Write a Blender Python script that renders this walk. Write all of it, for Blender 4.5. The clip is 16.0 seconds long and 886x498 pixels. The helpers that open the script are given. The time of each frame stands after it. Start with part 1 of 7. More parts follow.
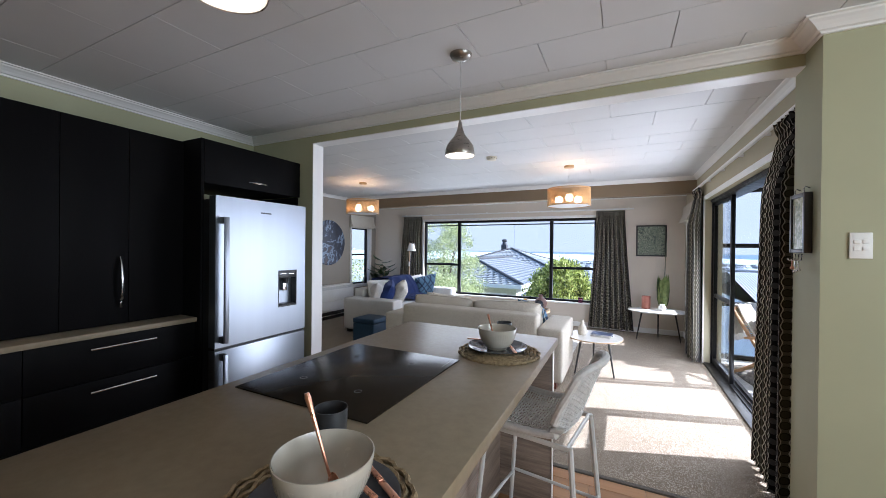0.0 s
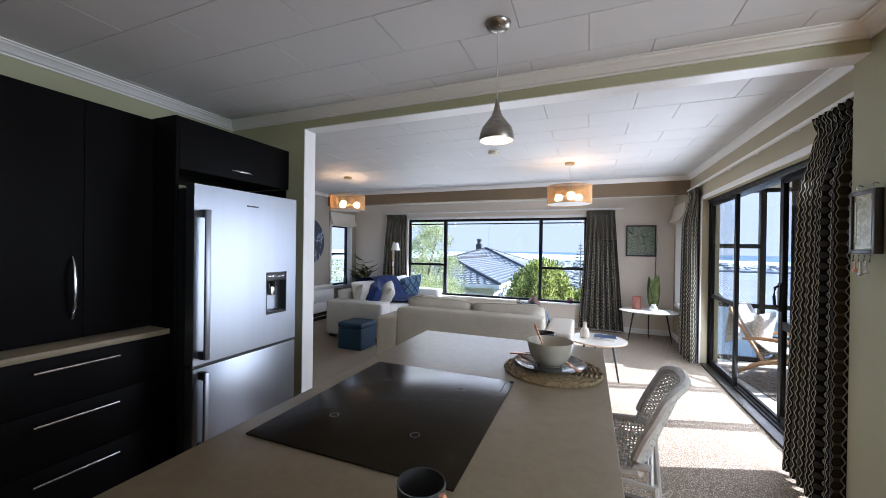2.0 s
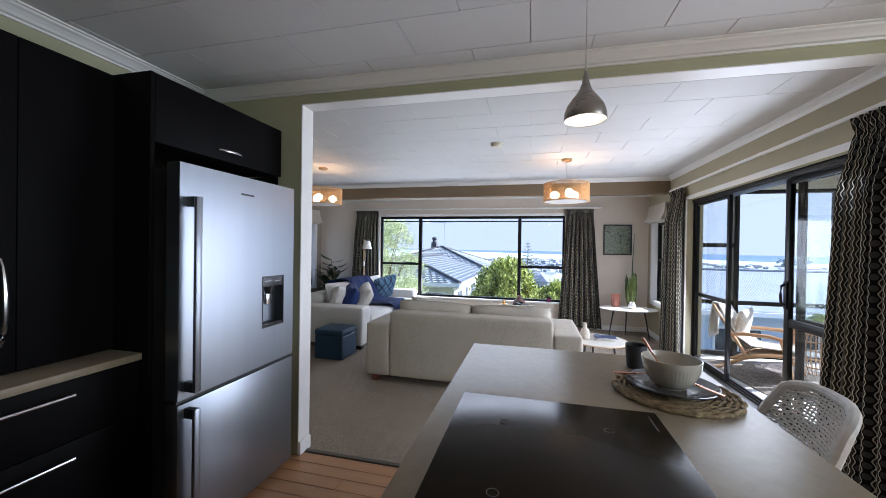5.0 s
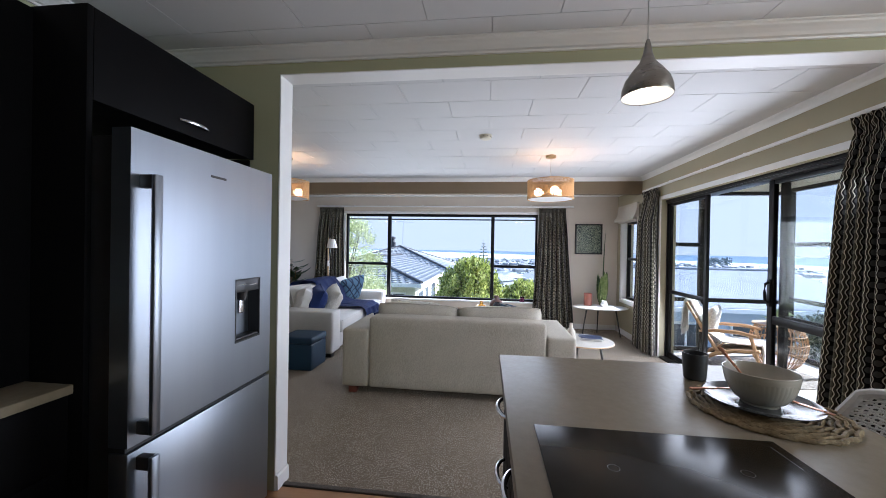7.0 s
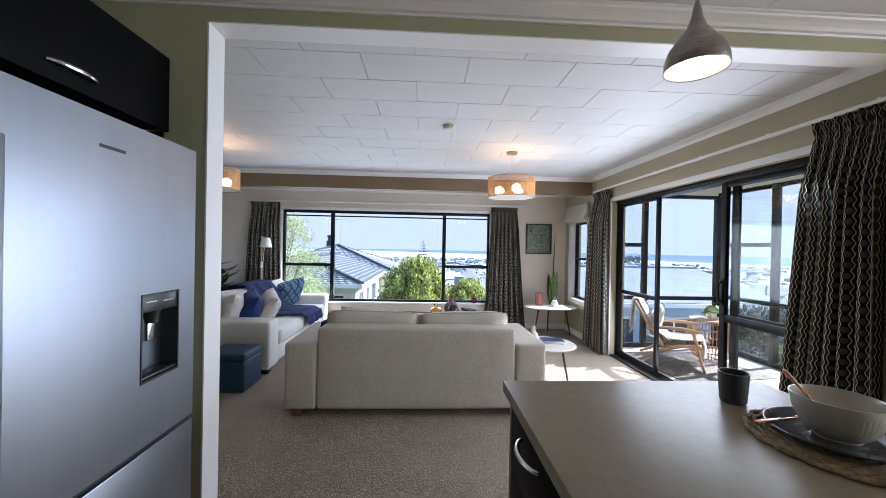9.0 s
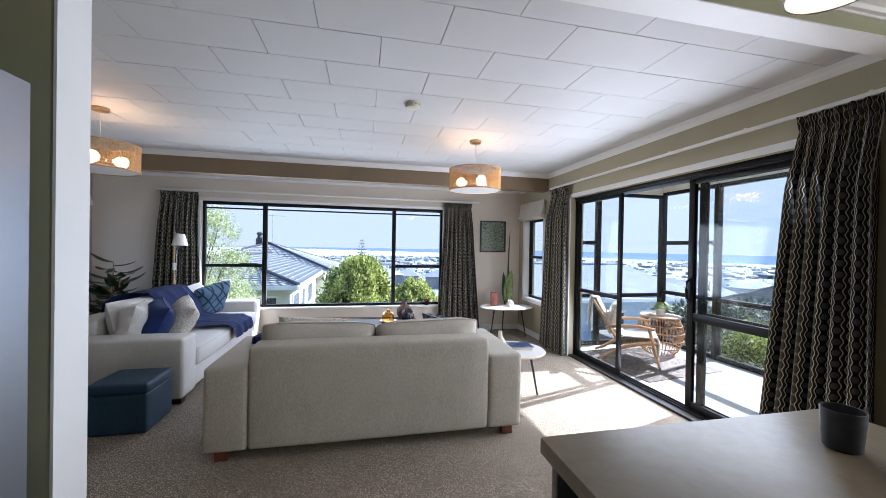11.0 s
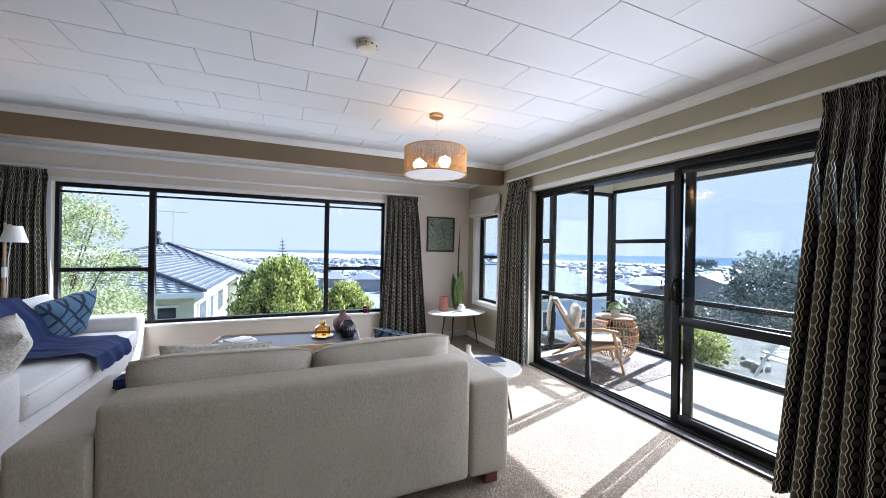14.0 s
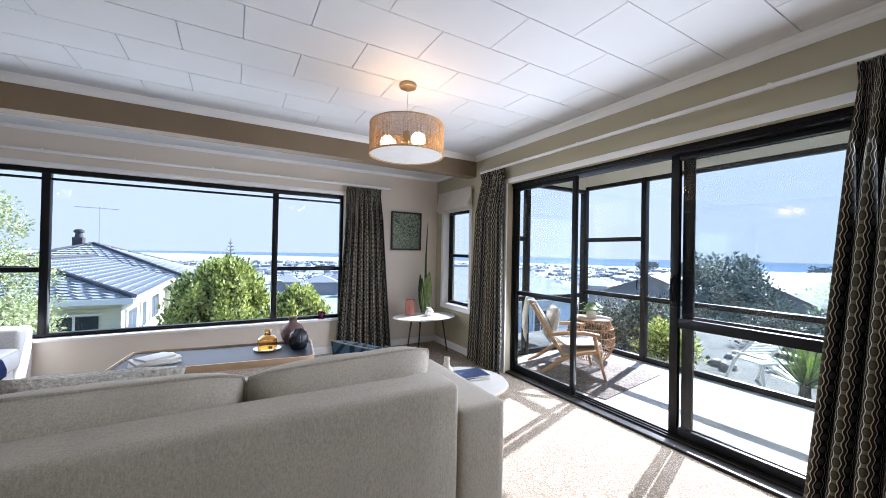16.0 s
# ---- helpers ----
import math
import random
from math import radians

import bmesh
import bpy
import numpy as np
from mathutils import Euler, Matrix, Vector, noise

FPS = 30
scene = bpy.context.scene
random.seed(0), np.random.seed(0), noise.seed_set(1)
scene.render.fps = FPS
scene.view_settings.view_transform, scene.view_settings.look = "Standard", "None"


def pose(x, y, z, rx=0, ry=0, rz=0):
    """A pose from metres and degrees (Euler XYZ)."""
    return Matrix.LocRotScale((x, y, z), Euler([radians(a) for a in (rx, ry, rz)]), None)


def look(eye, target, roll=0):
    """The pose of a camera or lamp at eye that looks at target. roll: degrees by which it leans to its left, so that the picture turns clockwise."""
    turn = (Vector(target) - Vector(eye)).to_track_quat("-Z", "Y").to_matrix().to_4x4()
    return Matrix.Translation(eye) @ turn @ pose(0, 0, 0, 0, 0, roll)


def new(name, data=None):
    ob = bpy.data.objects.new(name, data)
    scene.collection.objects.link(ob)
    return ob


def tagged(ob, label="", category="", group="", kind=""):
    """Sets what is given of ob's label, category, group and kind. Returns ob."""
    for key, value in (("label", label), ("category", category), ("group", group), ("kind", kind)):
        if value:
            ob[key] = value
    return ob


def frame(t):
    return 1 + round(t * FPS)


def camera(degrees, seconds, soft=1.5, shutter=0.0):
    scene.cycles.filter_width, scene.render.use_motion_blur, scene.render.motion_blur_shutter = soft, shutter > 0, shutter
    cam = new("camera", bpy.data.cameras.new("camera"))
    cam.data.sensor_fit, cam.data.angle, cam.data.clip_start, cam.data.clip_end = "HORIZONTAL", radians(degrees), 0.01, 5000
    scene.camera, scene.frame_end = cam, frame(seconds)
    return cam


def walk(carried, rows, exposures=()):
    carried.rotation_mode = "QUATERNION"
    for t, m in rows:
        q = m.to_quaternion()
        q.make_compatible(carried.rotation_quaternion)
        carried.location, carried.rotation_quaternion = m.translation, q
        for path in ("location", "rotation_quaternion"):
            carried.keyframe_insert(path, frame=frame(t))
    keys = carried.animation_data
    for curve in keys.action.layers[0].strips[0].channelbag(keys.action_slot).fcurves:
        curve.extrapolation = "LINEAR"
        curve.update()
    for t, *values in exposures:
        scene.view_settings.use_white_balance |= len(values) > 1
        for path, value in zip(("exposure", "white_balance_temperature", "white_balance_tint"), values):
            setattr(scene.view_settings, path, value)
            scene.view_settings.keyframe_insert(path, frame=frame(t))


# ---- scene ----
cam = camera(101.0, 16.0, 0.7)
PATH = [
    (0, (-1.223, 1.479, 1.412), (-2.104, 3.274, 1.405), 0.6),
    (0.5, (-1.328, 1.507, 1.408), (-2.17, 3.321, 1.404), 0.7),
    (1, (-1.462, 1.534, 1.407), (-2.255, 3.37, 1.4), 0.7),
    (1.5, (-1.555, 1.569, 1.41), (-2.313, 3.419, 1.401), 0.8),
    (2, (-1.609, 1.612, 1.407), (-2.348, 3.471, 1.399), 0.8),
    (2.5, (-1.707, 1.645, 1.41), (-2.405, 3.519, 1.4), 0.8),
    (3, (-1.805, 1.672, 1.408), (-2.459, 3.561, 1.399), 0.8),
    (3.5, (-1.896, 1.695, 1.408), (-2.512, 3.598, 1.399), 0.8),
    (6, (-2.392, 1.84, 1.384), (-2.757, 3.807, 1.376), 0.9),
    (6.5, (-2.466, 1.907, 1.374), (-2.773, 3.884, 1.37), 0.9),
    (7, (-2.544, 1.965, 1.382), (-2.78, 3.951, 1.372), 1.0),
    (7.5, (-2.636, 2.023, 1.371), (-2.783, 4.018, 1.368), 0.9),
    (8, (-2.694, 2.098, 1.366), (-2.761, 4.097, 1.364), 0.8),
    (8.5, (-2.732, 2.181, 1.37), (-2.717, 4.181, 1.368), 0.9),
    (9, (-2.766, 2.283, 1.391), (-2.667, 4.28, 1.381), 1.1),
    (9.5, (-2.791, 2.389, 1.383), (-2.616, 4.382, 1.379), 0.9),
    (10, (-2.841, 2.501, 1.389), (-2.58, 4.484, 1.383), 1.0),
    (12.5, (-2.943, 3.107, 1.369), (-2.319, 5.007, 1.362), 0.9),
    (13, (-2.932, 3.226, 1.342), (-2.256, 5.108, 1.346), 1.0),
    (13.5, (-2.956, 3.349, 1.35), (-2.217, 5.208, 1.35), 1.0),
    (14, (-2.968, 3.469, 1.341), (-2.168, 5.302, 1.342), 1.0),
    (14.5, (-2.959, 3.588, 1.32), (-2.102, 5.395, 1.326), 1.0),
    (15, (-2.928, 3.703, 1.307), (-2.022, 5.486, 1.316), 1.0),
    (15.5, (-2.904, 3.817, 1.301), (-1.948, 5.574, 1.311), 1.0),
    (16, (-2.867, 3.932, 1.283), (-1.868, 5.664, 1.301), 1.1),
]
EXPOSURE = 2.2
walk(cam, [(t, look(eye, target, roll)) for t, eye, target, roll in PATH], [(0.0, EXPOSURE, 5650, 14), (16.0, EXPOSURE, 5650, 14)])

# ---------------------------------------------------------------- light
SKY_GLOW = 0.235                     # how bright the pale sky beyond the windows is
SUN_AZ, SUN_EL = 16.5, 32.5          # degrees from +x towards +y, and above the horizon
world = bpy.data.worlds.new("world")
scene.world = world
world.use_nodes = True
wn = world.node_tree
sky = wn.nodes.new("ShaderNodeTexSky")
sky.sky_type = 'NISHITA'
sky.sun_disc = False
sky.sun_elevation = radians(SUN_EL)
sky.sun_rotation = radians(90 - SUN_AZ)
sky.air_density, sky.dust_density, sky.ozone_density = 1.0, 0.3, 2.0
wn.links.new(sky.outputs[0], wn.nodes["Background"].inputs[0])
wn.nodes["Background"].inputs[1].default_value = 0.12
sun = new("sun", bpy.data.lights.new("sun", 'SUN'))
sun.data.energy, sun.data.angle, sun.data.color = 3.8, radians(0.5), (1.0, 0.99, 0.975)
_s = Vector((math.cos(radians(SUN_AZ)) * math.cos(radians(SUN_EL)), math.sin(radians(SUN_AZ)) * math.cos(radians(SUN_EL)), math.sin(radians(SUN_EL))))
sun.matrix_world = look(_s * 30, (0, 0, 0))


def sky_window(name, centre, size_x, size_y, aim, power, colour=(0.955, 0.97, 0.985)):
    """An area lamp in an opening, which stands in for the sky's light."""
    ob = new(name, bpy.data.lights.new(name, 'AREA'))
    ob.data.shape, ob.data.size, ob.data.size_y = 'RECTANGLE', size_x, size_y
    ob.data.energy, ob.data.color = power, colour
    ob.matrix_world = look(centre, Vector(centre) + Vector(aim))
    return ob


def bulb_light(centre, power, radius=0.03):
    ob = new("bulb_light", bpy.data.lights.new("bulb_light", 'POINT'))
    ob.data.energy, ob.data.color, ob.data.shadow_soft_size = power, (1.0, 0.46, 0.16), radius
    ob.location = centre
    return ob


sky_window("sky_light_window", (-3.47, 8.56, 1.2), 3.4, 1.4, (0, -1, -0.25), 11)
sky_window("sky_light_door", (-0.30, 5.6, 1.05), 2.6, 1.9, (-1, 0, -0.14), 17)
# added fill lamp that brightens the kitchen from an invented, unseen opening
sky_window("added_fill_kitchen", (1.58, 1.4, 1.52), 2.3, 1.1, (-1, 0, -0.02), 15, (0.95, 1.0, 0.92))

# ---------------------------------------------------------------- materials
def shader(name):
    m = bpy.data.materials.new(name)
    m.use_nodes = True
    nt = m.node_tree
    return m, nt, nt.nodes["Principled BSDF"]


def node(nt, kind, **values):
    n = nt.nodes.new(kind)
    for k, v in values.items():
        n.inputs[k].default_value = v
    return n


def noise_of(nt, scale, detail=4.0, rough=0.55, stretch=(1, 1, 1), coord="Object"):
    tc = nt.nodes.new("ShaderNodeTexCoord")
    mp = nt.nodes.new("ShaderNodeMapping")
    mp.inputs["Scale"].default_value = stretch
    nt.links.new(tc.outputs[coord], mp.inputs[0])
    n = node(nt, "ShaderNodeTexNoise", Scale=scale, Detail=detail, Roughness=rough)
    nt.links.new(mp.outputs[0], n.inputs["Vector"])
    return n


def ramp_of(nt, fac, stops):
    r = nt.nodes.new("ShaderNodeValToRGB")
    while len(r.color_ramp.elements) < len(stops):
        r.color_ramp.elements.new(0.5)
    for e, (p, c) in zip(r.color_ramp.elements, stops):
        e.position, e.color = p, (*c, 1)
    nt.links.new(fac, r.inputs[0])
    return r


def bump_of(nt, bsdf, height, strength, distance):
    b = node(nt, "ShaderNodeBump", Strength=strength, Distance=distance)
    nt.links.new(height, b.inputs["Height"])
    nt.links.new(b.outputs[0], bsdf.inputs["Normal"])
    return b


def surface(name, dark, light, scale=8.0, rough=0.6, metal=0.0, bump=0.0, bump_scale=200.0, dist=0.001, stretch=(1, 1, 1), rough_var=0.0, sheen=0.0, coat=0.0, lo=0.3, hi=0.7):
    """A two-tone surface: a broad variation of colour, fine relief and, where asked, uneven gloss."""
    m, nt, b = shader(name)
    n = noise_of(nt, scale, 5, 0.6, stretch)
    r = ramp_of(nt, n.outputs["Fac"], [(lo, dark), (hi, light)])
    nt.links.new(r.outputs[0], b.inputs["Base Color"])
    b.inputs["Roughness"].default_value, b.inputs["Metallic"].default_value = rough, metal
    if rough_var:
        rr = noise_of(nt, scale * 2.3, 4, 0.6, stretch)
        mr = node(nt, "ShaderNodeMapRange", **{"From Min": 0.3, "From Max": 0.7, "To Min": max(0.02, rough - rough_var), "To Max": min(1, rough + rough_var)})
        nt.links.new(rr.outputs["Fac"], mr.inputs["Value"])
        nt.links.new(mr.outputs[0], b.inputs["Roughness"])
    if bump:
        bump_of(nt, b, noise_of(nt, bump_scale, 3, 0.6, stretch).outputs["Fac"], bump, dist)
    if sheen:
        b.inputs["Sheen Weight"].default_value, b.inputs["Sheen Roughness"].default_value = sheen, 0.5
    if coat:
        b.inputs["Coat Weight"].default_value, b.inputs["Coat Roughness"].default_value = coat, 0.1
    return m


def glow(name, colour, strength):
    m, nt, b = shader(name)
    b.inputs["Base Color"].default_value = (*colour, 1)
    b.inputs["Emission Color"].default_value, b.inputs["Emission Strength"].default_value = (*colour, 1), strength
    return m


def pane_glass(name, tint=(1, 1, 1)):
    m, nt, b = shader(name)
    out = nt.nodes["Material Output"]
    nt.nodes.remove(b)
    t, g, f, x = (nt.nodes.new("ShaderNode" + k) for k in ("BsdfTransparent", "BsdfGlossy", "LayerWeight", "MixShader"))
    t.inputs[0].default_value = (*tint, 1)
    g.inputs["Roughness"].default_value = 0.01
    f.inputs[0].default_value = 0.5
    p = nt.nodes.new("ShaderNodeMath"); p.operation = 'POWER'; p.inputs[1].default_value = 4.0
    q = nt.nodes.new("ShaderNodeMath"); q.operation = 'MULTIPLY_ADD'; q.inputs[1].default_value = 0.5; q.inputs[2].default_value = 0.02
    nt.links.new(f.outputs["Facing"], p.inputs[0])
    nt.links.new(p.outputs[0], q.inputs[0])
    nt.links.new(q.outputs[0], x.inputs[0])
    nt.links.new(t.outputs[0], x.inputs[1])
    nt.links.new(g.outputs[0], x.inputs[2])
    nt.links.new(x.outputs[0], out.inputs[0])
    return m


def solid_glass(name, colour, rough=0.02):
    m, nt, b = shader(name)
    b.inputs["Base Color"].default_value = (*colour, 1)
    b.inputs["Roughness"].default_value, b.inputs["Transmission Weight"].default_value, b.inputs["IOR"].default_value = rough, 1.0, 1.45
    return m


def fabric(name, dark, light, weave=900.0, broad=5.0, rough=0.9, bump=0.5):
    m, nt, b = shader(name)
    fine = noise_of(nt, weave * 0.35, 2, 0.7)
    slub = noise_of(nt, 60, 4, 0.7, (2.6, 2.6, 1))
    big = noise_of(nt, broad, 4)
    add = nt.nodes.new("ShaderNodeMath"); add.operation = 'ADD'
    add2 = nt.nodes.new("ShaderNodeMath"); add2.operation = 'ADD'
    third = nt.nodes.new("ShaderNodeMath"); third.operation = 'MULTIPLY'; third.inputs[1].default_value = 1 / 3
    nt.links.new(fine.outputs["Fac"], add.inputs[0]); nt.links.new(slub.outputs["Fac"], add.inputs[1])
    add2.operation = 'MULTIPLY_ADD'; add2.inputs[1].default_value = 0.3
    nt.links.new(add.outputs[0], add2.inputs[2]); nt.links.new(big.outputs["Fac"], add2.inputs[0])
    nt.links.new(add2.outputs[0], third.inputs[0])
    r = ramp_of(nt, third.outputs[0], [(0.31, dark), (0.46, light)])
    nt.links.new(r.outputs[0], b.inputs["Base Color"])
    b.inputs["Roughness"].default_value = rough
    b.inputs["Sheen Weight"].default_value = 0.04
    bump_of(nt, b, add.outputs[0], bump, 0.0015)
    return m


def wood(name, dark, light, axis=0, scale=14.0, rough=0.45, coat=0.0, bump=0.15):
    m, nt, b = shader(name)
    st = [1.0, 1.0, 1.0]
    st[axis] = 0.08
    n1 = noise_of(nt, scale, 6, 0.65, st)
    n2 = noise_of(nt, scale * 6, 4, 0.7, st)
    mx = nt.nodes.new("ShaderNodeMath"); mx.operation = 'MULTIPLY_ADD'; mx.inputs[1].default_value = 0.35
    nt.links.new(n2.outputs["Fac"], mx.inputs[0]); nt.links.new(n1.outputs["Fac"], mx.inputs[2])
    oi = nt.nodes.new("ShaderNodeObjectInfo")
    vr = nt.nodes.new("ShaderNodeMath"); vr.operation = 'MULTIPLY_ADD'; vr.inputs[1].default_value = 0.16
    nt.links.new(oi.outputs["Random"], vr.inputs[0]); nt.links.new(mx.outputs[0], vr.inputs[2])
    r = ramp_of(nt, vr.outputs[0], [(0.45, dark), (0.95, light)])
    nt.links.new(r.outputs[0], b.inputs["Base Color"])
    b.inputs["Roughness"].default_value = rough
    if coat:
        b.inputs["Coat Weight"].default_value = coat
    bump_of(nt, b, mx.outputs[0], bump, 0.001)
    return m


def carpet_material(name, dark, light, scale=260.0):
    m, nt, b = shader(name)
    v = nt.nodes.new("ShaderNodeTexVoronoi"); v.inputs["Scale"].default_value = scale * 0.55
    tc = nt.nodes.new("ShaderNodeTexCoord"); nt.links.new(tc.outputs["Object"], v.inputs["Vector"])
    f = noise_of(nt, scale, 3, 0.7)
    g = noise_of(nt, 3.0, 4, 0.6)
    a = nt.nodes.new("ShaderNodeMath"); a.operation = 'MULTIPLY_ADD'; a.inputs[1].default_value = 0.7
    nt.links.new(f.outputs["Fac"], a.inputs[0]); nt.links.new(v.outputs["Distance"], a.inputs[2])
    c = nt.nodes.new("ShaderNodeMath"); c.operation = 'MULTIPLY_ADD'; c.inputs[1].default_value = 0.25
    nt.links.new(g.outputs["Fac"], c.inputs[0]); nt.links.new(a.outputs[0], c.inputs[2])
    r = ramp_of(nt, c.outputs[0], [(0.45, light), (1.15, dark)])
    nt.links.new(r.outputs[0], b.inputs["Base Color"])
    b.inputs["Roughness"].default_value = 0.97
    b.inputs["Sheen Weight"].default_value = 0.04
    inv = nt.nodes.new("ShaderNodeMath"); inv.operation = 'SUBTRACT'; inv.inputs[0].default_value = 1.0
    nt.links.new(a.outputs[0], inv.inputs[1])
    bump_of(nt, b, inv.outputs[0], 0.6, 0.004)
    return m


def curtain_material():
    """Columns of ovals on alternating grounds, edged by wavy lines; u and v of the cloth are in metres."""
    m, nt, b = shader("curtain_cloth")
    L = nt.links.new

    def op(kind, a, c=None, d=None):
        n = nt.nodes.new("ShaderNodeMath"); n.operation = kind
        for i, v in enumerate((a, c, d)):
            if v is None:
                continue
            if isinstance(v, (int, float)):
                n.inputs[i].default_value = v
            else:
                L(v, n.inputs[i])
        return n.outputs[0]

    def pick(fac, c0, c1):
        n = nt.nodes.new("ShaderNodeMix"); n.data_type = 'RGBA'
        L(fac, n.inputs[0])
        for i, v in ((6, c0), (7, c1)):
            if isinstance(v, tuple):
                n.inputs[i].default_value = (*v, 1)
            else:
                L(v, n.inputs[i])
        return n.outputs[2]
    uv = nt.nodes.new("ShaderNodeUVMap"); uv.uv_map = "cloth"
    sp = nt.nodes.new("ShaderNodeSeparateXYZ"); L(uv.outputs[0], sp.inputs[0])
    W, H = 0.05, 0.06
    v = op('DIVIDE', sp.outputs[1], H)
    u0 = op('DIVIDE', sp.outputs[0], W)
    col = op('FLOOR', op('ADD', u0, 0.5))
    fx = op('SUBTRACT', op('FRACT', op('ADD', u0, 0.5)), 0.5)
    odd = op('GREATER_THAN', op('FRACT', op('MULTIPLY', op('ADD', col, 0.25), 0.5)), 0.4)
    vv = op('ADD', v, op('MULTIPLY', odd, 0.5))
    fy = op('SUBTRACT', op('FRACT', op('ADD', vv, 0.5)), 0.5)
    # a chain hugs the ovals of each column: wide at an oval, narrow between two
    half = op('MULTIPLY_ADD', op('COSINE', op('MULTIPLY', vv, 2 * math.pi)), 0.085, 0.335)
    gap = op('SUBTRACT', op('ABSOLUTE', fx), half)
    chain = op('LESS_THAN', gap, 0.0)
    edge = op('LESS_THAN', op('ABSOLUTE', gap), 0.040)
    r2 = op('SQRT', op('ADD', op('POWER', op('ABSOLUTE', op('DIVIDE', fx, 0.27)), 2.0), op('POWER', op('ABSOLUTE', op('DIVIDE', fy, 0.29)), 2.0)))
    oval = op('LESS_THAN', r2, 1.0)
    ring = op('LESS_THAN', r2, 1.24)
    ground = (0.026, 0.023, 0.018)
    band = pick(odd, (0.004, 0.004, 0.005), (0.125, 0.113, 0.080))
    c = pick(chain, ground, band)
    c = pick(edge, c, pick(odd, (0.50, 0.47, 0.39), (0.60, 0.56, 0.46)))
    c = pick(ring, c, pick(odd, (0.003, 0.003, 0.004), (0.02, 0.018, 0.010)))
    c = pick(oval, c, pick(odd, (0.060, 0.058, 0.056), (0.055, 0.049, 0.030)))
    L(c, b.inputs["Base Color"])
    b.inputs["Roughness"].default_value = 0.8
    b.inputs["Specular IOR Level"].default_value = 0.2
    bump_of(nt, b, noise_of(nt, 700, 2).outputs["Fac"], 0.3, 0.001)
    return m


def artwork_material(name, stops, scale, warp, stretch=(1, 1, 1)):
    m, nt, b = shader(name)
    n = noise_of(nt, scale, 6, 0.65, stretch)
    n.inputs["Distortion"].default_value = warp
    r = ramp_of(nt, n.outputs["Fac"], stops)
    nt.links.new(r.outputs[0], b.inputs["Base Color"])
    b.inputs["Roughness"].default_value = 0.35
    return m


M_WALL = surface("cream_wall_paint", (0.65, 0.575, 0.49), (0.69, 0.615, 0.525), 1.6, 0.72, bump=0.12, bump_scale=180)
M_GREEN = surface("sage_wall_paint", (0.385, 0.38, 0.245), (0.42, 0.415, 0.27), 1.6, 0.7, bump=0.12, bump_scale=180)
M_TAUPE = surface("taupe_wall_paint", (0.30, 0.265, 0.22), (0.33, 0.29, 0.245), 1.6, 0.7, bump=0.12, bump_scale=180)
M_BEAM = surface("brown_beam_paint", (0.185, 0.132, 0.078), (0.215, 0.155, 0.094), 1.6, 0.65, bump=0.12, bump_scale=180)
# door wall: darker and more olive than the window wall
M_OLIVE = surface("olive_tan_wall", (0.40, 0.36, 0.245), (0.435, 0.39, 0.27), 1.6, 0.72, bump=0.12, bump_scale=180)
M_CEIL = surface("white_ceiling_tile", (0.59, 0.59, 0.59), (0.64, 0.64, 0.64), 0.9, 0.6, bump=0.25, bump_scale=140)
M_WHITE = surface("white_gloss_paint", (0.76, 0.75, 0.73), (0.82, 0.81, 0.79), 2.0, 0.38, bump=0.06, bump_scale=90)
M_CARPET = carpet_material("taupe_loop_carpet", (0.17, 0.128, 0.085), (0.76, 0.665, 0.545), 235.0)
M_TRIM_CARPET = carpet_material("carpet_binding", (0.09, 0.075, 0.06), (0.22, 0.19, 0.16), 500)
M_FLOORWOOD = wood("oiled_rimu_floor", (0.20, 0.095, 0.04), (0.42, 0.22, 0.10), 0, 10, 0.35, 0.15)
M_BLACKALU = surface("black_aluminium", (0.006, 0.006, 0.0065), (0.011, 0.011, 0.012), 6, 0.36, 0.0, bump=0.05, bump_scale=400, rough_var=0.08)
M_BRONZEALU = surface("dark_bronze_aluminium", (0.014, 0.012, 0.010), (0.024, 0.021, 0.018), 6, 0.34, 0.1, bump=0.05, bump_scale=400, rough_var=0.08)
for _m in (M_BLACKALU, M_BRONZEALU):
    _m.node_tree.nodes["Principled BSDF"].inputs["Specular IOR Level"].default_value = 0.22
M_GLASS = pane_glass("window_glass", (0.97, 0.985, 0.985))
M_CAB = surface("black_brown_laminate", (0.0040, 0.0038, 0.0042), (0.0065, 0.006, 0.0064), 3, 0.5, bump=0.2, bump_scale=300, stretch=(1, 1, 0.08), rough_var=0.05)
M_CAB.node_tree.nodes["Principled BSDF"].inputs["Specular IOR Level"].default_value = 0.05
M_STEEL = surface("brushed_steel", (0.28, 0.305, 0.345), (0.315, 0.34, 0.38), 5, 0.33, 0.95, bump=0.015, bump_scale=500, dist=0.0003, stretch=(1, 1, 0.02))
M_CHROME = surface("satin_chrome", (0.62, 0.62, 0.63), (0.72, 0.72, 0.73), 8, 0.22, 1.0)
M_DARKPLASTIC = surface("dark_plastic", (0.015, 0.015, 0.017), (0.025, 0.025, 0.027), 6, 0.35)
M_BENCH = surface("taupe_stone_laminate", (0.225, 0.182, 0.122), (0.262, 0.215, 0.147), 30, 0.37, bump=0.04, bump_scale=350, rough_var=0.03)
M_BENCH.node_tree.nodes["Principled BSDF"].inputs["Specular IOR Level"].default_value = 0.2
M_HOB = surface("black_ceramic_glass", (0.020, 0.0155, 0.0105), (0.026, 0.020, 0.014), 5, 0.2, rough_var=0.02)
M_HOB.node_tree.nodes["Principled BSDF"].inputs["Specular IOR Level"].default_value = 0.045
M_SOFA = fabric("oatmeal_weave", (0.37, 0.335, 0.275), (0.58, 0.53, 0.45), bump=0.35)
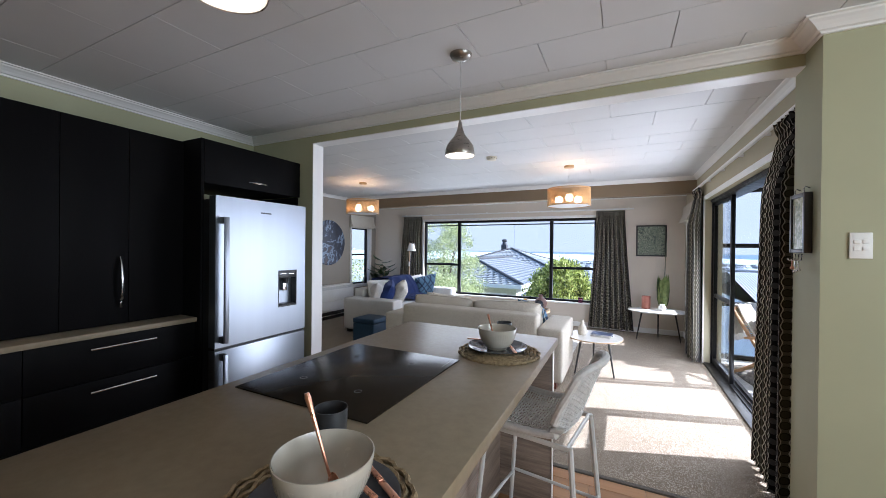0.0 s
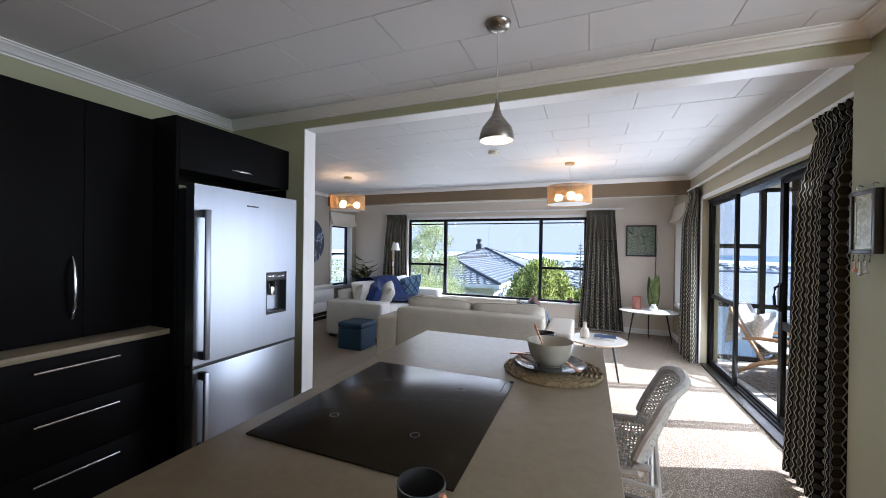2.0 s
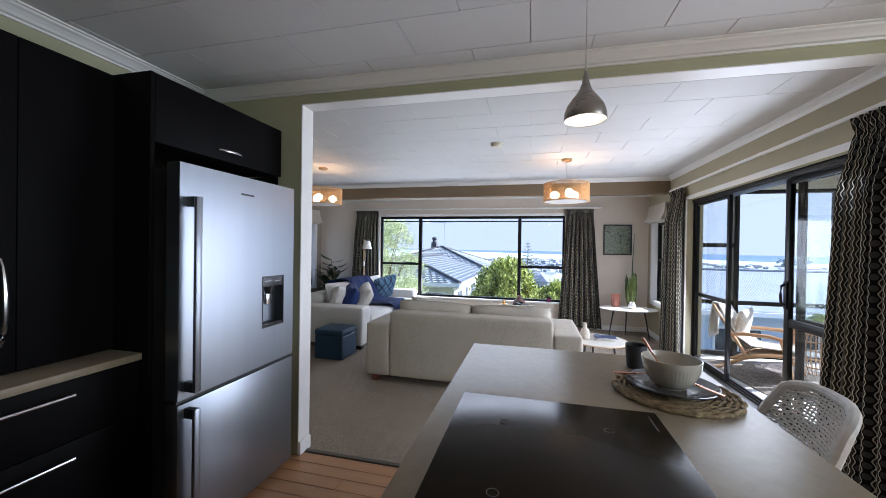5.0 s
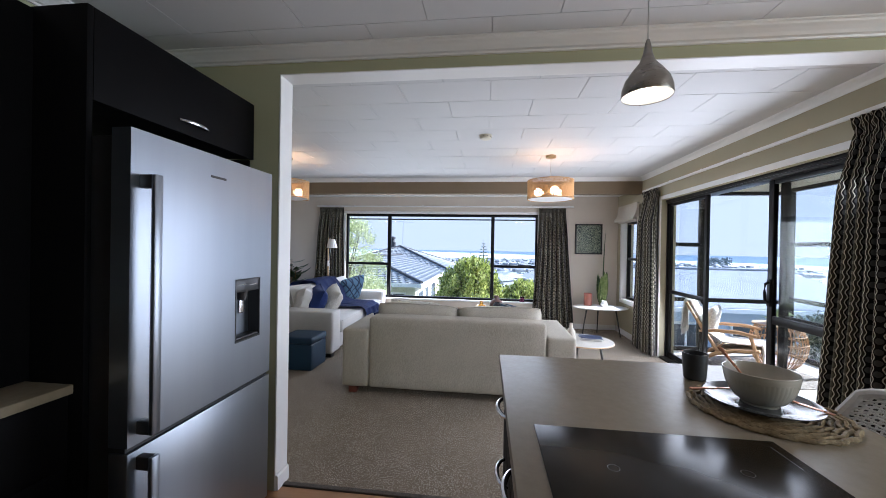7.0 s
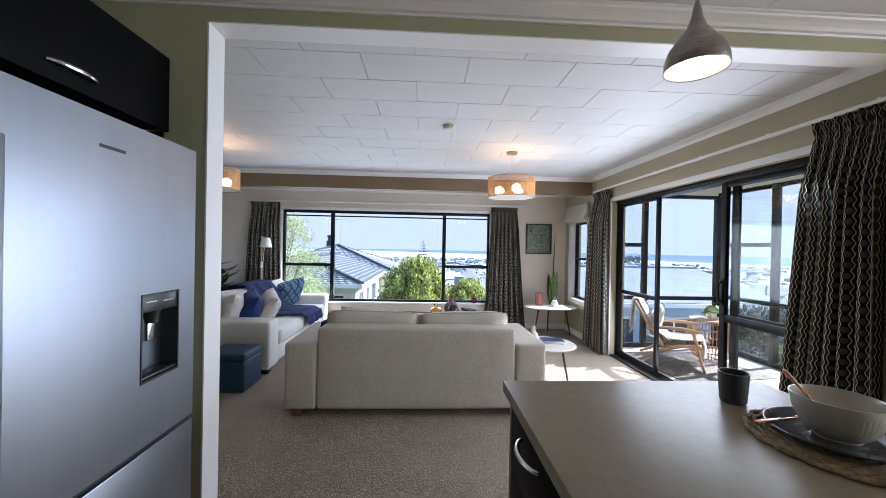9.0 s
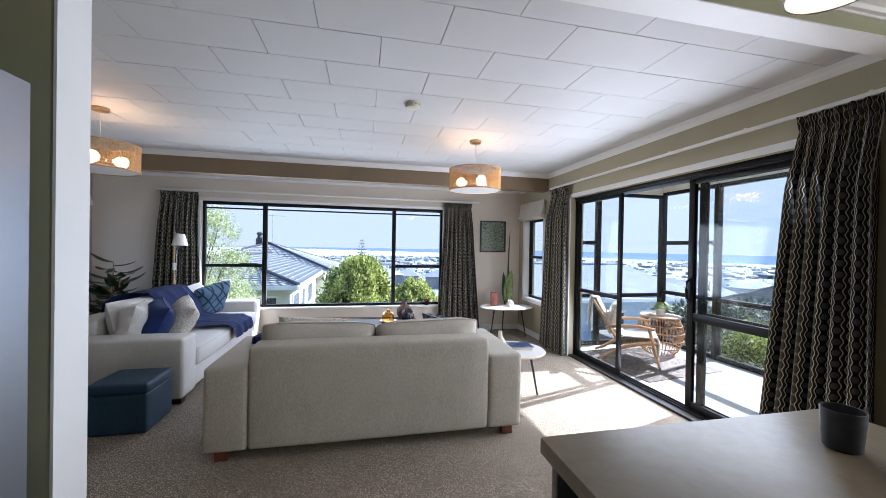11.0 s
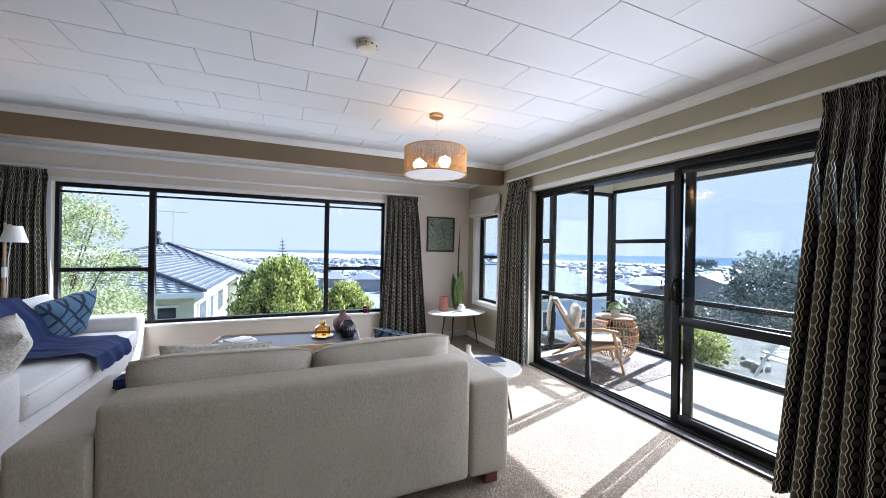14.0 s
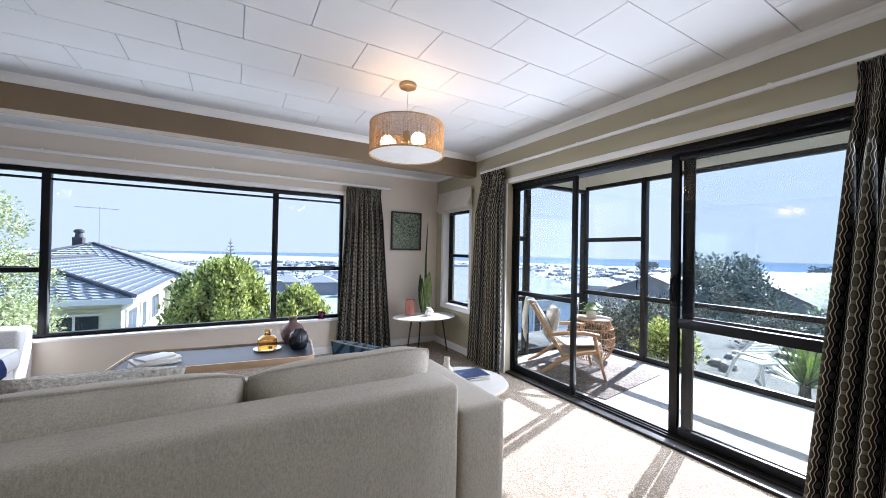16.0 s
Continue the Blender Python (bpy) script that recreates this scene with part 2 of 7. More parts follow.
M_SOFA_PALE = fabric("pale_grey_weave", (0.52, 0.50, 0.475), (0.70, 0.685, 0.655), bump=0.3)
M_NAVY = fabric("navy_knit", (0.006, 0.016, 0.075), (0.018, 0.045, 0.19), 500)
M_OTTO = fabric("petrol_blue_velvet", (0.007, 0.03, 0.065), (0.018, 0.068, 0.13), 500, 4, 0.6)
M_CURTAIN = curtain_material()
M_BLIND = fabric("cream_linen", (0.52, 0.47, 0.39), (0.66, 0.61, 0.53), 700)


# ---------------------------------------------------------------- building blocks
def bm_new():
    return bmesh.new()


def box(bm, x0, x1, y0, y1, z0, z1, bevel=0.0, segs=2):
    flat = bm.faces.layers.int.get("flat") or bm.faces.layers.int.new("flat")
    vs = [bm.verts.new(p) for p in ((x0, y0, z0), (x1, y0, z0), (x1, y1, z0), (x0, y1, z0), (x0, y0, z1), (x1, y0, z1), (x1, y1, z1), (x0, y1, z1))]
    fs = [bm.faces.new([vs[i] for i in f]) for f in ((3, 2, 1, 0), (4, 5, 6, 7), (0, 1, 5, 4), (1, 2, 6, 5), (2, 3, 7, 6), (3, 0, 4, 7))]
    for f in fs:
        f[flat] = 1
    if bevel:
        es = list({e for f in fs for e in f.edges})
        bmesh.ops.bevel(bm, geom=es, offset=bevel, segments=segs, profile=0.5, affect='EDGES', clamp_overlap=True)
        bm.normal_update()
        for f in bm.faces:
            f[flat] = 1 if max(abs(f.normal.x), abs(f.normal.y), abs(f.normal.z)) > 0.9995 else 0
    return bm


def ring_points(c, axis_u, axis_v, r, n):
    return [c + axis_u * (r * math.cos(2 * math.pi * i / n)) + axis_v * (r * math.sin(2 * math.pi * i / n)) for i in range(n)]


def tube(bm, pts, radii, n=10, closed=False, caps=True):
    """A round rod along points; radii is one number or one for each point."""
    pts = [Vector(p) for p in pts]
    if isinstance(radii, (int, float)):
        radii = [radii] * len(pts)
    rings = []
    up = Vector((0, 0, 1))
    for i, p in enumerate(pts):
        a = pts[(i - 1) % len(pts)] if closed or i else p
        c = pts[(i + 1) % len(pts)] if closed or i < len(pts) - 1 else p
        d = (c - a).normalized()
        ref = up if abs(d.z) < 0.95 else Vector((1, 0, 0))
        u = d.cross(ref).normalized()
        v = d.cross(u).normalized()
        rings.append([bm.verts.new(q) for q in ring_points(p, u, v, radii[i], n)])
    k = len(rings)
    for i in range(k if closed else k - 1):
        a, c = rings[i], rings[(i + 1) % k]
        best = 0
        if closed and i == k - 1:
            best = min(range(n), key=lambda s: (a[0].co - c[s].co).length)
        for j in range(n):
            bm.faces.new((a[j], a[(j + 1) % n], c[(j + 1 + best) % n], c[(j + best) % n]))
    if caps and not closed:
        bm.faces.new(rings[0][::-1])
        bm.faces.new(rings[-1])
    return bm


def lathe(bm, profile, n=32, centre=(0, 0, 0), rib=0.0, ribs=0):
    """Turn (radius, height) pairs about z; rib: depth of flutes round the body."""
    cx, cy, cz = centre
    rings = []
    for r, z in profile:
        if r < 1e-5:
            rings.append([bm.verts.new((cx, cy, cz + z))])
        else:
            ring = []
            for i in range(n):
                a = 2 * math.pi * i / n
                q = r + (rib * (0.5 + 0.5 * math.cos(a * ribs)) if ribs else 0)
                ring.append(bm.verts.new((cx + q * math.cos(a), cy + q * math.sin(a), cz + z)))
            rings.append(ring)
    for a, c in zip(rings, rings[1:]):
        if len(a) == 1 and len(c) == 1:
            continue
        for j in range(n):
            k = (j + 1) % n
            if len(a) == 1:
                bm.faces.new((a[0], c[k], c[j]))
            elif len(c) == 1:
                bm.faces.new((a[j], a[k], c[0]))
            else:
                bm.faces.new((a[j], a[k], c[k], c[j]))
    return bm


def mesh_ob(name, bm, material, smooth=True, angle=40):
    bmesh.ops.recalc_face_normals(bm, faces=bm.faces[:])
    me = bpy.data.meshes.new(name)
    bm.to_mesh(me)
    bm.free()
    flat = me.attributes.get("flat")
    for i, p in enumerate(me.polygons):
        p.use_smooth = smooth and not (flat and flat.data[i].value)
    if smooth:
        me.set_sharp_from_angle(angle=radians(angle))
    me.materials.append(material)
    return new(name, me)


def part(name, bm, material, parent, label="", smooth=True, angle=40):
    ob = mesh_ob(name, bm, material, smooth, angle)
    ob.parent = parent
    if label:
        tagged(ob, label)
    return ob


def thing(name, place, label, category, group="", turn=0.0):
    e = new(name)
    e.empty_display_size = 0.1
    e.matrix_world = pose(*place, 0, 0, turn)
    return tagged(e, label, category, group)


def setting(name, bm, material, label="", category="", smooth=False):
    return tagged(mesh_ob(name, bm, material, smooth), label, category, kind="structure")


def wall_with_holes(name, axis, face0, face1, a0, a1, z0, z1, holes, material, label):
    """A wall whose thickness spans face0 to face1 on axis 'x' or 'y'; holes are (a, a, z, z) and go right through."""
    bm = bm_new()

    def slab(p, q, r, s):
        if q - p < 1e-4 or s - r < 1e-4:
            return
        if axis == 'x':
            box(bm, face0, face1, p, q, r, s)
        else:
            box(bm, p, q, face0, face1, r, s)
    cuts = sorted(holes)
    at = a0
    for h0, h1, hz0, hz1 in cuts:
        slab(at, h0, z0, z1)
        slab(h0, h1, z0, hz0)
        slab(h0, h1, hz1, z1)
        at = h1
    slab(at, a1, z0, z1)
    return setting(name, bm, material, label, "wall")


def glass_pane(parent, name, x0, x1, y0, y1, z0, z1):
    ob = part(name, box(bm_new(), x0, x1, y0, y1, z0, z1), M_GLASS, parent, smooth=False)
    ob.visible_shadow = False
    return ob


# ---------------------------------------------------------------- the plan, in metres
CEIL = 2.45
KX0 = -4.49                      # kitchen's cupboard wall
HY0, HY1, HZ = 3.885, 4.0, 2.33  # the beam between kitchen and living room
JAMB = -3.704                    # end of the wall stub beside the fridge
PX, PY = -0.42, 3.71             # the pier at the other end of the beam
EX = -0.30                       # inner face of the wall with the sliding door
EXO = -0.12
WX = -6.5                        # inner face of the wall across
WY = 8.58                        # inner face of the window wall
BY = 7.60                        # the dropped beam before the window
BZ = 2.212
ALC = 2.33                       # ceiling of the window bay
DOOR = (4.2, 7.00, 0.0, 2.04)
WIN = (-5.18, -1.645, 0.435, 1.985)
SIDE = (7.72, 8.36, 0.57, 1.85)
SX, SY0, SY1 = 1.62, 4.0, 7.55  # sun porch

# floors
setting("floor_living", box(bm_new(), WX, EX, 3.94, WY, -0.12, 0.0), M_CARPET, "taupe loop-pile carpet over the living room floor", "carpet")
kitchen_floor = setting("floor_kitchen_base", box(bm_new(), KX0, 1.6, -1.6, 3.94, -0.12, -0.022), M_FLOORWOOD, "oiled timber board floor of the kitchen", "floor")
setting("carpet_edge", box(bm_new(), JAMB, PX, 3.932, 3.965, -0.02, 0.006, 0.004), M_TRIM_CARPET, "bound edge of the carpet along the timber floor", "carpet edge")

# walls
wall_with_holes("wall_kitchen_west", 'x', KX0 - 0.12, KX0, -1.6, HY0, -0.12, CEIL, [], M_GREEN, "sage green painted kitchen wall behind the cupboards")
wall_with_holes("wall_stub", 'y', HY0, HY1, KX0 - 0.12, JAMB, -0.12, CEIL, [], M_GREEN, "sage green wall stub beside the fridge")
wall_with_holes("beam_kitchen", 'y', HY0, HY1, JAMB, PX, HZ, CEIL, [], M_GREEN, "sage green beam over the wide opening")
wall_with_holes("wall_pier", 'y', PY, HY1, PX, 1.6, -0.12, CEIL, [], M_GREEN, "sage green wall pier with light switch")
wall_with_holes("wall_kitchen_south", 'y', -1.72, -1.6, KX0 - 0.12, 1.72, -0.12, CEIL, [], M_GREEN, "plain green kitchen wall")
# the opening in the east wall is invented and unseen; it lets light in
wall_with_holes("wall_kitchen_east", 'x', 1.6, 1.72, -1.6, HY1, -0.12, CEIL, [(0.2, 2.6, 0.95, 2.1)], M_GREEN, "plain green kitchen wall")
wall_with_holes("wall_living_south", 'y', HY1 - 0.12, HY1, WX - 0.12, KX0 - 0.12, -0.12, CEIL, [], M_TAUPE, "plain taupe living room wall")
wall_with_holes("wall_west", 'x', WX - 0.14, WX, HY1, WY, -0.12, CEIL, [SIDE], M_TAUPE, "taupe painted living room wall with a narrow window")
wall_with_holes("wall_window", 'y', WY, WY + 0.14, WX - 0.14, EXO, -0.12, CEIL, [WIN], M_WALL, "cream painted wall round the wide window")
wall_with_holes("wall_door", 'x', EX, EXO, HY1, WY, -0.12, CEIL, [DOOR, SIDE], M_OLIVE, "olive tan wall with the sliding door")
setting("beam_window", box(bm_new(), WX, EX, BY, BY + 0.15, BZ, CEIL), M_BEAM, "brown painted beam dropped before the window bay", "beam")

# white faces of the opening
setting("trim_opening_head", box(bm_new(), JAMB, PX, HY0 - 0.003, HY1 + 0.003, HZ - 0.006, HZ - 0.0005), M_WHITE, "white painted underside of the beam", "trim")
setting("trim_opening_jamb", box(bm_new(), JAMB + 0.0005, JAMB + 0.008, HY0 - 0.003, HY1 + 0.003, 0.0, HZ - 0.006), M_WHITE, "white painted jamb of the opening", "trim")

# ceiling, laid in staggered tiles with open joints
bm = bm_new()
box(bm, KX0, 1.6, -1.6, HY0, CEIL + 0.010, CEIL + 0.08)
box(bm, WX, EX, HY1, BY, CEIL + 0.010, CEIL + 0.08)
box(bm, WX, EX, BY + 0.15, WY, ALC, ALC + 0.05)
TW, TH, GAP = 0.61, 0.3225, 0.0012


def lay_tiles(x0, x1, y0, y1):
    r0 = math.floor((y0 - 4.315) / TH)
    for r in range(r0, r0 + int((y1 - y0) / TH) + 2):
        ya, yb = 4.315 + r * TH, 4.315 + (r + 1) * TH
        off = -3.755 + (0.305 if r % 2 else 0.0)
        c0 = math.floor((x0 - off) / TW)
        for c in range(c0, c0 + int((x1 - x0) / TW) + 2):
            xa, xb = off + c * TW, off + (c + 1) * TW
            p, q, s, t = max(xa + GAP, x0), min(xb - GAP, x1), max(ya + GAP, y0), min(yb - GAP, y1)
            if q - p > 0.01 and t - s > 0.01:
                dz = random.uniform(-0.0006, 0.0006)
                vs = [bm.verts.new(v) for v in ((p, s, CEIL + 0.012), (q, s, CEIL + 0.012), (q, t, CEIL + 0.012), (p, t, CEIL + 0.012), (p + 0.001, s + 0.001, CEIL + dz), (q - 0.001, s + 0.001, CEIL + dz), (q - 0.001, t - 0.001, CEIL + dz), (p + 0.001, t - 0.001, CEIL + dz))]
                for f in ((4, 7, 6, 5), (0, 4, 5, 1), (1, 5, 6, 2), (2, 6, 7, 3), (3, 7, 4, 0)):
                    bm.faces.new([vs[i] for i in f])


lay_tiles(KX0, 1.6, -1.6, HY0)
lay_tiles(WX, EX, HY1, BY)
tagged(mesh_ob("ceiling", bm, M_CEIL, False), "white tiled ceiling in staggered panels", "ceiling", kind="structure")


def moulding(name, path, profile, closed=False, label="white moulded cornice"):
    """A profile of (out, down) pairs swept along a path on the plan; out is to the left of the way."""
    bm = bm_new()
    pts = [Vector((x, y, 0)) for x, y, z in path]
    zs = [z for _, _, z in path]
    rings = []
    for i, p in enumerate(pts):
        d0 = (p - pts[i - 1]).normalized() if i else None
        d1 = (pts[i + 1] - p).normalized() if i < len(pts) - 1 else None
        n0 = Vector((-d0.y, d0.x, 0)) if d0 else None
        n1 = Vector((-d1.y, d1.x, 0)) if d1 else None
        n = (n0 + n1) if n0 and n1 else (n0 or n1)
        n = n.normalized()
        k = 1.0 / max(0.3, n.dot(n0 or n1))
        rings.append([bm.verts.new((p.x + n.x * k * o, p.y + n.y * k * o, zs[i] - dn)) for o, dn in profile])
    for a, c in zip(rings, rings[1:]):
        for j in range(len(profile)):
            k = (j + 1) % len(profile)
            bm.faces.new((a[j], a[k], c[k], c[j]))
    bm.faces.new(rings[0])
    bm.faces.new(rings[-1][::-1])
    return setting(name, bm, M_WHITE, label, "cornice", smooth=False)


CORNICE = [(0.000, 0.000), (0.000, 0.060), (0.013, 0.060), (0.016, 0.051), (0.030, 0.048), (0.040, 0.036), (0.055, 0.024), (0.070, 0.016), (0.075, 0.009), (0.088, 0.007), (0.088, 0.000)]
COVE = [(0.0, 0.0), (0.0, 0.056), (0.006, 0.054), (0.016, 0.034), (0.034, 0.016), (0.052, 0.007), (0.056, 0.0)]
moulding("cornice_kitchen", [(1.6, PY, CEIL), (PX, PY, CEIL), (PX, HY0, CEIL), (KX0, HY0, CEIL), (KX0, -1.6, CEIL)], CORNICE)
moulding("cornice_living", [(WX, BY, CEIL), (WX, HY1, CEIL), (EX, HY1, CEIL), (EX, BY, CEIL), (WX, BY, CEIL)], COVE, label="small white cove along the ceiling")
moulding("cornice_bay", [(EX, BY + 0.15, ALC), (EX, WY, ALC), (WX, WY, ALC), (WX, BY + 0.15, ALC)], [(0.0, 0.0), (0.0, 0.03), (0.02, 0.012), (0.03, 0.0)], label="small white cove in the window bay")


def baseboard(name, path):
    prof = [(0.0, 0.0), (0.0, -0.085), (0.008, -0.085), (0.014, -0.075), (0.015, 0.0)]
    return moulding(name, [(x, y, 0.0) for x, y in path], prof, label="white painted baseboard")


baseboard("baseboard_bay", [(EX, 7.05, ), (EX, WY), (WX, WY), (WX, HY1)])
baseboard("baseboard_stub", [(JAMB + 0.008, HY1), (JAMB + 0.008, HY0)])
baseboard("baseboard_pier", [(PX, PY), (PX, HY1)][::-1])
baseboard("baseboard_pier_kitchen", [(1.6, PY), (PX, PY)])


# ---------------------------------------------------------------- windows and doors
def wide_window():
    w = tagged(new("window_1"), "wide black aluminium window over the garden", "window", kind="structure")
    x0, x1, z0, z1 = WIN
    y0, y1 = WY + 0.045, WY + 0.105
    b = 0.035
    F = M_BLACKALU
    part("window_frame", box(bm_new(), x0, x1, y0, y1, z0, z0 + b, 0.003), F, w)
    part("window_frame", box(bm_new(), x0, x1, y0, y1, z1 - 0.045, z1, 0.003), F, w)
    part("head_track", box(bm_new(), x0 + b, x1 - b, y0 + 0.012, y1 - 0.012, z1 - 0.105, z1 - 0.085, 0.003), F, w)
    part("window_frame", box(bm_new(), x0, x0 + b, y0, y1, z0 + b, z1 - 0.045, 0.003), F, w)
    part("window_frame", box(bm_new(), x1 - b, x1, y0, y1, z0 + b, z1 - 0.045, 0.003), F, w)
    for xm in (-4.35, -2.435):
        part("mullion", box(bm_new(), xm - 0.03, xm + 0.03, y0 - 0.004, y1, z0 + b, z1 - 0.045, 0.004), F, w)
    for xa, xb in ((x0 + b, -4.38), (-2.405, x1 - b)):
        part("transom", box(bm_new(), xa, xb, y0, y1 - 0.01, 1.03, 1.075, 0.004), F, w)
        part("window_stay", tube(bm_new(), [(xb - 0.3, y0 - 0.012, 1.082), (xb - 0.06, y0 - 0.012, 1.082)], 0.006, 6), M_BLACKALU, w)
        glass_pane(w, "pane", xa, xb, WY + 0.072, WY + 0.077, z0 + b, 1.03)
        glass_pane(w, "pane", xa, xb, WY + 0.072, WY + 0.077, 1.075, z1 - 0.045)
    glass_pane(w, "pane", -4.32, -2.465, WY + 0.072, WY + 0.077, z0 + b, z1 - 0.045)
    part("window_sill", box(bm_new(), x0 - 0.05, x1 + 0.05, WY - 0.04, WY + 0.044, z0 - 0.028, z0 - 0.0, 0.006), M_WHITE, w, "white painted sill board")
    part("architrave", box(bm_new(), x0 - 0.05, x1 + 0.05, WY - 0.015, WY + 0.044, z1 + 0.001, z1 + 0.045, 0.004), M_WHITE, w)
    for xa, xb in ((x0 - 0.045, x0 - 0.001), (x1 + 0.001, x1 + 0.045)):
        part("architrave", box(bm_new(), xa, xb, WY - 0.015, WY + 0.044, z0 + 0.001, z1, 0.004), M_WHITE, w)
    return w


def side_window(name, face, out):
    """A narrow window in a side wall of the bay; out is +1 or -1 along x."""
    w = tagged(new(name), "narrow black window with deep white reveal", "window", kind="structure")
    y0, y1, z0, z1 = SIDE

    def bx(a0, a1, ya, yb, za, zb, bev=0.003):
        p, q = sorted((face + out * a0, face + out * a1))
        return box(bm_new(), p, q, ya, yb, za, zb, bev)
    for ya, yb, za, zb in ((y0, y1, z0, z0 + 0.012), (y0, y1, z1 - 0.012, z1), (y0, y0 + 0.012, z0 + 0.012, z1 - 0.012), (y1 - 0.012, y1, z0 + 0.012, z1 - 0.012)):
        part("reveal", bx(-0.004, 0.075, ya, yb, za, zb, 0), M_WHITE, w)
    for ya, yb, za, zb in ((y0 - 0.05, y1 + 0.05, z0 - 0.05, z0 - 0.001), (y0 - 0.05, y0 - 0.001, z0, z1 + 0.04), (y1 + 0.001, y1 + 0.05, z0, z1 + 0.04)):
        part("architrave", bx(-0.014, 0.0, ya, yb, za, zb), M_WHITE, w)
    b = 0.035
    ya, yb, za, zb = y0 + 0.013, y1 - 0.013, z0 + 0.013, z1 - 0.013
    for p in ((ya, yb, za, za + b), (ya, yb, zb - b, zb), (ya, ya + b, za + b, zb - b), (yb - b, yb, za + b, zb - b), (ya + b, yb - b, 1.22, 1.26)):
        part("window_frame", bx(0.077, 0.125, *p), M_BLACKALU, w)
    for p in ((za + b, 1.22), (1.26, zb - b)):
        s, t = sorted((face + out * 0.10, face + out * 0.104))
        glass_pane(w, "pane", s, t, ya + b, yb - b, *p)
    return w


def roman_blind(face, into):
    """A cream blind drawn up into soft folds; into is the way into the room along x."""
    t = thing("roman_blind", (face, 8.04, 2.10), "cream linen roman blind drawn up in folds", "blind", "roman blinds")
    hw = 0.40
    part("headrail", box(bm_new(), min(0.002 * into, 0.05 * into), max(0.002 * into, 0.05 * into), -hw, hw, -0.03, 0.0, 0.003), M_BLIND, t)
    prof = [(0.052, 0.0), (0.058, -0.10), (0.075, -0.17), (0.105, -0.225), (0.112, -0.245), (0.1, -0.258), (0.07, -0.25), (0.085, -0.215), (0.06, -0.2), (0.045, -0.235), (0.045, -0.275), (0.03, -0.275), (0.03, 0.0)]
    bm = bm_new()
    ends = []
    for y in (-hw, -hw * 0.5, 0, hw * 0.5, hw):
        sag = 0.008 * (1 - (y / hw) ** 2)
        ends.append([bm.verts.new((o * into, y, dz - sag * (dz / -0.25))) for o, dz in prof])
    for a, c in zip(ends, ends[1:]):
        for j in range(len(prof) - 1):
            bm.faces.new((a[j], a[j + 1], c[j + 1], c[j]))
    for e in (ends[0], ends[-1]):
        bm.faces.new(e)
    part("folded_cloth", bm, M_BLIND, t)
    part("cord", tube(bm_new(), [(0.04 * into, -hw + 0.02, -0.2), (0.03 * into, -hw + 0.02, -1.35)], 0.003, 6), M_BLIND, t)
    part("cord_toggle", lathe(bm_new(), [(0, 0), (0.008, 0.005), (0.01, 0.03), (0.004, 0.045), (0, 0.045)], 10, (0.03 * into, -hw + 0.02, -1.38)), M_BLIND, t)
    return t


def framed_leaf(parent, name, x0, x1, y0, y1, z0, z1, rail_z, st=0.055, wide_rail=0.05, colour=None):
    """A glazed leaf with stiles, rails and a middle rail, standing in the plane x0..x1."""
    F = colour or M_BLACKALU
    leaf = part(name, box(bm_new(), x0, x1, y0, y0 + st, z0, z1, 0.004), F, parent)
    part("stile", box(bm_new(), x0, x1, y1 - st, y1, z0, z1, 0.004), F, leaf)
    part("rail", box(bm_new(), x0 + 0.003, x1 - 0.003, y0 + st, y1 - st, z0, z0 + 0.06, 0.003), F, leaf)
    part("rail", box(bm_new(), x0 + 0.003, x1 - 0.003, y0 + st, y1 - st, z1 - 0.036, z1, 0.003), F, leaf)
    xm = (x0 + x1) / 2
    edges = [z0 + 0.06] + [v for rz in rail_z for v in (rz - wide_rail / 2, rz + wide_rail / 2)] + [z1 - 0.036]
    for rz in rail_z:
        part("rail", box(bm_new(), x0 + 0.003, x1 - 0.003, y0 + st, y1 - st, rz - wide_rail / 2, rz + wide_rail / 2, 0.003), F, leaf)
    for za, zb in zip(edges[::2], edges[1::2]):
        glass_pane(leaf, "pane", xm - 0.0025, xm + 0.0025, y0 + st, y1 - st, za, zb)
    return leaf


